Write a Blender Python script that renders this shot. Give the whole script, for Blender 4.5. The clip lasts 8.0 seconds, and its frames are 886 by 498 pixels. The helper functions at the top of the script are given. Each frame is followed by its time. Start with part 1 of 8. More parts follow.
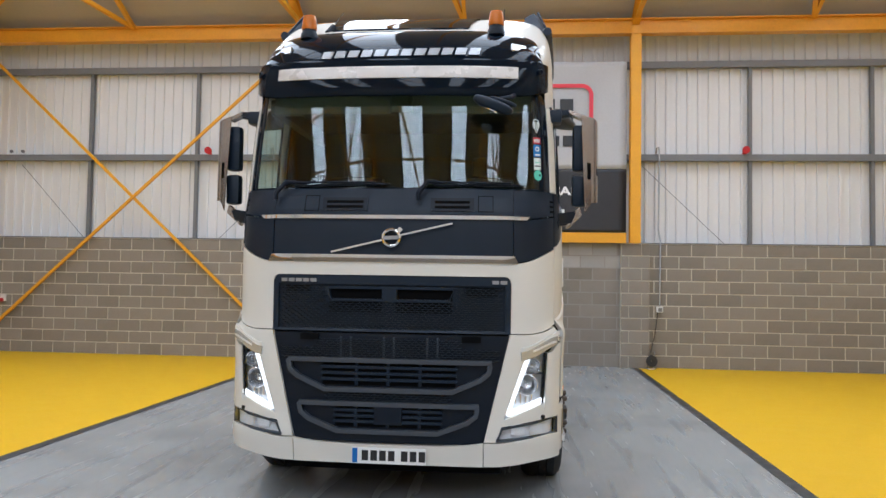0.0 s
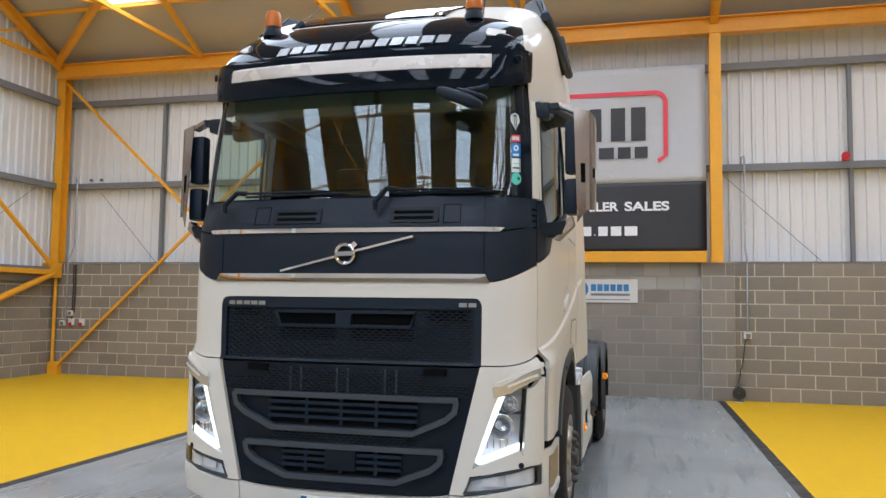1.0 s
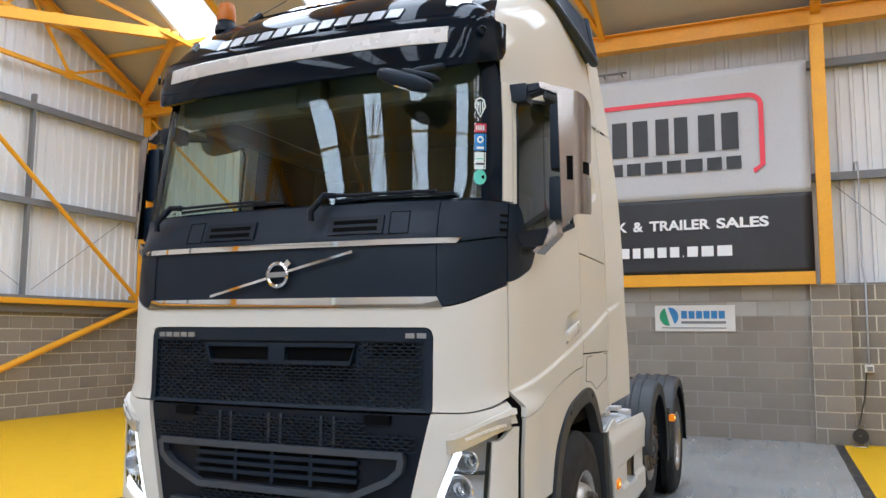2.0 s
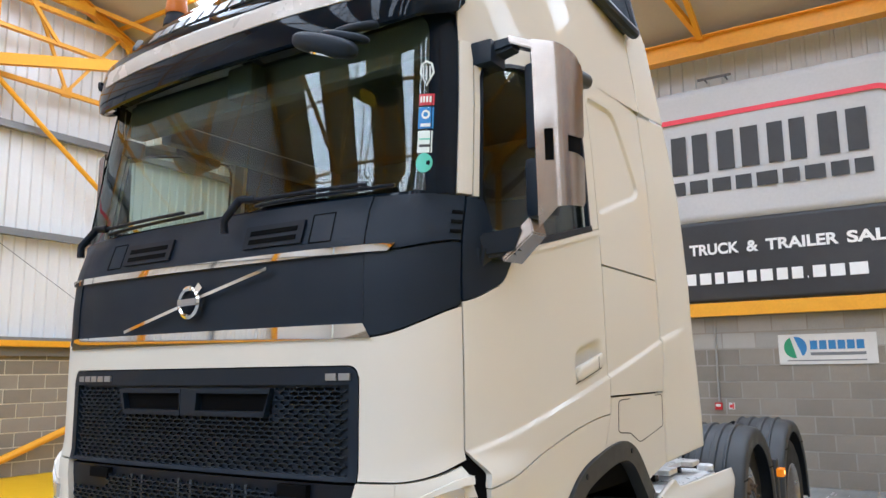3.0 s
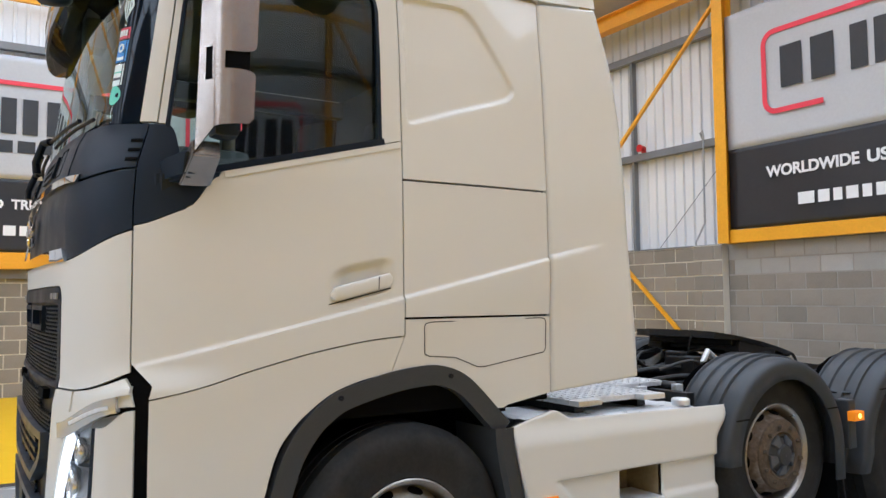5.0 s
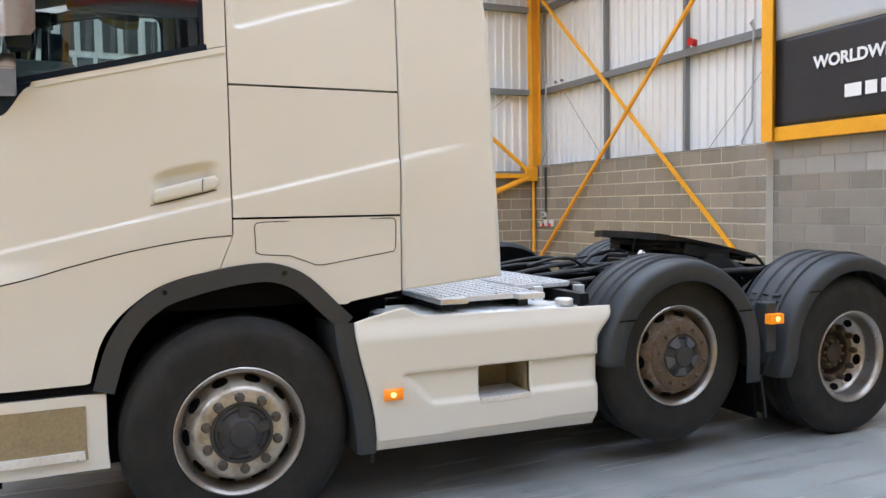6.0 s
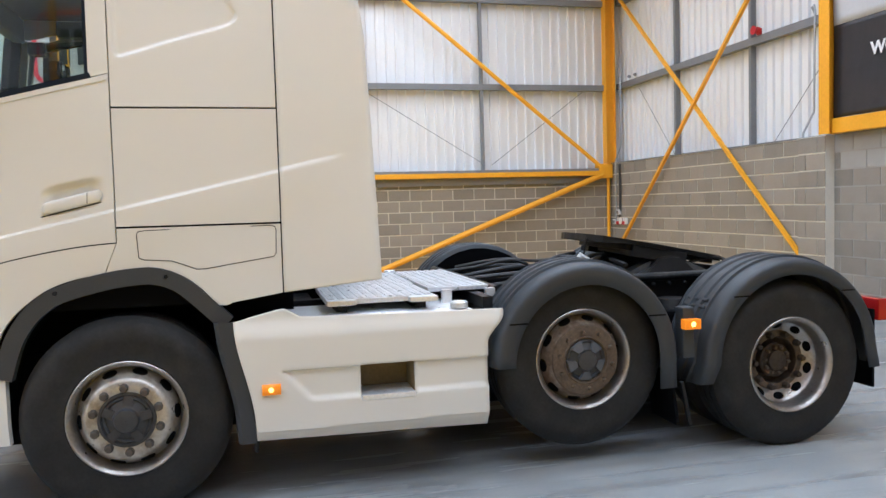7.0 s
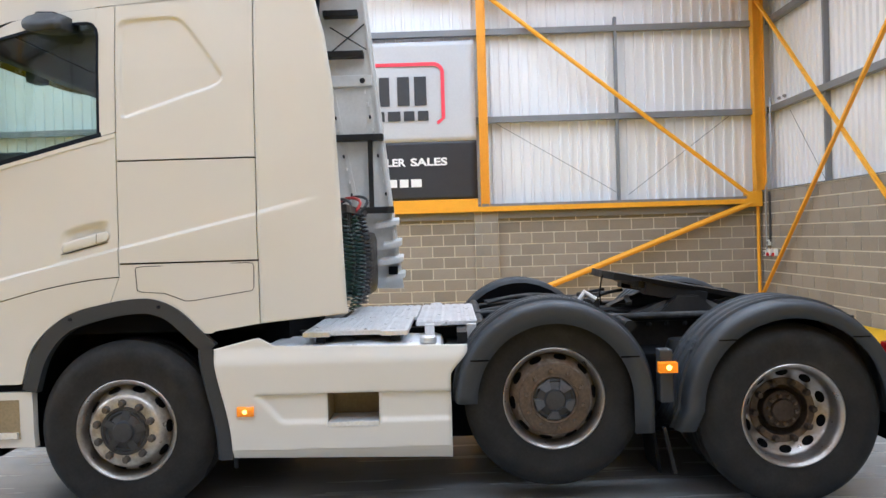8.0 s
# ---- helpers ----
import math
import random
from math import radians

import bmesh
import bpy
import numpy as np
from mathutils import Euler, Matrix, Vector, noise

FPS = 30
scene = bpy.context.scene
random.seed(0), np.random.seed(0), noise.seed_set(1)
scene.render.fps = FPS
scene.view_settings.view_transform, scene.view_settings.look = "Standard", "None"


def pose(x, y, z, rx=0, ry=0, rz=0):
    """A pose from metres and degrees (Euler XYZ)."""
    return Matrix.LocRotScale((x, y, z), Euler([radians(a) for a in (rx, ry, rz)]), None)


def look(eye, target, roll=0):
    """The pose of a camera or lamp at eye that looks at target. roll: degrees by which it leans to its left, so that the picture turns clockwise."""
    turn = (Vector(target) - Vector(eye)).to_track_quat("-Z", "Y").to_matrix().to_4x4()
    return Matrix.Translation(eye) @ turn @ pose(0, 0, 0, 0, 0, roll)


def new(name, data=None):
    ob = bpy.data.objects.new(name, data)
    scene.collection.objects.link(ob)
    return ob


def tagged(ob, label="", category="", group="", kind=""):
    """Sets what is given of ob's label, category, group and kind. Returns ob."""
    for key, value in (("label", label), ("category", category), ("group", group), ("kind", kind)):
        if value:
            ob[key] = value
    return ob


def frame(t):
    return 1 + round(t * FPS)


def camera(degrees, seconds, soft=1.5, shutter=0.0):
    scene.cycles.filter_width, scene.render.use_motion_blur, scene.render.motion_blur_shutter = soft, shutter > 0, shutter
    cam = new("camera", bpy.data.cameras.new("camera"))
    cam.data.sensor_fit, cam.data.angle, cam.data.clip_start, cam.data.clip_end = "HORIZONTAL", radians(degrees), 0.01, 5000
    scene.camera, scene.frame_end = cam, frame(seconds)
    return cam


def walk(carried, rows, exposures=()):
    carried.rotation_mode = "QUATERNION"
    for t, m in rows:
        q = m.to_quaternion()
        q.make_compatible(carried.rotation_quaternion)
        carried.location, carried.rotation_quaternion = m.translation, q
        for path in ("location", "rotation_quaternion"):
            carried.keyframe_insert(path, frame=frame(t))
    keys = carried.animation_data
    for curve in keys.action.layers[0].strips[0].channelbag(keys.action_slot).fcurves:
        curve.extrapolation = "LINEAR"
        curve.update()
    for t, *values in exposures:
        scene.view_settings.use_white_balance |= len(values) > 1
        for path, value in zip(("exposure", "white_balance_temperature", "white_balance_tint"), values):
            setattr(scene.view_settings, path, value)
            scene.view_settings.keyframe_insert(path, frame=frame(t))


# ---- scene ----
cam = camera(59.7, 8.0)
PATH = [
    (0, (0.057, 0.141, 1.584), (-0.138, 2.13, 1.665), 0.9),
    (0.5, (0.5, 0.528, 1.593), (0.164, 2.497, 1.693), 0.8),
    (1, (0.872, 1.033, 1.583), (0.388, 2.969, 1.723), 0.7),
    (1.5, (1.232, 1.572, 1.598), (0.597, 3.46, 1.777), 0.4),
    (1.7, (1.333, 1.796, 1.588), (0.642, 3.662, 1.78), 0.4),
    (2.8, (1.655, 3.118, 1.587), (0.634, 4.812, 1.884), -0.5),
    (3, (1.706, 3.338, 1.585), (0.629, 4.994, 1.9), -0.7),
    (3.5, (2.024, 3.783, 1.624), (0.781, 5.299, 2.019), -0.7),
    (4, (2.438, 4.171, 1.629), (1.037, 5.531, 2.063), -0.2),
    (4.5, (2.883, 4.601, 1.607), (1.324, 5.808, 1.942), -0.4),
    (5, (3.287, 5.083, 1.552), (1.594, 6.14, 1.679), -0.5),
    (5.2, (3.412, 5.3, 1.54), (1.679, 6.298, 1.587), -0.5),
    (6.3, (4.133, 6.509, 1.508), (2.275, 7.237, 1.367), -1.4),
    (6.5, (4.252, 6.745, 1.513), (2.372, 7.413, 1.371), -1.5),
    (7, (4.528, 7.353, 1.536), (2.588, 7.826, 1.422), -1.6),
    (7.5, (4.706, 7.97, 1.545), (2.722, 8.207, 1.471), -1.6),
    (8, (4.852, 8.613, 1.562), (2.852, 8.59, 1.534), -1.7),
]
walk(cam, [(t, look(eye, target, roll)) for t, eye, target, roll in PATH], [(t, ev, k, 10) for t, ev, k in ((0, -0.35, 5420), (1.5, -0.29, 5360), (3.0, -0.07, 5330), (3.5, -0.12, 5350), (4.0, -0.34, 5290), (4.5, -0.35, 5290), (5.2, -0.11, 5250), (6.5, 0.08, 5170), (8, 0.05, 5170))])

# ---- daylight ----
world = bpy.data.worlds.new("sky")
scene.world = world
world.use_nodes = True
wn = world.node_tree
sky = wn.nodes.new("ShaderNodeTexSky")
sky.sky_type, sky.sun_disc, sky.sun_elevation, sky.sun_rotation = "NISHITA", False, radians(45), radians(200)
wn.links.new(sky.outputs[0], wn.nodes["Background"].inputs[0])
wn.nodes["Background"].inputs[1].default_value = 0.1

# the hall in plan: back wall, west wall, east wall, front wall, eaves and roof
NORTH, WEST, EAST, SOUTH = 15.0, -11.14, 9.02, -14.0
EAVES, SLOPE, RIDGE_Y = 6.68, 0.47, 0.44
BAYS = (-11.06, -4.24, 2.21, 8.6)
SKYLIGHTS = tuple(-8.53 + 3.0 * k for k in range(6))


def roof_z(y):
    return EAVES + SLOPE * (NORTH - RIDGE_Y - abs(y - RIDGE_Y))


SKY_NEAR, SKY_FAR = 13.75, 2.6
for sx in SKYLIGHTS:
    for side in (1, -1):
        y0, y1 = RIDGE_Y + side * (SKY_NEAR - RIDGE_Y), RIDGE_Y + side * (SKY_FAR - RIDGE_Y)
        lamp = bpy.data.lights.new("skylight_daylight", "AREA")
        lamp.shape, lamp.size, lamp.size_y = "RECTANGLE", 1.08, abs(y1 - y0) * math.hypot(1, SLOPE)
        lamp.energy, lamp.color = 310.0, (0.93, 0.97, 1.0)
        ym = (y0 + y1) / 2
        ob = new("skylight_daylight", lamp)
        ob.matrix_world = pose(sx, ym, roof_z(ym) - 0.03, -side * math.degrees(math.atan(SLOPE)), 0, 0)

# ---- materials ----


def material(name, colour, rough=0.6, metal=0.0, coat=0.0, grain=(0.0, 40.0), stain=(0.0, 1.5), tint=None, bump=(0.0, 60.0), vary=0.0, emit=0.0, spec=0.5, rvary=0.09, cloud=6.0):
    """colour with fine grain (amount, scale), broad stains (amount, scale) towards tint, relief (depth, scale) and variation from piece to piece."""
    m = bpy.data.materials.new(name)
    m.use_nodes = True
    nt = m.node_tree
    p = nt.nodes["Principled BSDF"]
    p.inputs["Base Color"].default_value = (*colour, 1)
    p.inputs["Roughness"].default_value = rough
    p.inputs["Metallic"].default_value = metal
    p.inputs["Coat Weight"].default_value = coat
    p.inputs["Coat Roughness"].default_value = 0.04
    p.inputs["Specular IOR Level"].default_value = spec
    if emit:
        p.inputs["Emission Color"].default_value = (*colour, 1)
        p.inputs["Emission Strength"].default_value = emit
    co = nt.nodes.new("ShaderNodeTexCoord")

    def noise_at(scale, detail=4.0):
        n = nt.nodes.new("ShaderNodeTexNoise")
        n.inputs["Scale"].default_value, n.inputs["Detail"].default_value = scale, detail
        nt.links.new(co.outputs["Object"], n.inputs["Vector"])
        return n.outputs["Fac"]

    def ramp(src, lo, hi, a, b):
        r = nt.nodes.new("ShaderNodeMapRange")
        r.inputs["From Min"].default_value, r.inputs["From Max"].default_value = lo, hi
        r.inputs["To Min"].default_value, r.inputs["To Max"].default_value = a, b
        nt.links.new(src, r.inputs["Value"])
        return r.outputs["Result"]

    def mixed(kind, fac, a, b):
        n = nt.nodes.new("ShaderNodeMix")
        n.data_type, n.blend_type = "RGBA", kind
        for value, socket in ((fac, n.inputs[0]), (a, n.inputs[6]), (b, n.inputs[7])):
            if hasattr(value, "is_linked"):
                nt.links.new(value, socket)
            else:
                socket.default_value = value
        return n.outputs[2]

    col = None
    base = (*colour, 1)
    if stain[0]:
        t = (*(tint or tuple(c * 0.45 for c in colour)), 1)
        col = mixed("MIX", ramp(noise_at(stain[1], cloud), 0.48, 0.72, 0.0, stain[0]), base, t)
    if grain[0]:
        g = ramp(noise_at(grain[1], 5.0), 0.3, 0.7, 1 - grain[0], 1 + grain[0])
        comb = nt.nodes.new("ShaderNodeCombineColor")
        for k in range(3):
            nt.links.new(g, comb.inputs[k])
        col = mixed("MULTIPLY", 1.0, col or base, comb.outputs[0])
    if vary:
        info = nt.nodes.new("ShaderNodeObjectInfo")
        isle = nt.nodes.new("ShaderNodeNewGeometry")
        both = nt.nodes.new("ShaderNodeMath")
        both.operation = "ADD"
        nt.links.new(info.outputs["Random"], both.inputs[0])
        nt.links.new(isle.outputs["Random Per Island"], both.inputs[1])
        wrap = nt.nodes.new("ShaderNodeMath")
        wrap.operation = "FRACT"
        nt.links.new(both.outputs[0], wrap.inputs[0])
        g = ramp(wrap.outputs[0], 0, 1, 1 - vary, 1 + vary)
        comb = nt.nodes.new("ShaderNodeCombineColor")
        for k in range(3):
            nt.links.new(g, comb.inputs[k])
        col = mixed("MULTIPLY", 1.0, col or base, comb.outputs[0])
    if col:
        nt.links.new(col, p.inputs["Base Color"])
        if rough > 0.12:
            nt.links.new(ramp(noise_at(max(stain[1], 2.0) * 2.3), 0.3, 0.7, max(rough - rvary, 0.03), min(rough + rvary, 1)), p.inputs["Roughness"])
    if bump[0]:
        b = nt.nodes.new("ShaderNodeBump")
        b.inputs["Distance"].default_value = bump[0]
        b.inputs["Strength"].default_value = 1.0
        nt.links.new(noise_at(bump[1], 5.0), b.inputs["Height"])
        nt.links.new(b.outputs["Normal"], p.inputs["Normal"])
    return m


def glass(name, tint, gloss=1.0):
    """Thin pane: tinted see-through, with gloss by Fresnel."""
    m = bpy.data.materials.new(name)
    m.use_nodes = True
    nt = m.node_tree
    nt.nodes.remove(nt.nodes["Principled BSDF"])
    out = nt.nodes["Material Output"]
    see, shine, mix, lw = (nt.nodes.new(k) for k in ("ShaderNodeBsdfTransparent", "ShaderNodeBsdfGlossy", "ShaderNodeMixShader", "ShaderNodeLayerWeight"))
    see.inputs[0].default_value = (*tint, 1)
    shine.inputs["Color"].default_value = (0.8, 0.87, 0.88, 1)
    shine.inputs["Roughness"].default_value = 0.01
    lw.inputs["Blend"].default_value = 0.5
    # gloss by angle, the same from both sides
    five, gain = (nt.nodes.new("ShaderNodeMath") for k in range(2))
    five.operation, gain.operation = "POWER", "MULTIPLY_ADD"
    five.inputs[1].default_value = 5.0
    gain.inputs[1].default_value, gain.inputs[2].default_value = 0.9, 0.055 * gloss
    nt.links.new(lw.outputs["Facing"], five.inputs[0])
    nt.links.new(five.outputs[0], gain.inputs[0])
    nt.links.new(gain.outputs[0], mix.inputs[0])
    nt.links.new(see.outputs[0], mix.inputs[1])
    nt.links.new(shine.outputs[0], mix.inputs[2])
    nt.links.new(mix.outputs[0], out.inputs[0])
    return m


FLOOR_GREY = material("grey_floor_paint", (0.335, 0.345, 0.34), 0.2, grain=(0.035, 50), stain=(0.7, 0.95), tint=(0.21, 0.215, 0.215), rvary=0.02, cloud=2.0)


def streaked(m, along=0.7, across=9.0):
    """Long streaks along y: painted dark reflections and scuffs, gloss that comes and goes."""
    nt = m.node_tree
    p = nt.nodes["Principled BSDF"]
    old = p.inputs["Base Color"].links[0].from_socket
    co, mp, n, r, g, mx = (nt.nodes.new(k) for k in ("ShaderNodeTexCoord", "ShaderNodeMapping", "ShaderNodeTexNoise", "ShaderNodeMapRange", "ShaderNodeMapRange", "ShaderNodeMix"))
    mp.inputs["Scale"].default_value = (across, along, 1.0)
    n.inputs["Scale"].default_value, n.inputs["Detail"].default_value = 1.0, 5.0
    nt.links.new(co.outputs["Object"], mp.inputs[0])
    nt.links.new(mp.outputs[0], n.inputs["Vector"])
    for node, lo, hi, a, b in ((r, 0.5, 0.78, 0.0, 0.55), (g, 0.3, 0.7, 0.1, 0.34)):
        nt.links.new(n.outputs["Fac"], node.inputs["Value"])
        for k, v in zip(("From Min", "From Max", "To Min", "To Max"), (lo, hi, a, b)):
            node.inputs[k].default_value = v
    mx.data_type = "RGBA"
    nt.links.new(r.outputs[0], mx.inputs[0])
    nt.links.new(old, mx.inputs[6])
    mx.inputs[7].default_value = (0.12, 0.122, 0.125, 1)
    nt.links.new(mx.outputs[2], p.inputs["Base Color"])
    nt.links.new(g.outputs[0], p.inputs["Roughness"])


streaked(FLOOR_GREY)
FLOOR_YELLOW = material("yellow_floor_paint", (0.73, 0.435, 0.001), 0.45, grain=(0.03, 40), stain=(0.3, 0.5), tint=(0.7, 0.39, 0.002), spec=0.14, rvary=0.03, cloud=2.0)
FLOOR_LINE = material("dark_line_paint", (0.028, 0.028, 0.03), 0.45, grain=(0.15, 50), stain=(0.4, 3), tint=(0.06, 0.06, 0.06))
BLOCK = material("concrete_block", (0.265, 0.237, 0.198), 0.9, grain=(0.16, 110), stain=(0.25, 4), tint=(0.19, 0.168, 0.14), bump=(0.002, 160), vary=0.14)
BLOCK_PALE = material("pale_concrete_block", (0.42, 0.41, 0.385), 0.9, grain=(0.12, 110), stain=(0.2, 3), tint=(0.32, 0.31, 0.29), bump=(0.002, 160), vary=0.12)
MORTAR_GREY = material("grey_mortar", (0.37, 0.345, 0.305), 0.95, grain=(0.1, 90), stain=(0.3, 3), bump=(0.001, 120))
MORTAR = material("mortar", (0.7, 0.655, 0.55), 0.95, grain=(0.1, 90), stain=(0.2, 3), bump=(0.001, 120))
CLAD = material("white_cladding", (0.78, 0.78, 0.775), 0.5, grain=(0.015, 30), stain=(0.22, 0.6), tint=(0.72, 0.71, 0.69))
ROOF_LINER = material("roof_liner", (0.5, 0.465, 0.405), 0.7, grain=(0.02, 20), stain=(0.2, 0.5), tint=(0.42, 0.38, 0.32))
STEEL_ORANGE = material("orange_painted_steel", (0.82, 0.39, 0.006), 0.42, grain=(0.05, 30), stain=(0.25, 2.5), tint=(0.66, 0.28, 0.01), bump=(0.0005, 60))
STEEL_GREY = material("grey_painted_steel", (0.2, 0.205, 0.215), 0.5, grain=(0.06, 40), stain=(0.25, 2), tint=(0.13, 0.13, 0.14))
CABLE = material("black_cable", (0.03, 0.03, 0.03), 0.6)
CONDUIT = material("galvanised_conduit", (0.42, 0.43, 0.44), 0.45, metal=0.7, grain=(0.1, 60))
PLASTIC_WHITE = material("white_plastic", (0.75, 0.74, 0.71), 0.45, grain=(0.02, 20))
PLASTIC_RED = material("red_plastic", (0.5, 0.012, 0.015), 0.35, grain=(0.05, 20))
BAN_GREY = material("grey_banner_vinyl", (0.5, 0.505, 0.515), 0.5, grain=(0.03, 25), stain=(0.2, 1.2), tint=(0.42, 0.425, 0.435), bump=(0.004, 5))
BAN_BLACK = material("black_banner_vinyl", (0.022, 0.022, 0.025), 0.45, grain=(0.05, 25), bump=(0.004, 5))
BAN_RED = material("red_banner_print", (0.74, 0.05, 0.08), 0.5, grain=(0.03, 20))
BAN_INK = material("charcoal_banner_print", (0.03, 0.032, 0.036), 0.5, grain=(0.05, 20))
BAN_WHITE = material("white_banner_print", (0.85, 0.85, 0.85), 0.5, grain=(0.02, 20))
SIGN_BLUE = material("blue_sign_print", (0.05, 0.22, 0.5), 0.5, grain=(0.02, 20))
SIGN_GREEN = material("green_sign_print", (0.04, 0.3, 0.14), 0.5, grain=(0.02, 20))
# the pane's emission stands in for daylight coming through it
PANE_FROST = material("glowing_frosted_roof_pane", (0.85, 0.88, 0.9), 0.4, grain=(0.02, 10), emit=1.1)

PAINT = material("white_truck_paint", (0.7, 0.675, 0.61), 0.5, coat=0.34, spec=0.05)
DARK = material("dark_matt_plastic", (0.006, 0.0135, 0.027), 0.45, grain=(0.08, 200), stain=(0.15, 2), tint=(0.011, 0.02, 0.034), bump=(0.0003, 400), spec=0.28)
VISOR_BAND = material("satin_white_band", (0.56, 0.53, 0.5), 0.3, metal=0.15, grain=(0.02, 30))
GRILLE = material("dark_grille_plastic", (0.003, 0.0068, 0.015), 0.42, grain=(0.08, 150), spec=0.25)
MESH_GREY = material("grille_mesh_plastic", (0.011, 0.018, 0.029), 0.45, grain=(0.08, 150), spec=0.28)
GREY_TRIM = material("grey_grille_trim", (0.05, 0.058, 0.072), 0.42, grain=(0.05, 120), spec=0.4)
DISC = material("dirty_painted_wheel_disc", (0.46, 0.43, 0.38), 0.36, metal=0.5, grain=(0.14, 50), stain=(0.95, 11), tint=(0.13, 0.095, 0.06), bump=(0.0006, 60))
NUTS = material("brown_wheel_nut", (0.09, 0.075, 0.06), 0.6, metal=0.3, grain=(0.2, 60), stain=(0.5, 20), tint=(0.05, 0.035, 0.025))
GLOSS_BLACK = material("gloss_black_paint", (0.004, 0.008, 0.015), 0.035, spec=0.15)
# near-black that paints shade into gaps and openings; also plain black rubber
DEEP_BLACK = material("shade_and_rubber_black", (0.0025, 0.0025, 0.003), 0.9, spec=0.1)
CHROME = material("chrome", (0.66, 0.65, 0.64), 0.035, metal=1.0)
STAINLESS = material("brushed_stainless", (0.36, 0.32, 0.285), 0.24, metal=1.0, grain=(0.05, 25), rvary=0.04)
SILVER = material("silver_print", (0.36, 0.37, 0.39), 0.3, metal=0.6)
GLASS = glass("tinted_glass", (0.72, 0.85, 0.78), 1.15)
GLASS_SIDE = glass("side_glass", (0.66, 0.75, 0.73), 1.1)
LAMP_SHELL = material("lamp_reflector_shell", (0.72, 0.73, 0.75), 0.35, grain=(0.05, 60))
SATIN = material("satin_lamp_reflector", (0.8, 0.81, 0.83), 0.22, metal=0.85)
BRONZE = material("silver_lamp_trim", (0.62, 0.62, 0.61), 0.22, metal=0.6)
LENS = glass("lamp_lens", (0.95, 0.96, 0.97), 0.4)
MIRROR = material("mirror_glass", (0.8, 0.82, 0.83), 0.01, metal=1.0)
DRL = material("daytime_lamp", (1.0, 0.99, 0.97), 0.4, emit=1.7)
AMBER = material("amber_lamp", (0.85, 0.24, 0.004), 0.25, emit=0.4)
AMBER_CORE = material("amber_lamp_core", (1.0, 0.6, 0.1), 0.3, emit=3.5)
AMBER_OFF = material("amber_beacon", (0.5, 0.14, 0.002), 0.3, coat=0.15, spec=0.3)
TYRE = material("tyre_rubber", (0.0145, 0.014, 0.0135), 0.7, grain=(0.2, 60), stain=(0.6, 5), tint=(0.032, 0.03, 0.027), bump=(0.0006, 120), spec=0.35)
RIM = material("worn_steel_rim", (0.38, 0.36, 0.335), 0.36, metal=0.85, grain=(0.1, 60), stain=(0.6, 9), tint=(0.28, 0.21, 0.15), bump=(0.0006, 60))
RUST = material("rusty_hub", (0.12, 0.086, 0.056), 0.8, metal=0.2, grain=(0.25, 50), stain=(0.6, 12), tint=(0.06, 0.043, 0.032), bump=(0.0015, 70))
# darker rust for the drive wheel's dish, nuts and drum
RUST_DARK = material("dark_rusty_hub", (0.055, 0.038, 0.026), 0.7, metal=0.2, grain=(0.25, 50), stain=(0.6, 12), tint=(0.02, 0.016, 0.013), bump=(0.0015, 70))
HUBPALE = material("grey_hub_pad", (0.085, 0.09, 0.1), 0.45, grain=(0.15, 50), stain=(0.6, 16), tint=(0.05, 0.048, 0.045))
RUSTY_DISC = material("rusty_wheel_disc", (0.16, 0.115, 0.08), 0.7, metal=0.3, grain=(0.25, 50), stain=(0.9, 14), tint=(0.3, 0.27, 0.23), bump=(0.0012, 70))
HUBGREY = material("grimy_hub_cap", (0.036, 0.036, 0.038), 0.5, grain=(0.2, 50), stain=(0.6, 14), tint=(0.035, 0.033, 0.03))
FENDER = material("grey_mudguard_plastic", (0.037, 0.041, 0.046), 0.5, grain=(0.06, 120), stain=(0.3, 3), tint=(0.055, 0.057, 0.058), bump=(0.0004, 300), spec=0.4)
CHASSIS = material("black_chassis_steel", (0.009, 0.009, 0.0095), 0.5, grain=(0.3, 40), stain=(0.5, 5), tint=(0.03, 0.026, 0.022), bump=(0.001, 50), spec=0.4)
DUSTY = material("dusty_coupling_steel", (0.03, 0.03, 0.031), 0.5, grain=(0.25, 40), stain=(0.7, 6), tint=(0.1, 0.092, 0.08), bump=(0.001, 50), spec=0.4)
ALU = material("tread_aluminium", (0.8, 0.81, 0.82), 0.35, metal=0.45, grain=(0.08, 60), stain=(0.35, 5), tint=(0.5, 0.5, 0.49))
STEP_TAN = material("dusty_step_well", (0.3, 0.235, 0.13), 0.8, grain=(0.12, 60), stain=(0.5, 6), tint=(0.2, 0.155, 0.085))
CAB_REAR = material("pale_cab_rear_paint", (0.7, 0.695, 0.67), 0.45, grain=(0.04, 40), stain=(0.35, 4), tint=(0.5, 0.48, 0.44))
TRIM_IN = material("dark_cab_trim", (0.062, 0.073, 0.07), 0.7, grain=(0.1, 80))
TRIM_PALE = material("grey_cab_trim", (0.13, 0.14, 0.138), 0.8, grain=(0.06, 60))
SEAT = material("seat_cloth", (0.035, 0.035, 0.04), 0.9, grain=(0.15, 200))
COIL_GREEN = material("green_airline", (0.003, 0.03, 0.018), 0.3)
COIL_BLACK = material("black_airline", (0.012, 0.013, 0.014), 0.35)
COIL_RED = material("red_airline", (0.4, 0.02, 0.015), 0.35)
STICK_RED = material("red_sticker", (0.5, 0.03, 0.05), 0.4)
STICK_BLUE = material("blue_sticker", (0.02, 0.2, 0.55), 0.4)
STICK_WHITE = material("white_sticker", (0.7, 0.78, 0.76), 0.4)
STICK_TEAL = material("teal_sticker", (0.12, 0.55, 0.42), 0.4)
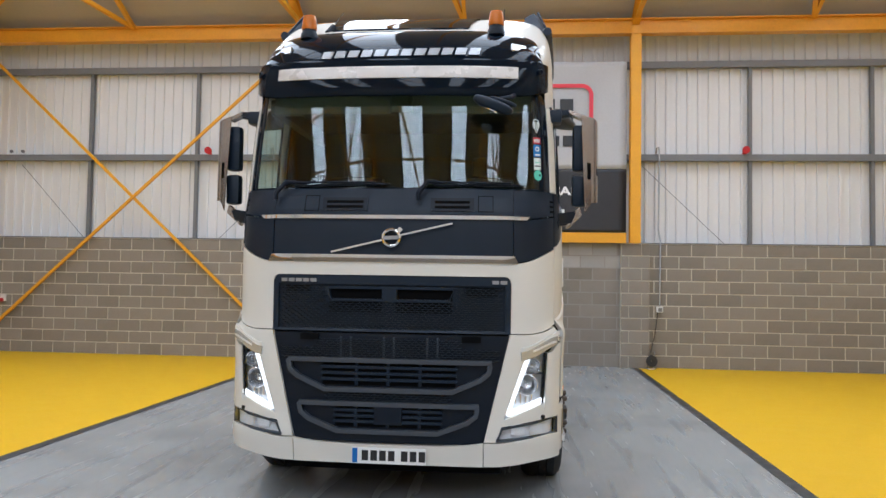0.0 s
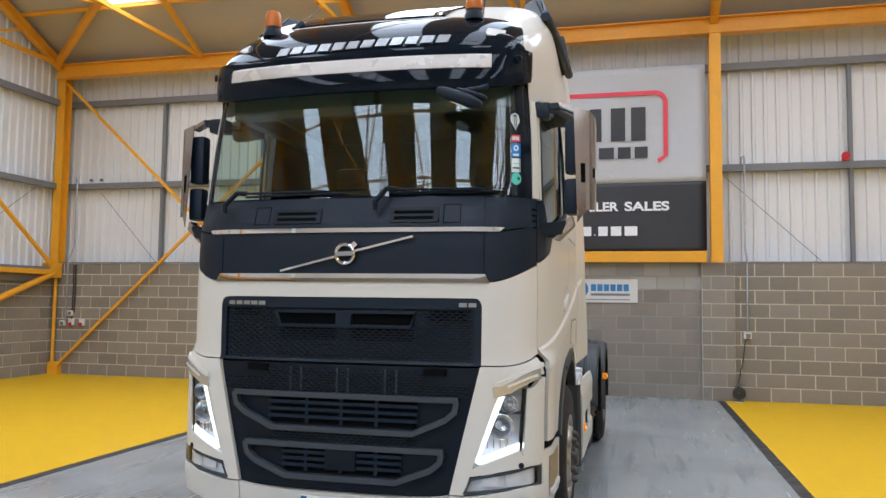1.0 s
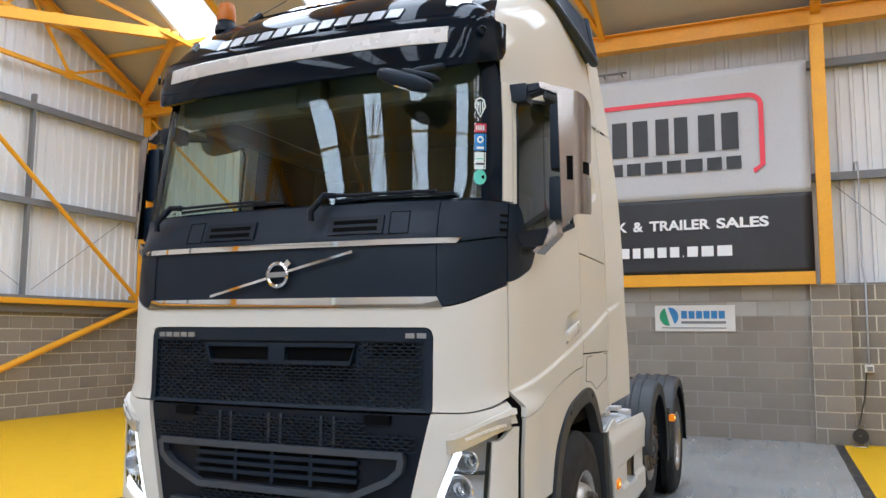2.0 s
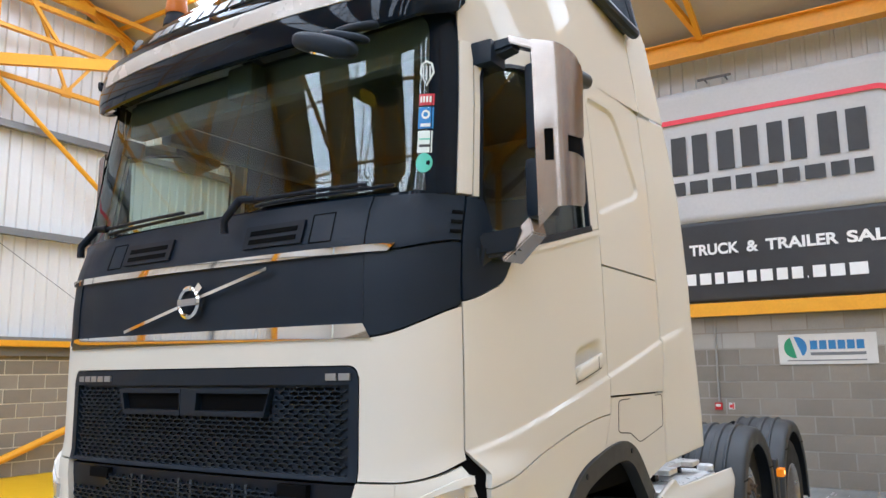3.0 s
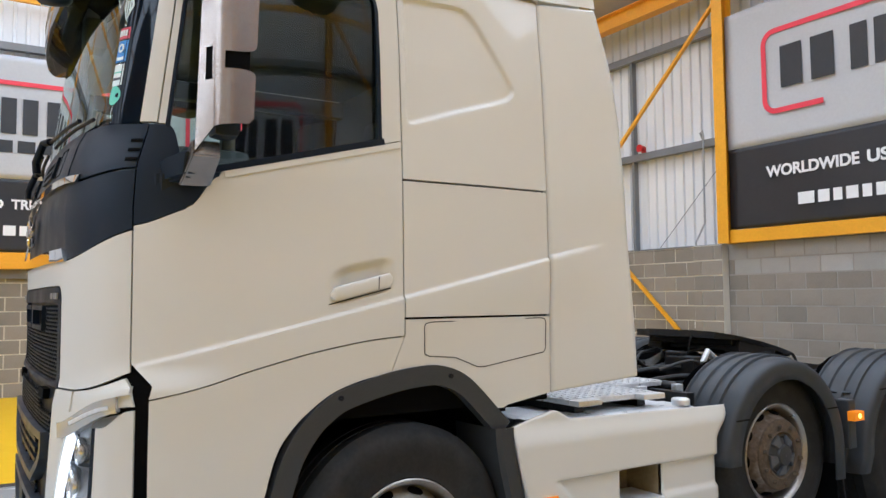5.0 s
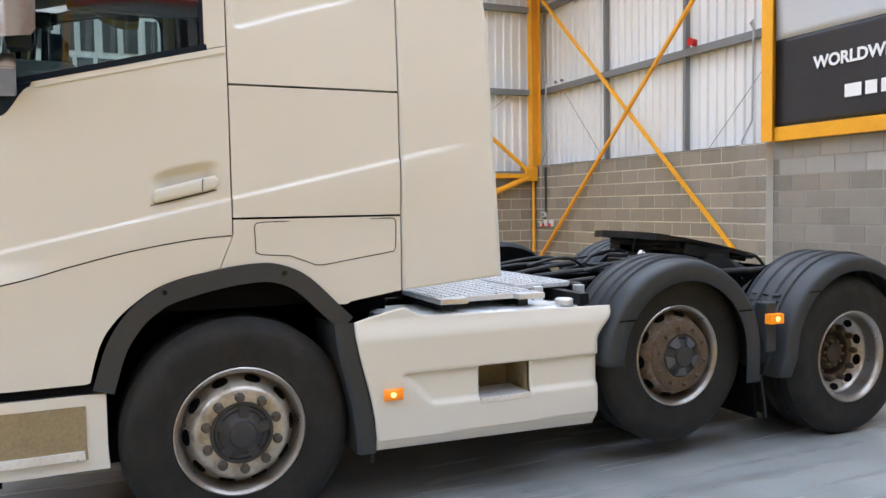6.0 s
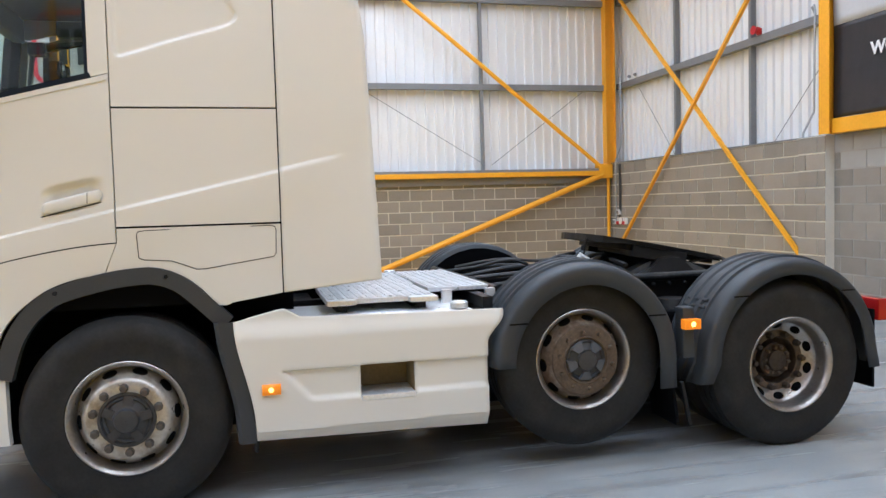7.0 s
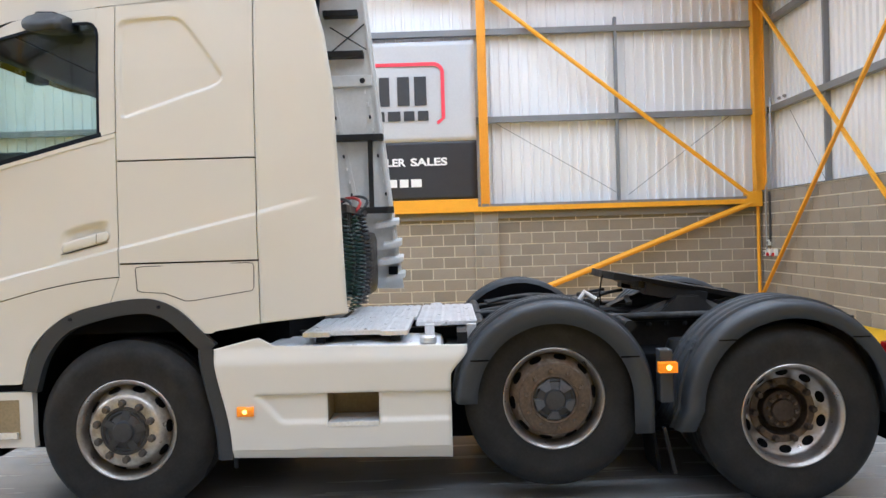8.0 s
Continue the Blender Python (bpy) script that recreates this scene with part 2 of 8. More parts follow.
PLATE = material("white_plate", (0.8, 0.8, 0.78), 0.35)
PLATE_BLUE = material("blue_plate_band", (0.01, 0.12, 0.42), 0.35)
INK = material("black_ink", (0.012, 0.012, 0.013), 0.5)
TAIL_RED = material("red_tail_lamp", (0.4, 0.01, 0.01), 0.2, coat=0.5)

# ---- mesh helpers ----


def part(name, bm, mat, parent=None, label="", smooth=False):
    """Links a bmesh (or a (vertices, faces) pair) as one mesh object, under parent where given."""
    me = bpy.data.meshes.new(name)
    if isinstance(bm, tuple):
        me.from_pydata(bm[0], [], bm[1])
    else:
        bmesh.ops.recalc_face_normals(bm, faces=bm.faces)
        bm.to_mesh(me)
        bm.free()
    me.materials.append(mat)
    if smooth:
        for p in me.polygons:
            p.use_smooth = True
        me.set_sharp_from_angle(angle=radians(35))
    ob = new(name, me)
    if parent:
        ob.parent = parent
    if label:
        ob["label"] = label
    return ob


def shared(name, me, parent, loc=(0, 0, 0), rz=0.0):
    ob = new(name, me)
    ob.parent = parent
    ob.location = loc
    ob.rotation_euler = (0, 0, rz)
    return ob


def empty(name, loc=(0, 0, 0)):
    ob = new(name)
    ob.location = loc
    ob.empty_display_size = 0.1
    return ob


def hexa(bm, p):
    """A six-sided solid from 8 corners: four below, four above, each going round."""
    v = [bm.verts.new(q) for q in p]
    for f in ((3, 2, 1, 0), (4, 5, 6, 7), (0, 1, 5, 4), (1, 2, 6, 5), (2, 3, 7, 6), (3, 0, 4, 7)):
        bm.faces.new([v[k] for k in f])
    return v


def box(bm, x0, x1, y0, y1, z0, z1, bevel=0.0):
    v = hexa(bm, [(x0, y0, z0), (x1, y0, z0), (x1, y1, z0), (x0, y1, z0), (x0, y0, z1), (x1, y0, z1), (x1, y1, z1), (x0, y1, z1)])
    if bevel:
        edges = {e for q in v for e in q.link_edges}
        bmesh.ops.bevel(bm, geom=list(edges), offset=bevel, segments=2, affect="EDGES", profile=0.6)
    return bm


def boxed(*a, bevel=0.0):
    return box(bmesh.new(), *a, bevel=bevel)


def frame_of(way, up=(0, 0, 1)):
    w = Vector(way).normalized()
    u = Vector(up)
    if abs(w.dot(u)) > 0.98:
        u = Vector((0, 1, 0))
    s = w.cross(u).normalized()
    return w, s, s.cross(w)


def bar(bm, a, b, wide, high, up=(0, 0, 1)):
    """A rectangular bar from a to b."""
    a, b = Vector(a), Vector(b)
    w, s, t = frame_of(b - a, up)
    c = [(-wide / 2, -high / 2), (wide / 2, -high / 2), (wide / 2, high / 2), (-wide / 2, high / 2)]
    hexa(bm, [tuple(q + s * i + t * j) for q in (a, b) for i, j in c])
    return bm


def extrude(bm, outline, a, b, up=(0, 0, 1)):
    """A prism with the given outline (side, up) from a to b, capped."""
    a, b = Vector(a), Vector(b)
    w, s, t = frame_of(b - a, up)
    r0 = [bm.verts.new(a + s * i + t * j) for i, j in outline]
    r1 = [bm.verts.new(b + s * i + t * j) for i, j in outline]
    n = len(outline)
    for k in range(n):
        bm.faces.new((r0[k], r0[(k + 1) % n], r1[(k + 1) % n], r1[k]))
    bm.faces.new(r0[::-1])
    bm.faces.new(r1)
    return bm


def i_beam(bm, a, b, wide, high, flange=0.016, web=0.01, up=(0, 0, 1)):
    w, h, f, t = wide / 2, high / 2, flange, web / 2
    o = [(-w, -h), (w, -h), (w, -h + f), (t, -h + f), (t, h - f), (w, h - f), (w, h), (-w, h), (-w, h - f), (-t, h - f), (-t, -h + f), (-w, -h + f)]
    return extrude(bm, o, a, b, up)


def tube(bm, pts, r, n=8, closed=False):
    """A round tube along a line of points."""
    pts = [Vector(p) for p in pts]
    rings = []
    for k, p in enumerate(pts):
        if closed:
            way = pts[(k + 1) % len(pts)] - pts[k - 1]
        else:
            way = pts[min(k + 1, len(pts) - 1)] - pts[max(k - 1, 0)]
        w, s, t = frame_of(way)
        if rings:
            old = rings[-1][1]
            s = (old - w * old.dot(w)).normalized()
            t = s.cross(w)
        rings.append(([bm.verts.new(p + (s * math.cos(q) + t * math.sin(q)) * r) for q in (2 * math.pi * j / n for j in range(n))], s))
    m = len(rings)
    for k in range(m if closed else m - 1):
        a, b = rings[k][0], rings[(k + 1) % m][0]
        for j in range(n):
            bm.faces.new((a[j], a[(j + 1) % n], b[(j + 1) % n], b[j]))
    if not closed:
        bm.faces.new(rings[0][0][::-1])
        bm.faces.new(rings[-1][0])
    return bm


def lathe(bm, profile, axis="x", n=48, at=(0, 0, 0), cap=False):
    """Turns a line of (along, radius) round an axis."""
    rings = []
    for a, r in profile:
        ring = []
        for k in range(n):
            q = 2 * math.pi * k / n
            c, s = r * math.cos(q), r * math.sin(q)
            v = {"x": (a, c, s), "y": (c, a, s), "z": (c, s, a)}[axis]
            ring.append(bm.verts.new(Vector(v) + Vector(at)))
        rings.append(ring)
    for a, b in zip(rings, rings[1:]):
        for k in range(n):
            bm.faces.new((a[k], a[(k + 1) % n], b[(k + 1) % n], b[k]))
    if cap:
        bm.faces.new(rings[0][::-1])
        bm.faces.new(rings[-1])
    return bm


def lerp(a, b, t):
    return a + (b - a) * t


def interp(x, table):
    """Smooth-stepped reading of a table of (x, value)."""
    if x <= table[0][0]:
        return table[0][1]
    for (x0, v0), (x1, v1) in zip(table, table[1:]):
        if x <= x1:
            return lerp(v0, v1, (x - x0) / (x1 - x0))
    return table[-1][1]


def structure(ob, label="", category=""):
    return tagged(ob, label, category, kind="structure")


# ---- the hall: floor ----
LINE_E, LINE_W = 2.2, -4.27
structure(part("floor", boxed(WEST - 0.3, EAST + 0.3, SOUTH - 0.3, NORTH + 0.5, -0.2, 0.0), FLOOR_GREY), "grey painted concrete floor with worn patches", "floor")
structure(part("floor_paint_east", boxed(LINE_E + 0.11, EAST, SOUTH, NORTH, -0.05, 0.004), FLOOR_YELLOW), "bright yellow painted floor bay", "floor paint")
structure(part("floor_paint_west", boxed(WEST, LINE_W - 0.11, SOUTH, NORTH, -0.05, 0.004), FLOOR_YELLOW), "bright yellow painted floor bay", "floor paint")
structure(part("floor_line_east", boxed(LINE_E - 0.0, LINE_E + 0.11, SOUTH, NORTH, -0.05, 0.005), FLOOR_LINE), "dark painted line along the yellow bay", "floor line")
structure(part("floor_line_west", boxed(LINE_W - 0.11, LINE_W, SOUTH, NORTH, -0.05, 0.005), FLOOR_LINE), "dark painted line along the yellow bay", "floor line")


# ---- walls: mortar core below, ribbed cladding above ----
def ribbed(length, z0, z1, pitch=0.2, deep=0.042):
    """A sheet with trapezoid ribs, in the plane x (along), z; ribs towards -y."""
    xs = []
    k = 0.0
    while k < length - 1e-6:
        for off, d in ((0, 0), (0.1, 0), (0.112, 1), (0.158, 1), (0.17, 0)):
            if k + off <= length:
                xs.append((k + off, -deep * d))
        k += pitch
    xs.append((length, 0))
    v = [(x, y, z) for z in (z0, z1) for x, y in xs]
    n = len(xs)
    return v, [(j, j + 1, n + j + 1, n + j) for j in range(n - 1)]


def turned(data, m):
    return [tuple(m @ Vector(p)) for p in data[0]], data[1]


TOP_N, TOP_W = 2.33, 2.09
GABLE = roof_z(RIDGE_Y)
wall_north = structure(part("wall_north", boxed(WEST - 0.25, EAST + 0.25, NORTH + 0.006, NORTH + 0.4, 0, TOP_N), MORTAR), "grey concrete block wall with pale mortar joints", "wall")
wall_west = structure(part("wall_west", boxed(WEST - 0.2, WEST - 0.006, SOUTH, NORTH, 0, TOP_W), MORTAR), "grey concrete block wall with pale mortar joints", "wall")
structure(part("wall_east", boxed(EAST, EAST + 0.2, SOUTH, NORTH, 0, TOP_W), BLOCK), "grey concrete block wall", "wall")
structure(part("wall_south", boxed(WEST - 0.25, EAST + 0.25, SOUTH - 0.2, SOUTH, 0, TOP_N), BLOCK), "grey concrete block wall", "wall")
structure(part("wall_joint_panel", boxed(-4.4, 1.98, NORTH + 0.0035, NORTH + 0.2, 0, TOP_N), MORTAR_GREY), "dull grey mortar joints of the middle bay", "wall")
structure(part("cladding_north", turned(ribbed(EAST - WEST + 0.6, TOP_N - 0.02, 7.0), pose(WEST - 0.3, NORTH + 0.36, 0)), CLAD), "white ribbed steel cladding", "cladding")
structure(part("cladding_west", turned(ribbed(NORTH - SOUTH + 0.5, TOP_W - 0.02, GABLE + 0.2), pose(WEST - 0.14, SOUTH, 0, 0, 0, 90)), CLAD), "white ribbed steel cladding", "cladding")
structure(part("cladding_east", turned(ribbed(NORTH - SOUTH + 0.5, TOP_W - 0.02, GABLE + 0.2), pose(EAST + 0.14, NORTH + 0.5, 0, 0, 0, -90)), CLAD), "white ribbed steel cladding", "cladding")
structure(part("cladding_south", turned(ribbed(EAST - WEST, TOP_N - 0.02, 7.0), pose(EAST, SOUTH - 0.16, 0, 0, 0, 180)), CLAD), "white ribbed steel cladding", "cladding")
structure(part("wall_flashing_north", boxed(WEST, EAST, NORTH - 0.012, NORTH + 0.36, TOP_N, TOP_N + 0.02), STEEL_GREY), "grey steel flashing on the block wall", "flashing")

# ---- roof: liner sheets with gaps for the skylights ----
bm = bmesh.new()


def slab(x0, x1, ya, yb, thick=0.12):
    za, zb = roof_z(ya), roof_z(yb)
    hexa(bm, [(x0, ya, za), (x1, ya, za), (x1, yb, zb), (x0, yb, zb), (x0, ya, za + thick), (x1, ya, za + thick), (x1, yb, zb + thick), (x0, yb, zb + thick)])


for side in (1, -1):
    ye, yr = RIDGE_Y + side * (NORTH + 0.5 - RIDGE_Y), RIDGE_Y
    ys0, ys1 = RIDGE_Y + side * (SKY_NEAR - RIDGE_Y), RIDGE_Y + side * (SKY_FAR - RIDGE_Y)
    slab(WEST - 0.3, EAST + 0.3, ye, ys0)
    slab(WEST - 0.3, EAST + 0.3, ys1, yr)
    edge = WEST - 0.3
    for sx in SKYLIGHTS:
        slab(edge, sx - 0.55, ys0, ys1)
        edge = sx + 0.55
    slab(edge, EAST + 0.3, ys0, ys1)
structure(part("ceiling", bm, ROOF_LINER), "beige sloping roof lining sheets", "ceiling")
for sx in SKYLIGHTS:
    for side in (1, -1):
        ys0, ys1 = RIDGE_Y + side * (SKY_NEAR - RIDGE_Y), RIDGE_Y + side * (SKY_FAR - RIDGE_Y)
        bm = bmesh.new()
        slab(sx - 0.55, sx + 0.55, ys0, ys1, 0.02)
        bmesh.ops.translate(bm, verts=bm.verts, vec=(0, 0, 0.07))
        structure(part("roof_window", bm, PANE_FROST), "long translucent rooflight panel", "rooflight")

# ---- orange frame ----


def steel(name, bm, label, category):
    return structure(part(name, bm, STEEL_ORANGE), label, category)


COL_Y = 14.82
for k, bx in enumerate(BAYS):
    big = k == 0
    cy = COL_Y + 0.14 if big else COL_Y
    bm = i_beam(bmesh.new(), (bx, cy, 2.1 if big else TOP_N), (bx, cy, 6.4), 0.19, 0.22, up=(0, 1, 0))
    if big:
        box(bm, bx - 0.12, bx + 0.13, COL_Y - 0.16, COL_Y + 0.14, 2.02, 2.33, 0.006)
    steel("steel_column", bm, "orange painted steel column", "column")
    bm = bar(bmesh.new(), (bx, COL_Y, 6.57), (bx, SOUTH + 0.3, 6.57), 0.07, 0.08)
    for side in (1, -1):
        top = (bx, RIDGE_Y, roof_z(RIDGE_Y) - 0.22)
        foot = (bx, RIDGE_Y + side * (COL_Y - RIDGE_Y), 6.53)
        i_beam(bm, foot, top, 0.14, 0.18)
        run = 7
        for j in range(1, run):
            low = (bx, lerp(foot[1], RIDGE_Y, j / run), 6.6)
            box(bm, bx - 0.02, bx + 0.02, low[1] - 0.09, low[1] + 0.09, 6.5, 6.68)
            for f in ((j - 0.5) / run, (j + 0.5) / run):
                bar(bm, low, (bx, lerp(foot[1], RIDGE_Y, f), lerp(foot[2], top[2], f)), 0.05, 0.05)
    steel("roof_truss", bm, "orange lattice roof truss", "truss")
steel("eaves_beam", i_beam(bmesh.new(), (WEST, COL_Y - 0.03, 6.41), (EAST, COL_Y - 0.03, 6.41), 0.2, 0.29), "orange steel eaves beam along the wall", "beam")
steel("eaves_beam", i_beam(bmesh.new(), (WEST, SOUTH + 0.3, 6.41), (EAST, SOUTH + 0.3, 6.41), 0.2, 0.29), "orange steel eaves beam along the wall", "beam")
for d in (1.14, 3.1, 5.06, 7.02, 8.98, 10.94, 12.9):
    for side in (1, -1):
        y = RIDGE_Y + side * (COL_Y - d - RIDGE_Y)
        steel("purlin", bar(bmesh.new(), (WEST, y, roof_z(y) - 0.05), (EAST, y, roof_z(y) - 0.05), 0.05, 0.07), "orange steel roof purlin", "purlin")
for a, b in zip(BAYS, BAYS[1:]):
    mid = (a + b) / 2
    for side in (1, -1):
        y0 = RIDGE_Y + side * (COL_Y - 0.1 - RIDGE_Y)

        def up_roof(x, d):
            y = y0 - side * d
            return (x, y, lerp(6.52, roof_z(y) - 0.14, min(1, d / 0.6)))

        bm = bar(bmesh.new(), up_roof(mid, 0), up_roof(mid, 12.5), 0.07, 0.09)
        bar(bm, up_roof(mid, 0), up_roof(a, 3.6 if a < -10 else 10.9), 0.08, 0.08)
        if a < -10:
            bar(bm, up_roof(a, 0.05), (a + 2.04, y0 - side * 1.33, 7.32), 0.12, 0.12)
            bar(bm, (a + 0.1, y0 - side * 5.6, 6.68), (a + 1.96, y0 - side * 1.4, 7.3), 0.1, 0.19)
        steel("roof_brace", bm, "orange roof bracing bars", "brace")

# braces on the back wall and the west wall
BR_Y = 14.93
steel("wall_brace", bar(bmesh.new(), (-10.98, BR_Y, 6.2), (-4.28, BR_Y, 0.04), 0.05, 0.06, up=(0, 1, 0)), "orange diagonal wall brace", "brace")
steel("wall_brace", bar(bmesh.new(), (-10.95, BR_Y - 0.04, 0.15), (-4.28, BR_Y - 0.04, 6.22), 0.05, 0.06, up=(0, 1, 0)), "orange diagonal wall brace", "brace")
steel("brace_foot", boxed(-11.1, -10.86, BR_Y - 0.09, BR_Y + 0.06, 0.0, 0.26, bevel=0.006), "orange steel brace foot", "brace")
W_COL_Y = (9.33, 4.1, -1.15, -6.4)
WX = -11.0
for y in W_COL_Y:
    steel("steel_column", i_beam(bmesh.new(), (WX, y, TOP_W + 0.1), (WX, y, roof_z(y) - 0.2), 0.16, 0.18, up=(0, 1, 0)), "orange painted steel gable column", "column")
EX = EAST - 0.24
for y in W_COL_Y:
    steel("steel_column", i_beam(bmesh.new(), (EX, y, TOP_W + 0.1), (EX, y, roof_z(y) - 0.2), 0.16, 0.18, up=(0, 1, 0)), "orange painted steel gable column", "column")
steel("wall_beam", boxed(EX - 0.08, EX + 0.06, SOUTH, COL_Y, 2.16, 2.3, bevel=0.004), "orange steel beam above the block wall", "beam")
for a, b in (((EX - 0.05, 9.3, 6.75), (EX - 0.05, 14.75, 2.3)), ((EX - 0.05, 9.3, 2.4), (EX - 0.05, 14.75, 6.6))):
    steel("wall_brace", tube(bmesh.new(), [a, b], 0.055, 10), "orange tubular wall brace", "brace")
steel("wall_beam", boxed(WX - 0.06, WX + 0.08, SOUTH, COL_Y, 2.08, 2.18, bevel=0.004), "orange steel beam above the block wall", "beam")
bm = bmesh.new()
tube(bm, [(WX + 0.03, 9.3, 6.61), (WX + 0.03, 14.75, 2.23)], 0.044, 10)
steel("wall_brace", bm, "orange tubular wall brace", "brace")
bm = bmesh.new()
tube(bm, [(WX + 0.03, 14.75, 2.1), (WX + 0.03, 9.5, 0.11)], 0.062, 10)
steel("wall_brace", bm, "orange tubular wall brace", "brace")
steel("drain_pipe", tube(bmesh.new(), [(-11.03, 14.9, 0), (-11.03, 14.9, 2.05)], 0.035, 10), "orange painted pipe in the corner", "pipe")
for z, thick in ((7.4, 0.07), (7.98, 0.08), (8.24, 0.14)):
    steel("wall_beam", bar(bmesh.new(), (WX, SOUTH, z), (WX, RIDGE_Y + (COL_Y - RIDGE_Y) * 1.0 - (z - 6.5) / SLOPE, z), 0.09, thick), "orange steel gable rail", "beam")
gable = box(bmesh.new(), WX + 0.05, WX + 0.08, 7.3, 7.8, 8.16, 8.4)
for (ya, za), (yb, zb), w in (((5.5, 8.68), (8.68, 6.56), 0.13), ((7.55, 8.2), (7.55, 9.9), 0.1), ((7.6, 8.28), (8.75, 9.5), 0.09), ((7.5, 8.28), (6.3, 9.6), 0.09), ((7.45, 7.98), (8.6, 8.75), 0.05), ((7.45, 7.98), (6.9, 7.42), 0.05), ((9.1, 9.0), (10.45, 7.4), 0.06)):
    bar(gable, (WX + 0.04, ya, za), (WX + 0.04, yb, zb), 0.05, w)
steel("gable_brace", gable, "orange bracing bars high on the gable wall", "brace")

# grey rails and posts that carry the cladding
RAIL_Y = NORTH + 0.24
for n, z in enumerate((4.0, 5.8)):
    for name, a, b in (("wall_rail", (WEST, RAIL_Y, z), (EAST, RAIL_Y, z)), ("wall_rail", (WEST, SOUTH, z - 0.03), (WEST, NORTH, z - 0.03)), ("wall_rail", (EAST, SOUTH, z + 0.04), (EAST, NORTH, z + 0.04))):
        bm = bar(bmesh.new(), a, b, 0.13, 0.12)
        structure(part(name, bm, STEEL_GREY), "grey steel cladding rail", "rail")
for x in (-8.78, -6.5, -2.1, 0.05, 4.42, 6.64):
    structure(part("wall_post", boxed(x - 0.03, x + 0.03, RAIL_Y - 0.03, RAIL_Y + 0.07, TOP_N, 5.87), STEEL_GREY), "thin grey cladding post", "post")
for y in (12.09, 6.7, 1.5, -3.8):
    for x in (WEST + 0.0, EAST - 0.0):
        structure(part("wall_post", boxed(x - 0.05, x + 0.05, y - 0.03, y + 0.03, TOP_W, 6.0), STEEL_GREY), "thin grey cladding post", "post")
structure(part("wall_flashing_west", boxed(WEST - 0.1, WEST + 0.075, SOUTH, NORTH, 1.93, 2.075), STEEL_GREY), "grey steel flashing on the block wall", "flashing")
structure(part("wall_flashing_west", boxed(WEST - 0.1, WX + 0.02, SOUTH, NORTH - 0.2, 2.184, 2.235), STEEL_GREY), "grey steel sill under the cladding", "flashing")


def wire(a, b):
    structure(part("tie_wire", tube(bmesh.new(), [a, b], 0.006, 5), STEEL_GREY), "thin steel tie wire across the cladding", "wire")


wire((2.4, NORTH + 0.28, 3.86), (3.95, NORTH + 0.28, 2.36))
wire((-10.3, NORTH + 0.28, 3.86), (-8.9, NORTH + 0.28, 2.36))
wire((-6.0, NORTH + 0.28, 2.36), (-4.45, NORTH + 0.28, 3.86))
wire((WEST - 0.03, 9.6, 3.9), (WEST - 0.03, 12.15, 2.35))
wire((WEST - 0.03, 14.4, 3.9), (WEST - 0.03, 12.3, 2.35))

# block piers
for x0, x1 in ((1.97, 2.49), (-4.92, -4.38)):
    structure(part("wall_pier", boxed(x0, x1, NORTH - 0.14, NORTH, 0, TOP_N), MORTAR), "grey concrete block pier", "pier")
structure(part("wall_pier_west", boxed(WEST, WEST + 0.12, 9.1, 9.58, 0, TOP_W), MORTAR), "grey concrete block pier", "pier")


# ---- banners ----
def slanted(bm, x0, x1, z0, z1, lean, y=0.0, thick=0.004):
    hexa(bm, [(x0, y - thick, z0), (x1, y - thick, z0), (x1, y, z0), (x0, y, z0), (x0 + lean, y - thick, z1), (x1 + lean, y - thick, z1), (x1 + lean, y, z1), (x0 + lean, y, z1)])
    return bm


def lettering(name, text, size, mat, parent, m, label="", align="LEFT", fat=0.0):
    cu = bpy.data.curves.new(name, "FONT")
    cu.body, cu.size, cu.extrude, cu.align_x, cu.offset = text, size, 0.002, align, fat
    tmp = new(name, cu)
    me = bpy.data.meshes.new_from_object(tmp.evaluated_get(bpy.context.evaluated_depsgraph_get()))
    bpy.data.objects.remove(tmp)
    me.materials.clear()
    me.materials.append(mat)
    ob = new(name, me)
    ob.parent = parent
    ob.matrix_local = m
    if label:
        ob["label"] = label
    return ob


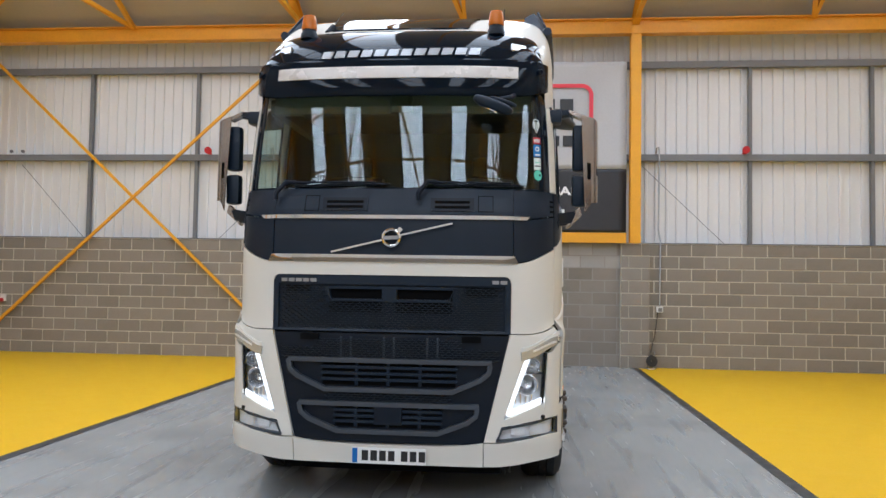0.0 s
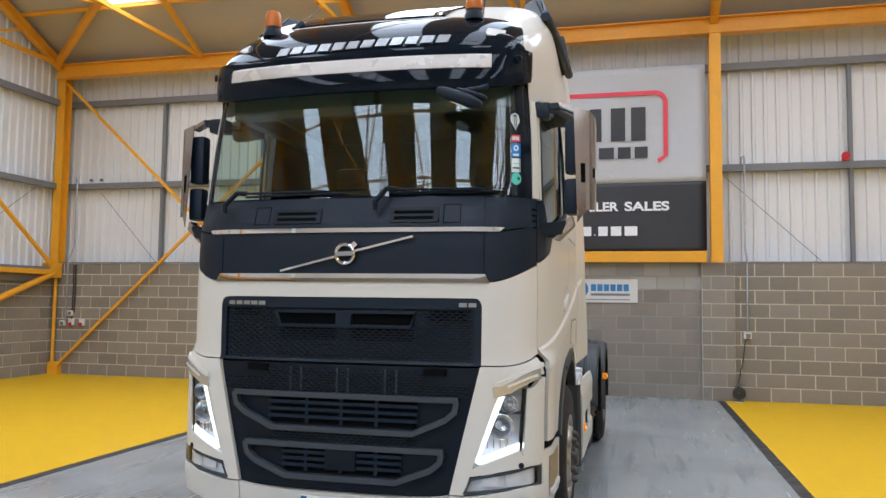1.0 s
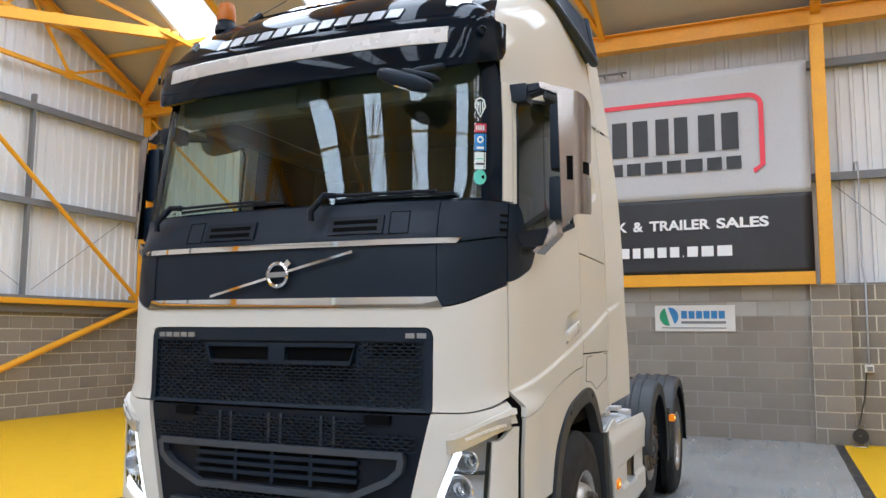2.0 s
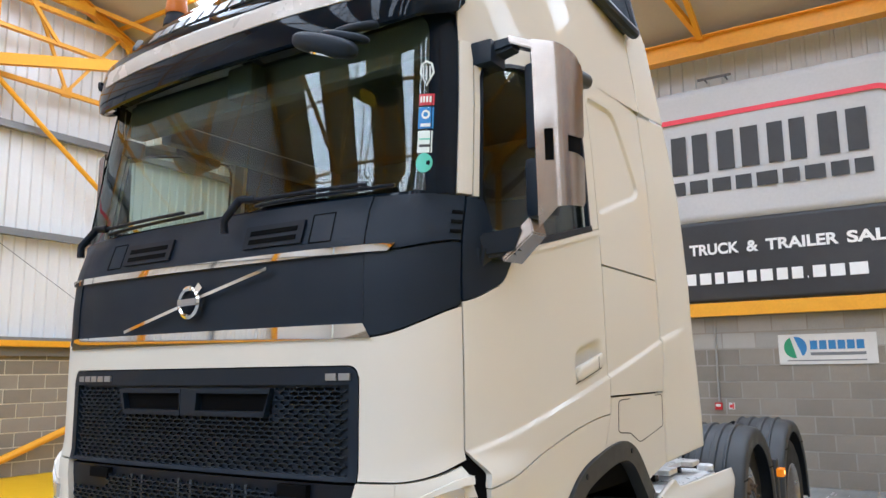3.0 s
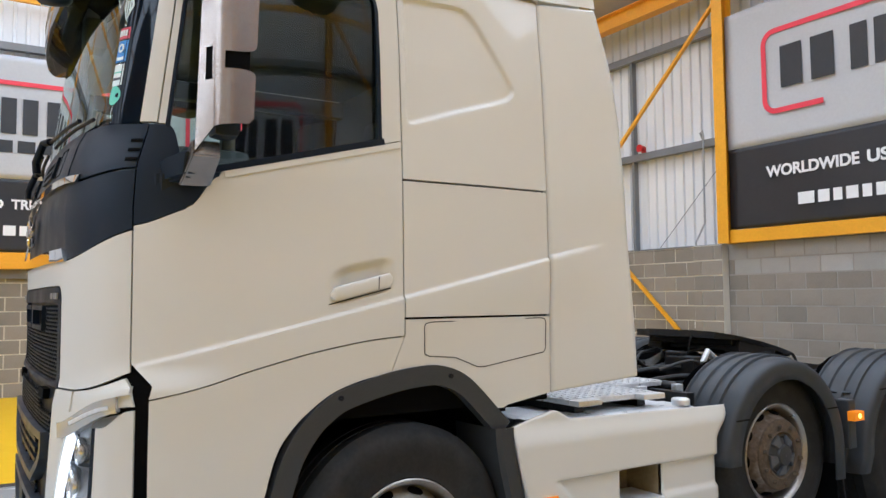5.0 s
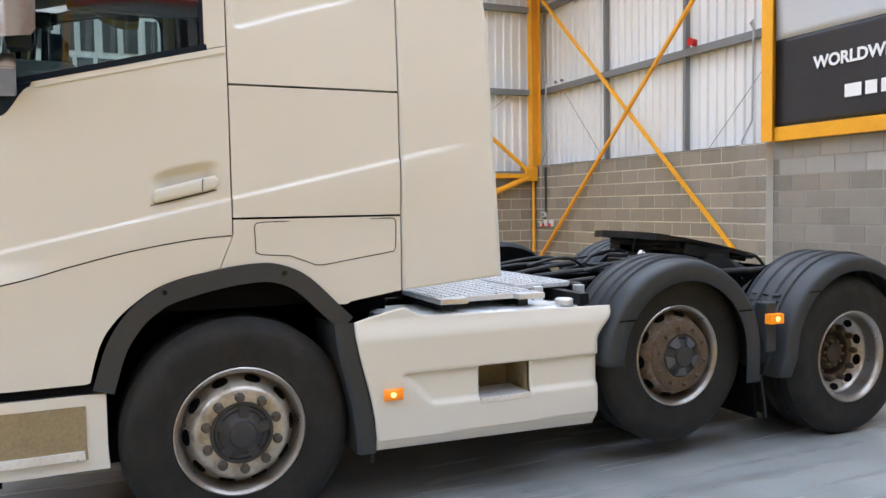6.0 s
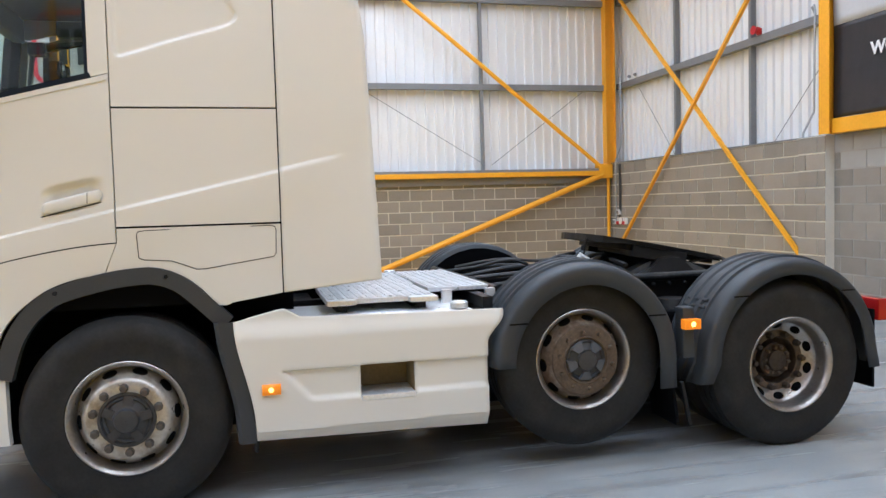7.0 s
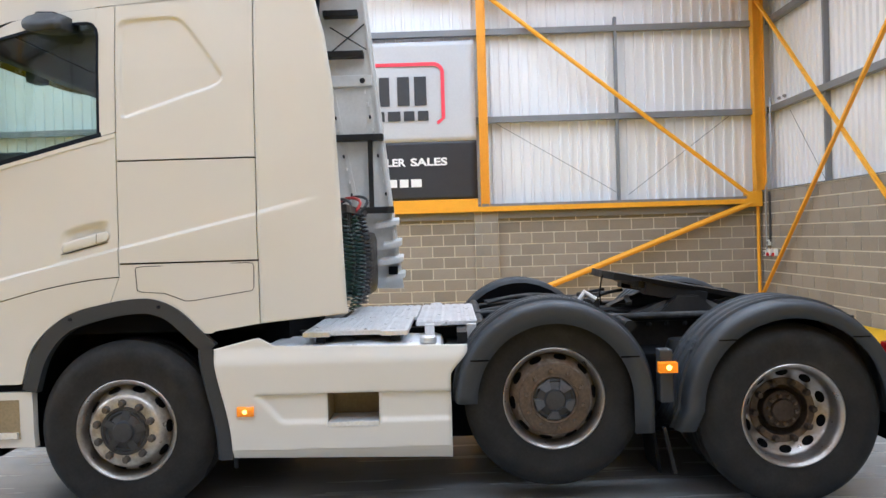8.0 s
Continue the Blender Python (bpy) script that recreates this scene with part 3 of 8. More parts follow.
def banner(m):
    """Wide vinyl banner, 6.2 m by 3.2 m, in its own plane x, z from its lower left corner; it faces -y."""
    top = empty("banner")
    top.matrix_world = m
    wide, high, split = 6.22, 3.23, 1.19
    nx, nz = 40, 20

    def cloth(z0, z1, mat, name):
        v = []
        for j in range(nz + 1):
            for i in range(nx + 1):
                x, z = wide * i / nx, lerp(z0, z1, j / nz)
                v.append((x, 0.012 * math.sin(x * 2.1 + z) * math.sin(z * 2.4 + 0.4 * x), z))
        f = [(j * (nx + 1) + i, j * (nx + 1) + i + 1, (j + 1) * (nx + 1) + i + 1, (j + 1) * (nx + 1) + i) for j in range(nz) for i in range(nx)]
        ob = part(name, (v, f), mat, top, smooth=True)
        s = ob.modifiers.new("thick", "SOLIDIFY")
        s.thickness = 0.006
        return ob

    cloth(split, high, BAN_GREY, "grey_field")
    cloth(0, split, BAN_BLACK, "black_field")
    # rounded red outline with a gap under the name
    bm = bmesh.new()
    x0, x1, z0, z1, r, w = 0.66, 5.56, 1.62, 2.77, 0.18, 0.075
    line = []
    for cx, cz, q0 in ((x1 - r, z1 - r, 0), (x0 + r, z1 - r, 90), (x0 + r, z0 + r, 180)):
        for k in range(7):
            q = radians(q0 + 15 * k)
            line.append((cx + r * math.cos(q), cz + r * math.sin(q), q))
    line.insert(0, (x1, 1.66, 0.0))
    line.insert(0, (x1 - 0.13, 1.56, -1.2))
    line.append((x0 + 0.88, z0, 1.5 * math.pi))
    prev = None
    for x, z, q in line:
        n = (math.cos(q) * w / 2, math.sin(q) * w / 2)
        cur = [bm.verts.new((x + n[0] * s, y, z + n[1] * s)) for s in (-1, 1) for y in (-0.016, -0.022)]
        if prev:
            for a, b in ((0, 1), (1, 3), (3, 2), (2, 0)):
                bm.faces.new((prev[a], prev[b], cur[b], cur[a]))
        prev = cur
    part("red_outline", bm, BAN_RED, top, "rounded red outline")
    # the name as plain charcoal shapes
    y = -0.016
    for x, w in ((0.92, 0.82), (1.93, 0.56), (2.6, 0.56), (3.27, 0.6), (3.97, 0.52), (4.63, 0.62)):
        for k in (0, 1):
            part("name_shape", slanted(bmesh.new(), x + k * w * 0.56, x + k * w * 0.56 + w * 0.4, 1.93, 2.52, 0.0, y), BAN_INK, top)
    xs = 2.5
    for wdt in (0.28, 0.26, 0.26, 0.22, 0.28, 0.22, 0.26, 0.22, 0.22):
        part("name_shape", slanted(bmesh.new(), xs, xs + wdt, 1.62, 1.82, 0.0, y), BAN_INK, top)
        xs += wdt + 0.067
    # one object for each word of the slogan
    for word, x0, x1 in (("WORLDWIDE", 0.64, 1.99), ("USED", 2.09, 2.67), ("TRUCK", 2.78, 3.48), ("&", 3.58, 3.74), ("TRAILER", 3.84, 4.76), ("SALES", 4.86, 5.61)):
        ob = lettering("slogan_word", word, 0.215, BAN_WHITE, top, pose(0, 0, 0), "white slogan lettering", "LEFT", 0.007)
        left, right = min(v.co.x for v in ob.data.vertices), max(v.co.x for v in ob.data.vertices)
        k = (x1 - x0) / (right - left)
        ob.matrix_local = Matrix.Translation((x0 - left * k, -0.018, 0.7)) @ pose(0, 0, 0, 90) @ Matrix.Diagonal((k, 1, 1, 1))
    widths = (0.3, 0.22, 0.18, 0.22, 0.18, 0.22, 0.28, 0.24, 0.22, 0.18, 0.28, 0.18, 0.22, 0.2, 0.2, 0.07, 0.22, 0.24, 0.28)
    xs, k = 1.12, 4.01 / sum(widths)
    for wdt in widths:
        part("address_bar", slanted(bmesh.new(), xs, xs + wdt * k - 0.055, 0.262, 0.425 if wdt > 0.1 else 0.29, 0.0, y), BAN_WHITE, top)
        xs += wdt * k
    return tagged(top, "grey and black vinyl advertising banner with red outline", "banner", "banners on the walls")


for m, rail in ((pose(-4.17, NORTH - 0.2, 2.53), None), (pose(WEST + 0.14, 2.96, 2.36, 0, 0, 90), None), (pose(EAST - 0.14, 9.18, 2.36, 0, 0, -90), None)):
    banner(m)
    beam = part("banner_rail", turned((lambda b: ([tuple(v.co) for v in b.verts], [tuple(v.index for v in f.verts) for f in b.faces]))((lambda b: (b.verts.index_update(), b)[1])(boxed(0, 6.22, -0.03, 0.09, -0.2, -0.01, bevel=0.004))), m), STEEL_ORANGE)
    structure(beam, "orange rail under the banner", "rail")

# ---- the truck: x across (0 at its middle), y back from its nose, z up ----
truck = tagged(empty("truck", (-0.817, 5.36, 0)), "white three-axle tractor unit with dark front and grille", "truck")

# half plan of the cab at belt height: across, back
PLAN = [(0, 0.0), (0.3, 0.003), (0.6, 0.012), (0.8, 0.03), (0.92, 0.06), (1.02, 0.115), (1.09, 0.18), (1.14, 0.27), (1.175, 0.4), (1.198, 0.6), (1.212, 0.9), (1.22, 1.3), (1.22, 1.8), (1.21, 2.2), (1.2, 2.8)]


def smooth_line(pts, per=8):
    out = []
    for k in range(len(pts) - 1):
        p0, p1, p2, p3 = pts[max(k - 1, 0)], pts[k], pts[k + 1], pts[min(k + 2, len(pts) - 1)]
        for j in range(per):
            t = j / per
            out.append(tuple(0.5 * (2 * b + (c - a) * t + (2 * a - 5 * b + 4 * c - d) * t * t + (3 * b - a - 3 * c + d) * t**3) for a, b, c, d in zip(p0, p1, p2, p3)))
    out.append(tuple(pts[-1]))
    return out


LINE = smooth_line(PLAN)
ARC = [0.0]
for p, q in zip(LINE, LINE[1:]):
    ARC.append(ARC[-1] + math.hypot(q[0] - p[0], q[1] - p[1]))


def at_arc(s):
    s = min(max(abs(s), 0), ARC[-1])
    lo, hi = 0, len(ARC) - 1
    while hi - lo > 1:
        mid = (lo + hi) // 2
        if ARC[mid] <= s:
            lo = mid
        else:
            hi = mid
    t = (s - ARC[lo]) / (ARC[hi] - ARC[lo])
    return tuple(lerp(a, b, t) for a, b in zip(LINE[lo], LINE[hi]))


def sx(x):
    """Arc length at which the plan reaches |x| (front part)."""
    for k, p in enumerate(LINE):
        if p[0] >= abs(x) - 1e-9:
            return math.copysign(ARC[k], x) if k == 0 else math.copysign(lerp(ARC[k - 1], ARC[k], (abs(x) - LINE[k - 1][0]) / max(1e-9, p[0] - LINE[k - 1][0])), x)
    return ARC[-1]


def sy(y):
    """Arc length at which the plan reaches y (side part)."""
    for k, p in enumerate(LINE):
        if p[1] >= y:
            return lerp(ARC[k - 1], ARC[k], (y - LINE[k - 1][1]) / max(1e-9, p[1] - LINE[k - 1][1])) if k else 0
    return ARC[-1]


FRONT = [(0.0, 0.06), (0.35, 0.03), (0.5, 0.0), (1.2, 0.0), (1.25, 0.015), (1.9, 0.015), (2.05, 0.025), (2.2, 0.07), (2.95, 0.175), (3.1, 0.19)]
WIDE = [(0.0, 0.99), (1.6, 1.0), (2.05, 0.996), (2.6, 0.976), (3.0, 0.948), (3.2, 0.925)]


def crease(y):
    return 1.264 + 0.2257 * y


def ease(t):
    t = min(max(t, 0), 1)
    return t * t * (3 - 2 * t)


def skin(s, z, out=0.0):
    """A point of the cab's skin at arc length s (negative: the other side) and height z."""
    x, y = at_arc(s)
    if z > 2.15:
        # the glass bows more evenly than the belt below it
        even = lerp(0.105 * (x / 1.055) ** 2.6, y, ease((x - 1.0) / 0.1))
        y = lerp(y, even, ease((z - 2.15) / 0.1))
    e = 0.01
    xa, ya = at_arc(max(abs(s) - e, 0))
    xb, yb = at_arc(abs(s) + e)
    nx, ny = (yb - ya), -(xb - xa)
    n = math.hypot(nx, ny) or 1
    lead = interp(z, FRONT) * (1 - ease((y - 0.1) / 1.1))
    px, py = x * interp(z, WIDE), y + lead
    # the bumper corners are squarer than the cab above
    px += 0.034 * ease((1.32 - z) / 0.1) * ease((y - 0.05) / 0.14) * (1 - ease((y - 0.3) / 0.4))
    if y > 0.2 and z < 1.95:
        d = crease(py) - z
        px += 0.013 * min(max(d / 0.013, 0), 1) * ease((y - 0.2) / 0.1)
        px -= 0.011 * ease((d - 0.05) / 0.3) * ease((y - 0.2) / 0.1)
    px, py = px + nx / n * out, py + ny / n * out
    return (math.copysign(px, s) if s else px, py, z)


def call(f, v):
    return f(v) if callable(f) else f


def patch(name, s0, s1, z0, z1, mat, parent=truck, label="", out=0.0, fold=0.03, nu=24, nv=24, side=1, smooth=True, warp=None, shut=""):
    """A panel of the skin between arcs s0, s1 (of v) and heights z0, z1 (of s), with edges folded in, but for the ends in shut."""
    v, f = [], []
    for j in range(nv + 1):
        for i in range(nu + 1):
            b = j / nv
            s = lerp(call(s0, b), call(s1, b), i / nu)
            z = lerp(call(z0, s), call(z1, s), b)
            o = out + (warp(s, z) if warp else 0.0)
            v.append(skin(side * s, z, o))
    n = nu + 1
    f = [(j * n + i, j * n + i + 1, (j + 1) * n + i + 1, (j + 1) * n + i) for j in range(nv) for i in range(nu)]
    if fold:
        rim = [i for i in range(n)] + [j * n + nu for j in range(1, nv + 1)] + [nv * n + i for i in range(nu - 1, -1, -1)] + [j * n for j in range(nv - 1, 0, -1)]
        inner = {}
        for r in rim:
            j, i = divmod(r, n)
            b = j / nv
            s = lerp(call(s0, b), call(s1, b), i / nu)
            z = lerp(call(z0, s), call(z1, s), b)
            inner[r] = len(v)
            v.append(skin(side * s, z, out - fold))
        for a, b in zip(rim, rim[1:] + rim[:1]):
            if ("l" in shut and a % n == b % n == 0) or ("r" in shut and a % n == b % n == nu):
                continue
            f.append((a, inner[a], inner[b], b))
    if side < 0 or (not callable(s0) and not callable(s1) and s1 < s0):
        f = [q[::-1] for q in f]
    return part(name, (v, f), mat, parent, label, smooth)


def ribbon(name, pts, wide, mat, parent=truck, label="", out=0.0, deep=0.02, lean=0.0, slant=0.0):
    """A raised strip over the skin along a line of (s, z)."""
    v, f = [], []
    m = len(pts)
    for k, (s, z) in enumerate(pts):
        a, b = pts[max(k - 1, 0)], pts[min(k + 1, m - 1)]
        ds, dz = b[0] - a[0], b[1] - a[1]
        L = math.hypot(ds, dz) or 1
        os, oz = -dz / L * wide / 2, ds / L * wide / 2
        for t, o in ((-1, out - deep), (-1, out - lean), (0, out + 0.0003), (1, out + lean), (1, out - deep)):
            v.append(skin(s + os * t + slant * t * ((k == 0) - (k == m - 1)), z + oz * t, o))
    for k in range(m - 1):
        for j in range(4):
            f.append((k * 5 + j, k * 5 + j + 1, k * 5 + 5 + j + 1, k * 5 + 5 + j))
    f.append((4, 3, 2, 1, 0))
    f.append(tuple((m - 1) * 5 + j for j in range(5)))
    return part(name, (v, f), mat, parent, label, True)


SEAM = sy(0.235)
DOOR_END = sy(1.325)
REAR_END = sy(2.13)
GAP = 0.0032
GX = 0.83  # half width of the upper grille

# added near-black inner shell that puts shade behind the panel gaps
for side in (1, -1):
    patch("inner_shell", 0.0, sy(2.15), lambda s: 1.06 if s > sy(0.6) else 1.2, 2.0, DEEP_BLACK, out=-0.05, fold=0, side=side, nu=40, nv=6)
    patch("inner_shell", DOOR_END - 0.02, sy(2.15), 2.0, 2.98, DEEP_BLACK, out=-0.05, fold=0, side=side, nu=10, nv=6)

# white front: strip over the grille and the two rounded corners
def round_under(s):
    u = min(max((abs(s) - sx(GX) + 0.045) / 0.045, 0), 1)
    return 1.612 - 0.045 * (1 - math.sqrt(1 - u * u))


patch("front_strip", -sx(GX), sx(GX), round_under, 1.705, PAINT, label="white strip above the grille", nu=160, nv=4, shut="lr")
for side in (1, -1):
    patch("front_corner", sx(GX), SEAM - GAP, lambda s: 1.229 + 0.085 * ease((s - sx(0.95)) / 0.35), lambda s: 1.705 + 0.115 * ease((s - sx(0.86)) / 0.42), PAINT, side=side, nu=28, nv=14, shut="l")
    patch("corner_return", sx(GX) + 0.0005, sx(GX) + 0.003, 1.229, 1.568, PAINT, side=side, nu=1, nv=8, out=-0.001, fold=0.03)
# dark belt under the windscreen, with its fold line, and the chrome strips
patch("front_belt", -sx(0.84), sx(0.84), 1.752, 2.0, DARK, label="dark matt front belt", out=-0.008, nu=48, nv=6)
for side in (1, -1):
    patch("belt_corner", sx(0.84) + 0.004, SEAM - GAP, lambda s: 1.712 + 0.115 * ease((s - sx(0.86)) / 0.42), lambda s: 2.0 + 0.035 * ease((s - sx(0.9)) / 0.3), DARK, side=side, nu=24, nv=8, out=-0.003)
    patch("upper_belt_corner", sx(0.84) + 0.004, SEAM - GAP, lambda s: 2.01 + 0.035 * ease((s - sx(0.9)) / 0.3), 2.212, DARK, side=side, nu=24, nv=8, out=-0.003)
for side in (1, -1):
    for k in range(3):
        # small corner slots drawn as near-black ribbons, their shade in the colour
        ribbon("corner_slot", [(side * (SEAM - 0.05), 2.075 + 0.036 * k), (side * (SEAM - 0.006), 2.075 + 0.036 * k)], 0.012, DEEP_BLACK, out=0.002, deep=0.01)
upper_belt = patch("upper_belt", -sx(0.84), sx(0.84), 2.03, 2.215, DARK, label="dark panel under the windscreen", nu=48, nv=8)
ribbon("chrome_strip", [(lerp(-sx(0.86), sx(0.86), k / 40), 1.728) for k in range(41)], 0.05, CHROME, label="chrome strip", out=0.011, deep=0.03, slant=0.014)
ribbon("chrome_strip", [(lerp(-sx(0.93), sx(0.94), k / 40), 2.014) for k in range(41)], 0.026, CHROME, label="chrome strip", out=0.012, deep=0.04, lean=0.001, slant=-0.014)
# vents and lids in the dark panel
for x0, x1, z0, z1 in ((-0.49, -0.17, 2.06, 2.15), (0.27, 0.57, 2.06, 2.15)):
    patch("vent", sx(x0), sx(x1), z0, z1, GRILLE, upper_belt, out=0.012, nu=8, nv=3)
    for k in range(2):
        # near-black strips on the vent paint the shade of its slots
        patch("vent_slat", sx(x0 + 0.03), sx(x1 - 0.03), z0 + 0.015 + 0.035 * k, z0 + 0.035 + 0.035 * k, DEEP_BLACK, upper_belt, out=0.014, nu=6, nv=1, fold=0.003)
for x0 in (-0.62, 0.6):
    ribbon("lid_outline", [(sx(x0), 2.055), (sx(x0 + 0.1), 2.055), (sx(x0 + 0.1), 2.165), (sx(x0), 2.165), (sx(x0), 2.055)], 0.006, DEEP_BLACK, upper_belt, out=0.002, deep=0.004)

# badge: ring with a slanted bar, and the diagonal chrome bar
badge = part("badge", lathe(bmesh.new(), [(0.01, 0.047), (-0.012, 0.047), (-0.018, 0.055), (-0.012, 0.066), (0.01, 0.066), (0.01, 0.047)], "y", 40, at=(0.006, 0, 1.87)), CHROME, truck, "round chrome badge", True)
part("badge_bar", bar(bmesh.new(), (-0.05, -0.014, 1.868), (0.06, -0.014, 1.872), 0.012, 0.026), SILVER, badge)
part("badge_arrow", bar(bmesh.new(), (0.05, -0.008, 1.91), (0.075, -0.008, 1.935), 0.012, 0.03), CHROME, badge)
for a, b in (((-0.415, 0.002, 1.768), (-0.06, -0.004, 1.853)), ((0.07, -0.004, 1.888), (0.425, 0.002, 1.972))):
    part("diagonal_bar", bar(bmesh.new(), a, b, 0.008, 0.013), CHROME, truck, "slim chrome diagonal bar")

# ---- upper grille ----
upper_grille = patch("upper_grille", -sx(GX) + 0.006, sx(GX) - 0.006, 1.225, 1.6, DARK, label="dark honeycomb grille", out=-0.022, nu=40, nv=8)
patch("grille_rim", -sx(GX) + 0.004, sx(GX) - 0.004, 1.546, lambda s: round_under(abs(s) + 0.004) - 0.005, DARK, upper_grille, out=0.002, nu=160, nv=3, fold=0.03)
for side in (1, -1):
    patch("grille_rim", sx(GX) - 0.04, sx(GX) - 0.004, 1.225, 1.546, DARK, upper_grille, side=side, out=0.002, nu=3, nv=8, fold=0.03)
patch("grille_rim", -sx(GX) + 0.04, sx(GX) - 0.04, 1.225, 1.24, DARK, upper_grille, out=0.002, nu=40, nv=1, fold=0.03)


def honeycomb(name, x0, x1, z0, z1, parent, out, keep=lambda x, z: True, w=0.046, h=0.021, bar_w=0.006, deep=0.012):
    """A net of flat hexagons over the skin, joined as one."""
    v, f = [], []

    def strut(a, b):
        ds, dz = b[0] - a[0], b[1] - a[1]
        L = math.hypot(ds, dz)
        os, oz = -dz / L * bar_w / 2, ds / L * bar_w / 2
        n = len(v)
        for (s, z) in (a, b):
            for t, o in ((-1, out - deep), (-0.8, out), (0.8, out), (1, out - deep)):
                v.append(skin(s + os * t, z + oz * t, o))
        for j in range(3):
            f.append((n + j, n + j + 1, n + 5 + j, n + 4 + j))

    rows = int((z1 - z0) / (h * 0.75))
    cols = int((x1 - x0) / w)
    for j in range(rows):
        for i in range(cols):
            cx = x0 + (i + 0.5 + (0.5 if j % 2 else 0)) * w
            cz = z0 + (j + 0.5) * h * 0.75
            if cx + w / 2 > x1 or not keep(cx, cz):
                continue
            c = [(cx - w / 2, cz + h / 4), (cx - w / 2, cz - h / 4), (cx, cz - h / 2), (cx + w / 2, cz - h / 4)]
            c = [(math.copysign(sx(abs(x)), x), z) for x, z in c]
            for a, b in zip(c, c[1:]):
                strut(a, b)
    ob = part(name, (v, f), MESH_GREY, parent)
    return tagged(ob, kind="stuff")


honeycomb("grille_mesh", -0.79, 0.79, 1.24, 1.55, upper_grille, -0.008, lambda x, z: not (abs(x) < 0.46 and z > 1.425))
# near-black sheets behind the mesh, painting the shade of open places
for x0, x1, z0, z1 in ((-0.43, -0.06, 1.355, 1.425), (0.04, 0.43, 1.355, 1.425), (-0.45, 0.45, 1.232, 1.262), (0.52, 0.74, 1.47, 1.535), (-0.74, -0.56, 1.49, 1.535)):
    patch("grille_opening", sx(x0) if x0 > 0 else -sx(-x0), sx(x1) if x1 > 0 else -sx(-x1), z0, z1, DEEP_BLACK, upper_grille, out=-0.0195, nu=8, nv=2, fold=0)
# two air intakes with a framed outline
patch("intake_post", -sx(0.05), sx(0.04), 1.43, 1.535, DARK, upper_grille, out=0.004, nu=4, nv=3, fold=0.03)
for x0, x1 in ((-0.44, -0.05), (0.04, 0.44)):
    ribbon("intake_frame", [(sx(x0), 1.525), (sx(x1), 1.525), (sx(x1 - 0.03 * (x1 > 0.1)), 1.44), (sx(x0 + 0.03 * (x0 < 0)), 1.44), (sx(x0), 1.525)], 0.02, DARK, upper_grille, out=0.006, deep=0.04)
    # the intake's inner shade is a near-black sheet, not a hole
    patch("intake_void", sx(x0 + 0.01), sx(x1 - 0.01), 1.44, 1.525, DEEP_BLACK, upper_grille, out=-0.02, nu=6, nv=2, fold=0)
# small name plates as plain bars
for k in range(5):
    ribbon("name_bar", [(-sx(0.765) + 0.052 * k, 1.573), (-sx(0.765) + 0.052 * k + 0.042, 1.573)], 0.024, SILVER, upper_grille, out=0.012, deep=0.008)
for k in range(2):
    ribbon("model_bar", [(sx(0.7) + 0.055 * k, 1.573), (sx(0.7) + 0.055 * k + 0.044, 1.573)], 0.024, SILVER, upper_grille, out=0.012, deep=0.008)


# ---- lower front: dark centre tapering down, white corners with the lamps ----
def taper(z):
    return lerp(0.655, 0.825, (z - 0.49) / 0.735)


lower_grille = patch("lower_grille", lambda b: -sx(taper(lerp(0.475, 1.215, b))), lambda b: sx(taper(lerp(0.475, 1.215, b))), 0.475, 1.212, GRILLE, label="dark lower grille with slatted intakes", out=-0.02, nu=40, nv=16)
honeycomb("grille_mesh", -0.76, 0.76, 1.045, 1.2, lower_grille, -0.002, lambda x, z: abs(x) < 0.5 or (abs(x) < 0.74 and z < 1.12))
honeycomb("grille_mesh", -0.44, 0.44, 0.745, 0.812, lower_grille, -0.002)
for x in (-0.3, 0.0, 0.3):
    for dx in (-0.035, 0.035):
        ribbon("grille_post", [(sx(x + dx), 1.05), (sx(x + dx), 1.19)], 0.014, GREY_TRIM, lower_grille, out=-0.008, deep=0.008)
for x in (-0.62, 0.5):
    patch("front_socket", sx(x), sx(x + 0.13), 1.165, 1.205, DEEP_BLACK, lower_grille, out=0.004, nu=4, nv=2)
for za, zb, wa, wb in ((0.83, 1.03, 0.7, 0.44), (0.55, 0.735, 0.617, 0.345)):
    mid = lerp(za, zb, 0.42)
    loop = [(-wa, zb), (-wa + 0.015, lerp(mid, zb, 0.4)), (-wa + 0.07, mid), (-wb, za)]
    loop = loop + [(-x, z) for x, z in loop[::-1]]
    pts = []
    for (xa, a), (xb, b) in zip(loop, loop[1:] + loop[:1]):
        n = 10 if abs(xb - xa) > 0.5 else 3
        pts += [(math.copysign(sx(abs(lerp(xa, xb, k / n))), lerp(xa, xb, k / n)), lerp(a, b, k / n)) for k in range(n)]
    ribbon("intake_frame", pts + pts[:1], 0.032, GREY_TRIM, lower_grille, "grey trapezoid intake frame", out=0.022, deep=0.05)
    # near-black sheet paints the depth of the intake as shade
    patch("intake_void", -sx(wb + 0.02), sx(wb + 0.02), za + 0.03, zb - 0.02, DEEP_BLACK, lower_grille, out=-0.012, nu=12, nv=2, fold=0)
    for k in range(3):
        z = lerp(za + 0.03, zb - 0.02, (k + 0.7) / 3.6)
        patch("intake_slat", -sx(wb + 0.03), sx(wb + 0.03), z, z + 0.02, DARK, lower_grille, out=0.008, nu=16, nv=2, fold=0.02)
    for x in (-0.22, 0.0, 0.22):
        patch("intake_divider", sx(x) - 0.01, sx(x) + 0.01, za + 0.03, zb - 0.02, DARK, lower_grille, out=0.004, nu=2, nv=2, fold=0.015)
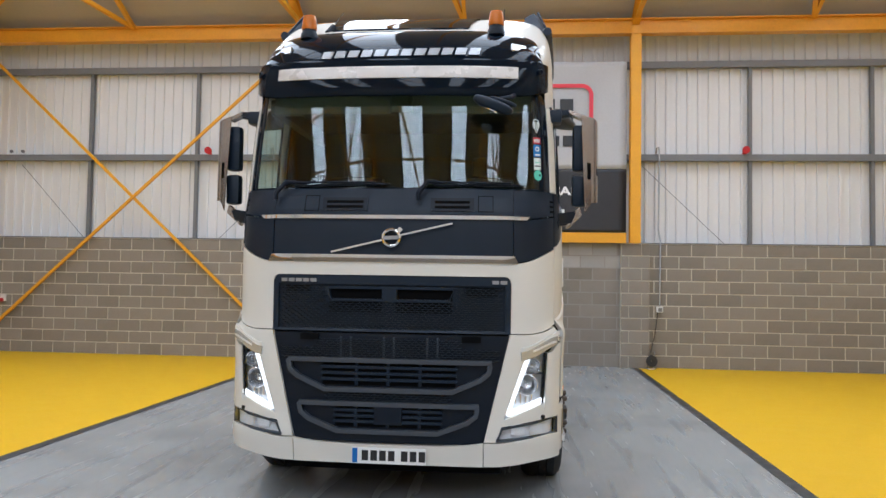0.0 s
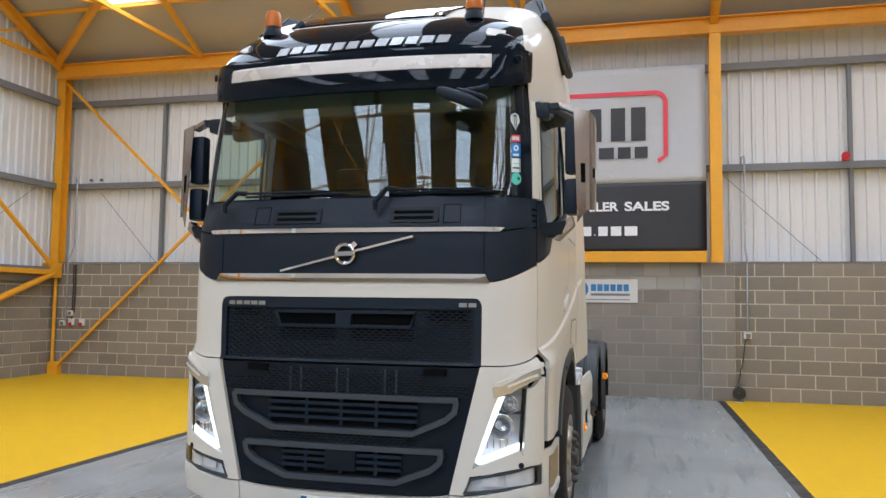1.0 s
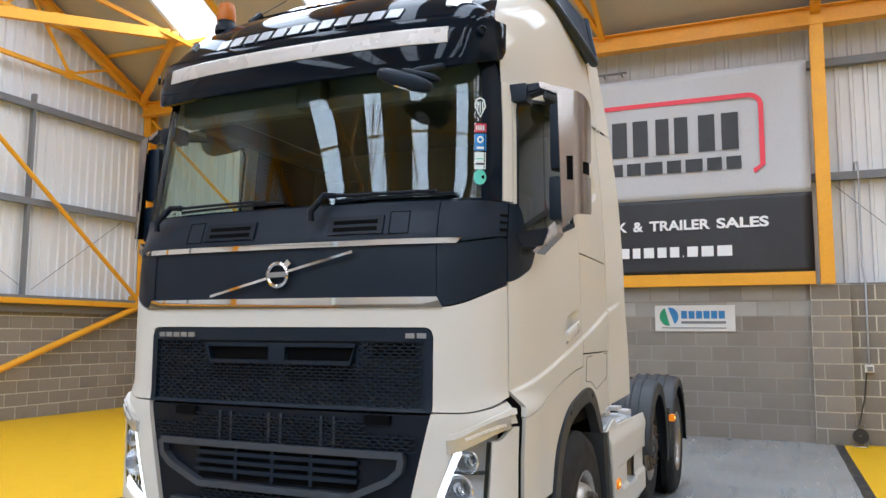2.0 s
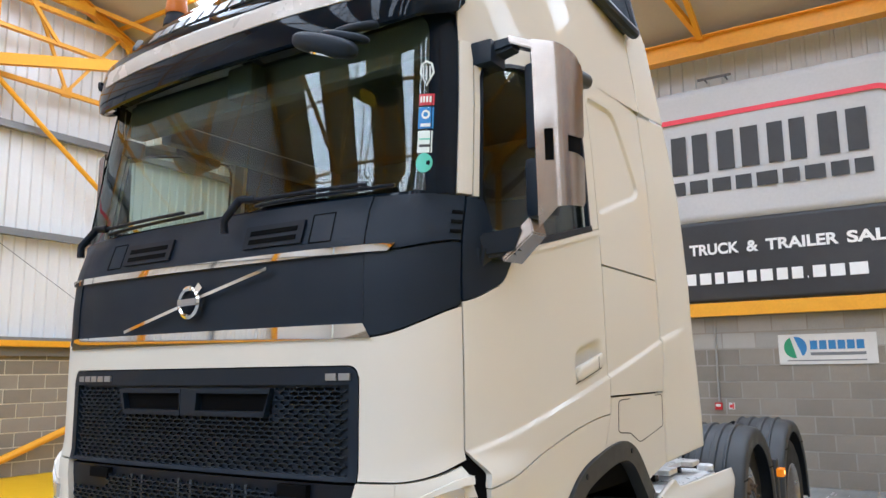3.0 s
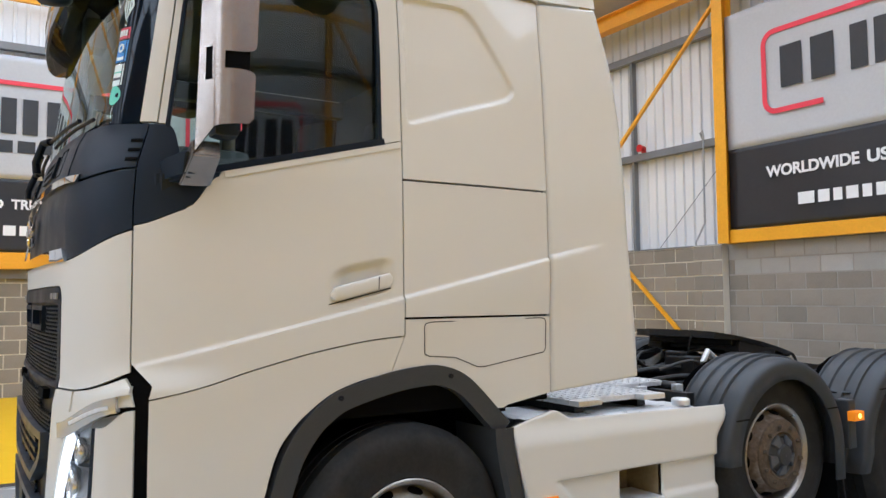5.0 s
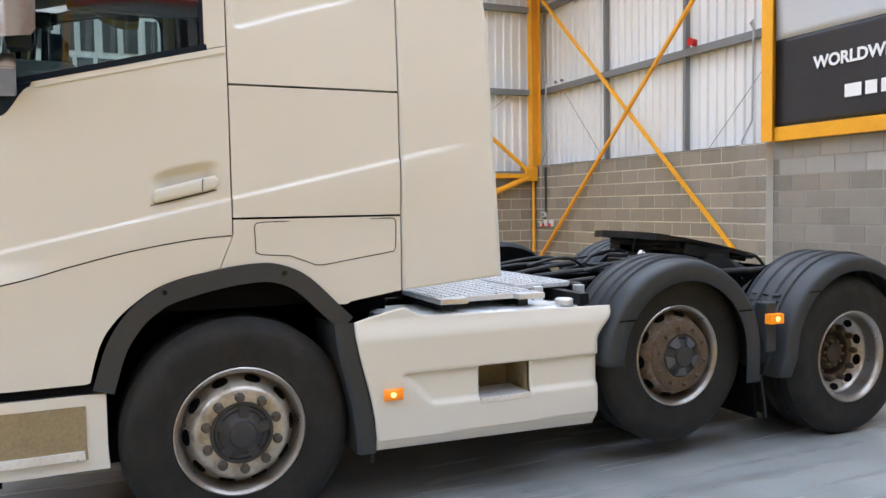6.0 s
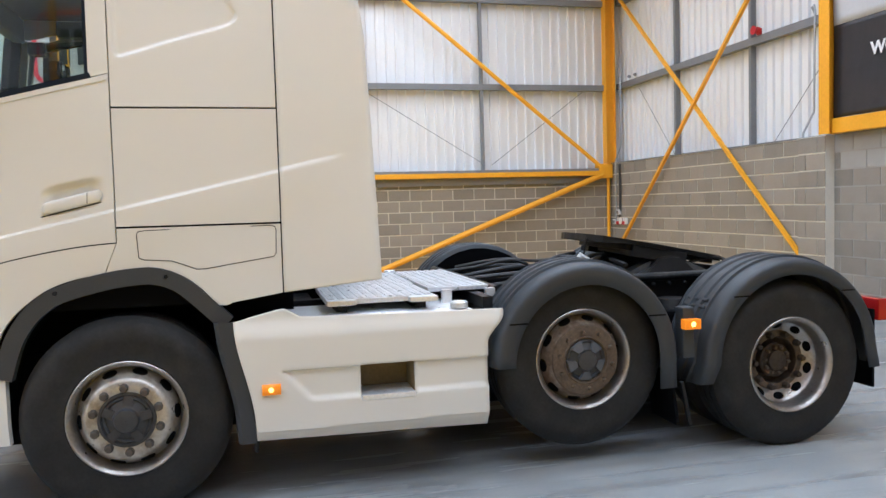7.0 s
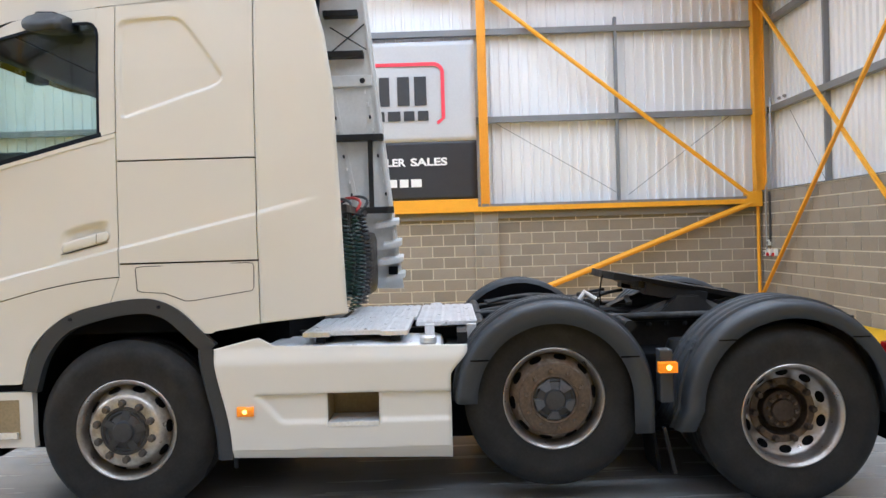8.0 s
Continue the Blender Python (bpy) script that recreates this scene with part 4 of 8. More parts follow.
patch("radar_cover", -sx(0.09), sx(0.1), 0.6, 0.72, GRILLE, lower_grille, "square sensor cover", out=0.02, nu=6, nv=3)

LOW_END = sy(0.255)
# head lamp outline on the skin: inner edge, outer edge as (s, z) lines


def hl_in(b):
    return lerp(sx(0.785), sx(0.93), b)


def hl_out(b):
    return lerp(sx(1.04), sx(1.055), b)


def hl_low(s):
    return lerp(0.65, 0.77, (s - sx(0.785)) / (sx(1.06) - sx(0.785)))


def hl_top(s):
    return lerp(1.068, 1.105, (s - sx(0.92)) / (sx(1.075) - sx(0.92)))


for side in (1, -1):
    # white corner round the lamp: inner strip, outer strip, lower strip and upper shelf
    patch("lamp_surround", lambda b: sx(taper(lerp(0.5, 1.215, b))) + 0.004, lambda b: lerp(sx(0.742), sx(0.955), min(1, b * 1.1)), 0.5, lambda s: 1.222, PAINT, side=side, nu=8, nv=14, out=0.004)
    patch("lamp_surround", lambda b: hl_out(b) + 0.004, LOW_END, 0.66, lambda s: 1.1 + 0.06 * ease((s - sx(1.07)) / 0.1), PAINT, side=side, nu=8, nv=14, out=0.004)
    patch("lamp_surround", lambda b: sx(0.745), LOW_END, lambda s: 0.6 + 0.065 * (s - sx(0.75)) / 0.4, lambda s: min(hl_low(s) - 0.004, 0.78) if s < sx(1.055) else 0.68, PAINT, side=side, nu=14, nv=5, out=0.004)
    patch("lamp_brow", sx(0.83), lambda b: LOW_END - 0.045 * b, lambda s: 1.075 + 0.1 * ease((s - sx(0.9)) / 0.3), lambda s: 1.222 + 0.075 * ease((s - sx(0.95)) / 0.35), PAINT, side=side, nu=16, nv=6, out=-0.004)
    ribbon("lamp_lip", [(side * lerp(sx(0.905), sy(0.235), k / 12), 1.122 + 0.11 * ease(k / 12)) for k in range(13)], 0.026, PAINT, label="white lip above the headlamp", out=0.012, deep=0.04)
    brow = ribbon("metal_brow", [(side * lerp(sx(0.9), sy(0.205), k / 12), 1.078 + 0.105 * ease(k / 12)) for k in range(13)], 0.056, BRONZE, label="silver trim above the headlamp", out=0.018, deep=0.05)
    ribbon("groove", [(side * lerp(sx(0.97), sy(0.185), k / 8), 1.1 + 0.075 * ease(0.25 + 0.7 * k / 8)) for k in range(9)], 0.014, ALU, brow, out=0.021, deep=0.004)
    lamp = patch("headlight", lambda b: hl_in(b) - 0.03, lambda b: hl_out(b) + 0.08, lambda s: hl_low(s) - 0.03, lambda s: hl_top(s) + 0.03, LAMP_SHELL, label="lit headlamp with white daytime strip", side=side, nu=14, nv=14, out=-0.075, fold=0)
    ribbon("light_strip", [(side * hl_in(b) + side * 0.02, lerp(0.675, 1.06, b)) for b in (1, 0.8, 0.6, 0.4, 0.2, 0.04)] + [(side * (lerp(sx(0.8), sx(1.04), t) + 0.01), 0.682 + 0.1 * t) for t in (0.05, 0.3, 0.55, 0.8, 1.0)], 0.032, DRL, lamp, "white glowing light strip", out=-0.002, deep=0.02)
    patch("lamp_rim", hl_in, lambda b: hl_in(b) + 0.012, hl_low, hl_top, CHROME, lamp, side=side, nu=2, nv=10, out=-0.005, fold=0.02)
    patch("lamp_rim", lambda b: hl_out(b) - 0.014, hl_out, hl_low, hl_top, GRILLE, lamp, side=side, nu=2, nv=10, out=0.0, fold=0.01)
    for xx, zz, r in ((1.0, 1.01, 0.05), (0.965, 0.885, 0.068)):
        px, py, pz = skin(side * sx(xx), zz, -0.05)
        bowl = part("reflector", lathe(bmesh.new(), [(-0.045, r * 1.08), (-0.05, r), (-0.03, r * 0.96), (0.0, r * 0.8), (0.02, r * 0.45), (0.024, 0.002)], "y", 28), SATIN, lamp, smooth=True)
        bowl.location = (px, py, pz)
        for nm, prof, mt in (("projector", [(-0.05, 0.002), (-0.046, r * 0.25), (-0.034, r * 0.42), (0.0, r * 0.44)], LENS), ("bulb_shade", [(-0.02, r * 0.3), (0.01, r * 0.34)], GREY_TRIM)):
            ob = part(nm, lathe(bmesh.new(), prof, "y", 24), mt, lamp, smooth=True)
            ob.location = (px, py, pz)
    patch("lamp_divider", lambda b: hl_in(0.6) + 0.03, lambda b: hl_out(0.6), 0.952, 0.966, GREY_TRIM, lamp, side=side, nu=6, nv=1, out=-0.02, fold=0.03)
    patch("lamp_bezel", lambda b: hl_out(b) - 0.008, lambda b: hl_out(b), lambda s: hl_low(s), lambda s: hl_top(s), GREY_TRIM, lamp, side=side, nu=3, nv=8, out=-0.03, fold=0)
    for k in range(4):
        patch("reflector_fin", hl_in(0.2) + 0.06 + 0.04 * k, hl_in(0.2) + 0.065 + 0.04 * k, 0.76, 0.82, CHROME, lamp, side=side, nu=1, nv=2, out=-0.03, fold=0.03)
    cover = patch("lamp_glass", hl_in, hl_out, hl_low, hl_top, LENS, lamp, "clear lamp cover", side=side, nu=14, nv=14, out=0.004, fold=0)
    cover.visible_shadow = False
    fog = patch("fog_lamp", lambda b: lerp(sx(0.745), sx(0.785), b), LOW_END + 0.02, lambda s: lerp(0.495, 0.535, (s - sx(0.745)) / 0.4), lambda s: lerp(0.6, 0.675, (s - sx(0.785)) / 0.38), LAMP_SHELL, label="clear fog and corner lamp", side=side, nu=12, nv=4, out=-0.03, fold=0)
    for a, b in ((0.06, 0.16), (0.2, 0.28)):
        patch("lamp_cell", sx(0.785) + a, sx(0.785) + b, 0.548, 0.62, LAMP_SHELL, fog, side=side, nu=4, nv=3, out=-0.015, fold=0.01)
    ribbon("lamp_frame", [(side * s, z) for s, z in ((sx(0.745), 0.508), (sx(0.785), 0.59), (lerp(sx(0.785), LOW_END, 0.5), 0.627), (LOW_END - 0.03, 0.66), (LOW_END - 0.03, 0.548), (lerp(sx(0.75), LOW_END, 0.5), 0.528), (sx(0.745), 0.508))], 0.014, GREY_TRIM, fog, out=0.006, deep=0.04)
    g = patch("lamp_glass", lambda b: lerp(sx(0.745), sx(0.785), b), LOW_END - 0.03, lambda s: lerp(0.505, 0.545, (s - sx(0.745)) / 0.4), lambda s: lerp(0.59, 0.665, (s - sx(0.785)) / 0.38), LENS, fog, side=side, nu=12, nv=4, out=0.002, fold=0)
    g.visible_shadow = False
    patch("bumper_corner", sx(0.66), LOW_END, lambda s: 0.332 + 0.05 * ease((s - sx(0.7)) / 0.5), lambda s: lerp(0.492, 0.545, ease((s - sx(0.72)) / 0.45)), PAINT, label="white bumper corner", side=side, nu=20, nv=8, out=0.012, fold=0.08)
    for xx, zz in ((1.035, 0.665),):
        q = skin(side * sx(xx), zz, 0.006)
        dot = part("sensor", lathe(bmesh.new(), [(0.004, 0.016), (-0.004, 0.016), (-0.006, 0.01), (-0.006, 0.001)], "y", 16), GRILLE, truck, smooth=True)
        dot.matrix_local = Matrix.Translation(q) @ Matrix.Rotation(radians(side * 35), 4, "Z")
    # near-black sheet painting the shade of the slot behind the bumper corner
    patch("corner_slot", LOW_END - 0.06, sy(0.33), 0.4, 1.335, DEEP_BLACK, side=side, nu=3, nv=6, out=-0.02, fold=0)
patch("bumper", -sx(0.655), sx(0.655), 0.33, lambda s: 0.462 + 0.03 * (abs(s) / sx(0.655)) ** 4, PAINT, label="white front bumper", out=0.012, fold=0.08, nu=40, nv=6)
# added near-black strip stands in for the shadow below the bumper
patch("underrun", -sx(0.8), sx(0.8), 0.245, 0.345, DEEP_BLACK, label="near-black strip painting the shade below the bumper", out=-0.16, fold=0.1, nu=16, nv=3)

# number plate with its characters as bars
plate = part("number_plate", boxed(-0.235, 0.27, -0.026, -0.014, 0.34, 0.448, bevel=0.003), PLATE, truck, "white number plate with dark character bars")
part("plate_band", boxed(-0.23, -0.195, -0.028, -0.02, 0.345, 0.443), PLATE_BLUE, plate)
for k in range(7):
    x = -0.165 + 0.06 * k + (0.028 if k > 3 else 0)
    part("character_bar", boxed(x, x + 0.044, -0.029, -0.02, 0.362, 0.43), INK, plate)

def hexa_bm(p, bevel=0.0):
    bm = bmesh.new()
    v = hexa(bm, p)
    if bevel:
        bmesh.ops.bevel(bm, geom=list({e for q in v for e in q.link_edges}), offset=bevel, segments=2, affect="EDGES")
    return bm


def lozenge(wide, deep, high, power):
    """A smooth rounded housing, fuller than an ellipsoid (power in hundredths below one)."""
    bm = bmesh.new()
    bmesh.ops.create_uvsphere(bm, u_segments=28, v_segments=18, radius=1.0)
    k = 1 - 20 * power
    for v in bm.verts:
        c = [math.copysign(abs(q) ** k, q) for q in v.co]
        v.co = Vector((c[0] * wide / 2, c[1] * deep / 2 * (1 - 0.2 * abs(c[0])), c[2] * high / 2))
    return bm


# ---- windscreen, pillars, visor ----
WS = sx(1.06)
windscreen = patch("windscreen", -WS, WS, 2.215, 2.97, GLASS, label="tinted windscreen reflecting the rooflights", out=-0.012, fold=0, nu=50, nv=16)
windscreen.visible_shadow = False
for side in (1, -1):
    patch("windscreen_pillar", WS, sy(0.2), 2.215, 2.97, GLOSS_BLACK, side=side, nu=6, nv=12, out=-0.006)
    patch("front_pillar", sy(0.2) + 0.003, sy(0.262) - GAP, 2.22, 2.84, PAINT, label="white pillar beside the windscreen", side=side, nu=6, nv=14)
    patch("windscreen_edge", sx(1.03), WS + 0.01, 2.215, 2.97, GLOSS_BLACK, side=side, nu=4, nv=12, out=-0.009, fold=0)
for side in (1, -1):
    patch("windscreen_edge", sx(0.93), sx(1.032), lambda s: 2.96 - 0.11 * (1 - math.sqrt(max(1 - ((s - sx(0.93)) / (sx(1.032) - sx(0.93))) ** 2, 0))), 2.97, GLOSS_BLACK, side=side, nu=14, nv=2, out=-0.009, fold=0)
patch("windscreen_edge", -WS, WS, 2.2, 2.225, GLOSS_BLACK, out=-0.009, fold=0.01, nu=40, nv=2)


def visor_point(s, prof):
    o, z = prof
    x, y = at_arc(s)
    p = skin(s, 2.95)
    fore = 1 - ease((y - 0.02) / 0.34)
    lift = 0.13 * (1 - fore) * (1 - ease((z - 2.9) / 0.18))
    return (p[0] * (1.0 + 0.012 * ease(y / 0.2)), p[1] - o * lerp(0.12, 1.0, fore), z + lift)


def along_visor(name, prof, s1, mat, label="", s0=None, parent=truck):
    n = 48
    s0 = -s1 if s0 is None else s0
    v, f = [], []
    for k in range(n + 1):
        s = lerp(s0, s1, k / n)
        for q in prof:
            v.append(visor_point(s, q))
    m = len(prof)
    for k in range(n):
        for j in range(m - 1):
            f.append((k * m + j, k * m + j + 1, k * m + m + j + 1, k * m + m + j))
    f.append(tuple(range(m))[::-1])
    f.append(tuple(n * m + j for j in range(m)))
    return part(name, (v, f), mat, parent, label, True)


VIS = sy(0.212)
visor = along_visor("sun_visor", [(-0.02, 2.93), (0.06, 2.886), (0.1, 2.868), (0.112, 2.874), (0.118, 2.91), (0.116, 2.97), (0.104, 3.05), (0.088, 3.11), (0.07, 3.14), (-0.04, 3.15)], VIS, GLOSS_BLACK, "gloss black sun visor")
for side in (1, -1):
    q = Vector(visor_point(side * sx(1.045), (0.11, 3.055)))
    lam = part("marker_lamp", lathe(bmesh.new(), [(0.0, 0.024), (-0.012, 0.024), (-0.014, 0.018), (-0.006, 0.015), (-0.006, 0.002)], "y", 20), GRILLE, visor, "small round marker lamp", True)
    lam.matrix_local = Matrix.Translation(q + Vector((side * 0.004, -0.002, 0))) @ Matrix.Rotation(radians(side * 50), 4, "Z")
along_visor("visor_band", [(0.09, 2.99), (0.118, 2.993), (0.1185, 3.0), (0.1095, 3.06), (0.104, 3.076), (0.1, 3.08), (0.06, 3.08)], sx(0.9), VISOR_BAND, "white satin band on the visor", parent=visor)

# ---- upper cab and roof ----
CREST = [(0.095, 3.08), (0.12, 3.15), (0.2, 3.275), (0.32, 3.385), (0.45, 3.455), (0.65, 3.57), (0.9, 3.68), (1.2, 3.77), (1.5, 3.85), (2.0, 3.98), (2.5, 4.06)]
ROOF_W = [(0.09, 0.995), (0.12, 1.02), (0.17, 1.038), (0.25, 1.058), (0.45, 1.092), (0.8, 1.128), (1.2, 1.15), (2.0, 1.158), (2.5, 1.188)]


def smooth_read(x, table):
    k = 0
    while k < len(table) - 2 and x > table[k + 1][0]:
        k += 1
    p = [table[max(k - 1, 0)], table[k], table[k + 1], table[min(k + 2, len(table) - 1)]]
    h = p[2][0] - p[1][0]
    t = min(max((x - p[1][0]) / h, 0), 1)
    m1 = (p[2][1] - p[0][1]) / max(1e-6, p[2][0] - p[0][0]) * h
    m2 = (p[3][1] - p[1][1]) / max(1e-6, p[3][0] - p[1][0]) * h
    return (2 * t**3 - 3 * t**2 + 1) * p[1][1] + (t**3 - 2 * t**2 + t) * m1 + (-2 * t**3 + 3 * t**2) * p[2][1] + (t**3 - t**2) * m2


SEAM_Z = [(0.3, 2.94), (0.35, 2.94), (0.358, 2.842), (0.45, 2.85), (0.66, 2.918), (0.99, 2.952), (1.33, 2.983), (1.7, 3.006), (2.1, 3.028), (2.5, 3.05)]


def seam_z(y):
    return interp(y, SEAM_Z)



def roof_point(y, q):
    """q from 0 (middle) to 1 (foot of the side)."""
    w = smooth_read(y, ROOF_W)
    bow = 0.15 * (w / 1.055) ** 2.6 * (1 - ease((y - 0.1) / 1.3))
    base = seam_z(y + bow)
    h = smooth_read(y, CREST) - base
    th = q * math.pi / 2
    n = 2 / lerp(6.5, 9.5, ease((y - 0.5) / 0.9))
    x = w * abs(math.sin(th)) ** n
    z = base + h * abs(math.cos(th)) ** n
    # side walls lean in with height
    x *= 1 - lerp(0.07, 0.13, ease((y - 1.1) / 1.2)) * ((z - 2.94) / 0.88) ** 2
    bow = 0.15 * (x / 1.055) ** 2.6 * (1 - ease((y - 0.1) / 1.3))
    return (x, y + bow, z)


def roof_patch(name, y0, y1, mat, label="", q0=-1.0, q1=1.0, ny=26, nq=48, out=0.0, fold=0.03, parent=truck):
    v, f = [], []
    for j in range(ny + 1):
        for i in range(nq + 1):
            q = lerp(q0, q1, i / nq)
            y = lerp(call(y0, q), call(y1, q), j / ny)
            p = Vector(roof_point(y, abs(q)))
            if out:
                e = Vector(roof_point(y, min(abs(q) + 0.01, 1.0))) - Vector(roof_point(y, max(abs(q) - 0.01, 0)))
                g = Vector(roof_point(y + 0.01, abs(q))) - p
                nrm = e.cross(g).normalized()
                p += (nrm if nrm.z > -0.2 and nrm.x > -0.2 else -nrm) * out
            v.append((math.copysign(p.x, q), p.y, p.z))
    n = nq + 1
    f = [(j * n + i, j * n + i + 1, (j + 1) * n + i + 1, (j + 1) * n + i) for j in range(ny) for i in range(nq)]
    if fold:
        base = len(v)
        for i in range(n):
            for j in (0, ny):
                x, y, z = v[j * n + i]
                v.append((x * 0.98, y, z - fold))
        for i in range(nq):
            for j, o in ((0, 0), (ny, 1)):
                f.append((j * n + i, j * n + i + 1, base + 2 * (i + 1) + o, base + 2 * i + o))
    return part(name, (v, f), mat, parent, label, True)


def black_edge(q):
    return 0.42 - 0.205 * ease((abs(q) - 0.5) / 0.28)


roof_patch("roof_front", 0.097, black_edge, GLOSS_BLACK, "gloss black roof front", nq=64)
roof_patch("roof", lambda q: black_edge(q) + 0.006, 2.125, PAINT, "white high roof", nq=64, ny=40)
roof_patch("roof_fairing", 2.137, lambda q: 2.42 + 0.07 * abs(q), PAINT, "white roof rear fairing", nq=64, ny=10)
for side in (1, -1):
    part("seam_backing", boxed(min(side * 1.085, side * 1.1), max(side * 1.085, side * 1.125), 1.3, 2.44, 2.9, 3.09), PAINT, truck)
    # near-black block fills the roof seam with painted shade
    part("seam_backing", boxed(min(side * 1.0, side * 1.085), max(side * 1.0, side * 1.085), 2.1, 2.16, 2.9, 3.55), DEEP_BLACK, truck)
roof_patch("roof_hatch", 0.47, 0.86, GLOSS_BLACK, "gloss black roof panel", q0=-0.08, q1=0.05, ny=10, nq=14, out=0.012, fold=0.02)
for side in (1, -1):
    face = [(1.085, 0.99, 3.61), (1.145, 2.15, 3.53), (1.075, 2.19, 3.86), (1.0, 1.25, 3.87)]
    low = [Vector((side * x, y, z)) for x, y, z in face]
    slab_bm = hexa_bm([tuple(q) for q in low] + [tuple(q - Vector((side * 0.13, 0, 0.07))) for q in low], 0.028)
    defl = part("side_deflector", slab_bm, DARK, truck, "dark ribbed roof side deflector", True)
    outward = Vector((side * 0.004, 0, 0.003))
    rail_pts = smooth_line([tuple(low[0] + Vector((0, -0.02, -0.01))), tuple(low[0].lerp(low[1], 0.5) + Vector((side * 0.012, 0, -0.02))), tuple(low[1] + Vector((side * 0.006, -0.05, -0.01))), tuple(low[1].lerp(low[2], 0.06) + Vector((0, 0.012, 0))), tuple(low[1].lerp(low[2], 0.3)), tuple(low[2])], 5)
    part("rim", tube(bmesh.new(), rail_pts, 0.034, 10), DARK, defl, smooth=True)
    for k in range(34):
        t = lerp(0.03, 0.97, k / 33)
        a, b = low[0].lerp(low[1], t), low[3].lerp(low[2], t)
        part("rib", bar(bmesh.new(), a.lerp(b, 0.08) + outward, a.lerp(b, 0.94) + outward, 0.012, 0.012), DARK, defl)
# silver name as plain bars on the black roof front
for k in range(12):
    x = -0.55 + 0.096 * k
    z = 3.155 + 0.006 * k / 3
    y0, y1 = 0.085, 0.13
    bm = bmesh.new()

    def on_roof(x, z, o):
        y = 0.1
        while y < 0.4:
            h = smooth_read(y, CREST)
            if h - 0.004 >= z:
                break
            y += 0.002
        return (x, y + 0.15 * (abs(x) / 1.055) ** 2.6 - o, z)

    hexa(bm, [on_roof(x, z, 0.014), on_roof(x + 0.074, z, 0.014), on_roof(x + 0.074, z, -0.01), on_roof(x, z, -0.01), on_roof(x + 0.014, z + 0.058, 0.014), on_roof(x + 0.088, z + 0.058, 0.014), on_roof(x + 0.088, z + 0.058, -0.01), on_roof(x + 0.014, z + 0.058, -0.01)])
    part("name_bar", bm, SILVER, truck, "silver bar of the roof name")
for x in (-0.86, 0.86):
    m = on_roof(x, 3.255, 0.0)
    si = math.copysign(1, x)

    def lamp_corner(u, d, z):
        return (x + si * 0.058 * u, m[1] + 0.04 * u + 0.55 * (z - 3.225) + d, z)

    part("roof_lamp", hexa_bm([lamp_corner(u, d, z) for z in (3.225, 3.29) for u, d in ((-1, -0.012), (1, -0.012), (1, 0.06), (-1, 0.06))], 0.008), BRONZE, truck, "clear lamp set in the roof front", True)

# ---- cab sides ----
ARCH = [(0.712, 0.75), (0.763, 0.937), (0.823, 1.035), (0.905, 1.112), (1.0, 1.175), (1.13, 1.219), (1.28, 1.241), (1.44, 1.259), (1.53, 1.252), (1.62, 1.218), (1.7, 1.16), (1.8, 1.055), (1.86, 1.0)]
ARCH_TRIM = [(0.772, 0.742), (0.828, 0.92), (0.9, 1.035), (0.97, 1.1), (1.06, 1.15), (1.27, 1.203), (1.437, 1.221), (1.52, 1.212), (1.6, 1.18), (1.67, 1.125), (1.785, 1.01), (1.84, 0.955)]


def arch_z(y):
    return smooth_read(y, ARCH) if y > 0.72 else 0.75


def y_of(s):
    return at_arc(s)[1]


def sill(y):
    return 1.985 + 0.215 * (y - 0.3) / 0.9


DOOR_LOW = [(0.2, 1.182), (0.294, 1.198), (0.466, 1.232), (0.676, 1.288), (0.904, 1.341), (1.152, 1.381), (1.333, 1.395), (1.5, 1.4)]


def door_low(y):
    return smooth_read(y, DOOR_LOW)


TRAP = smooth_line([(1.346, 2.4), (1.346, 2.82), (1.352, 2.872), (1.385, 2.895), (1.5, 2.902), (1.64, 2.905), (1.7, 2.893), (1.745, 2.855), (1.8, 2.785), (1.93, 2.592), (1.955, 2.54), (1.94, 2.505), (1.88, 2.47), (1.643, 2.396), (1.42, 2.322), (1.375, 2.31), (1.352, 2.33), (1.346, 2.4)], 3)


def inset(y, z):
    """How far a point lies inside the pressed outline (0 outside)."""
    inside, near = False, 9.0
    for (ya, za), (yb, zb) in zip(TRAP, TRAP[1:]):
        if (za > z) != (zb > z) and y < ya + (z - za) / (zb - za) * (yb - ya):
            inside = not inside
        w = max(1e-9, (yb - ya) ** 2 + (zb - za) ** 2)
        t = min(max(((y - ya) * (yb - ya) + (z - za) * (zb - za)) / w, 0), 1)
        near = min(near, math.hypot(y - ya - t * (yb - ya), z - za - t * (zb - za)))
    return near if inside else 0.0


def window_top(y):
    return interp(y, [(0.26, 2.72), (0.36, 2.765), (0.5, 2.805), (0.75, 2.85), (1.0, 2.878), (1.22, 2.885)])


def dish(y, z):
    """Depth of the shallow handle dish pressed into the door."""
    u, v = (y - 1.132) / 0.158, (z - 1.628 - 0.22 * (y - 1.132)) / 0.08
    r = (u**4 + v**4) ** 0.25
    return -0.03 * ease((1 - r) / 0.5)


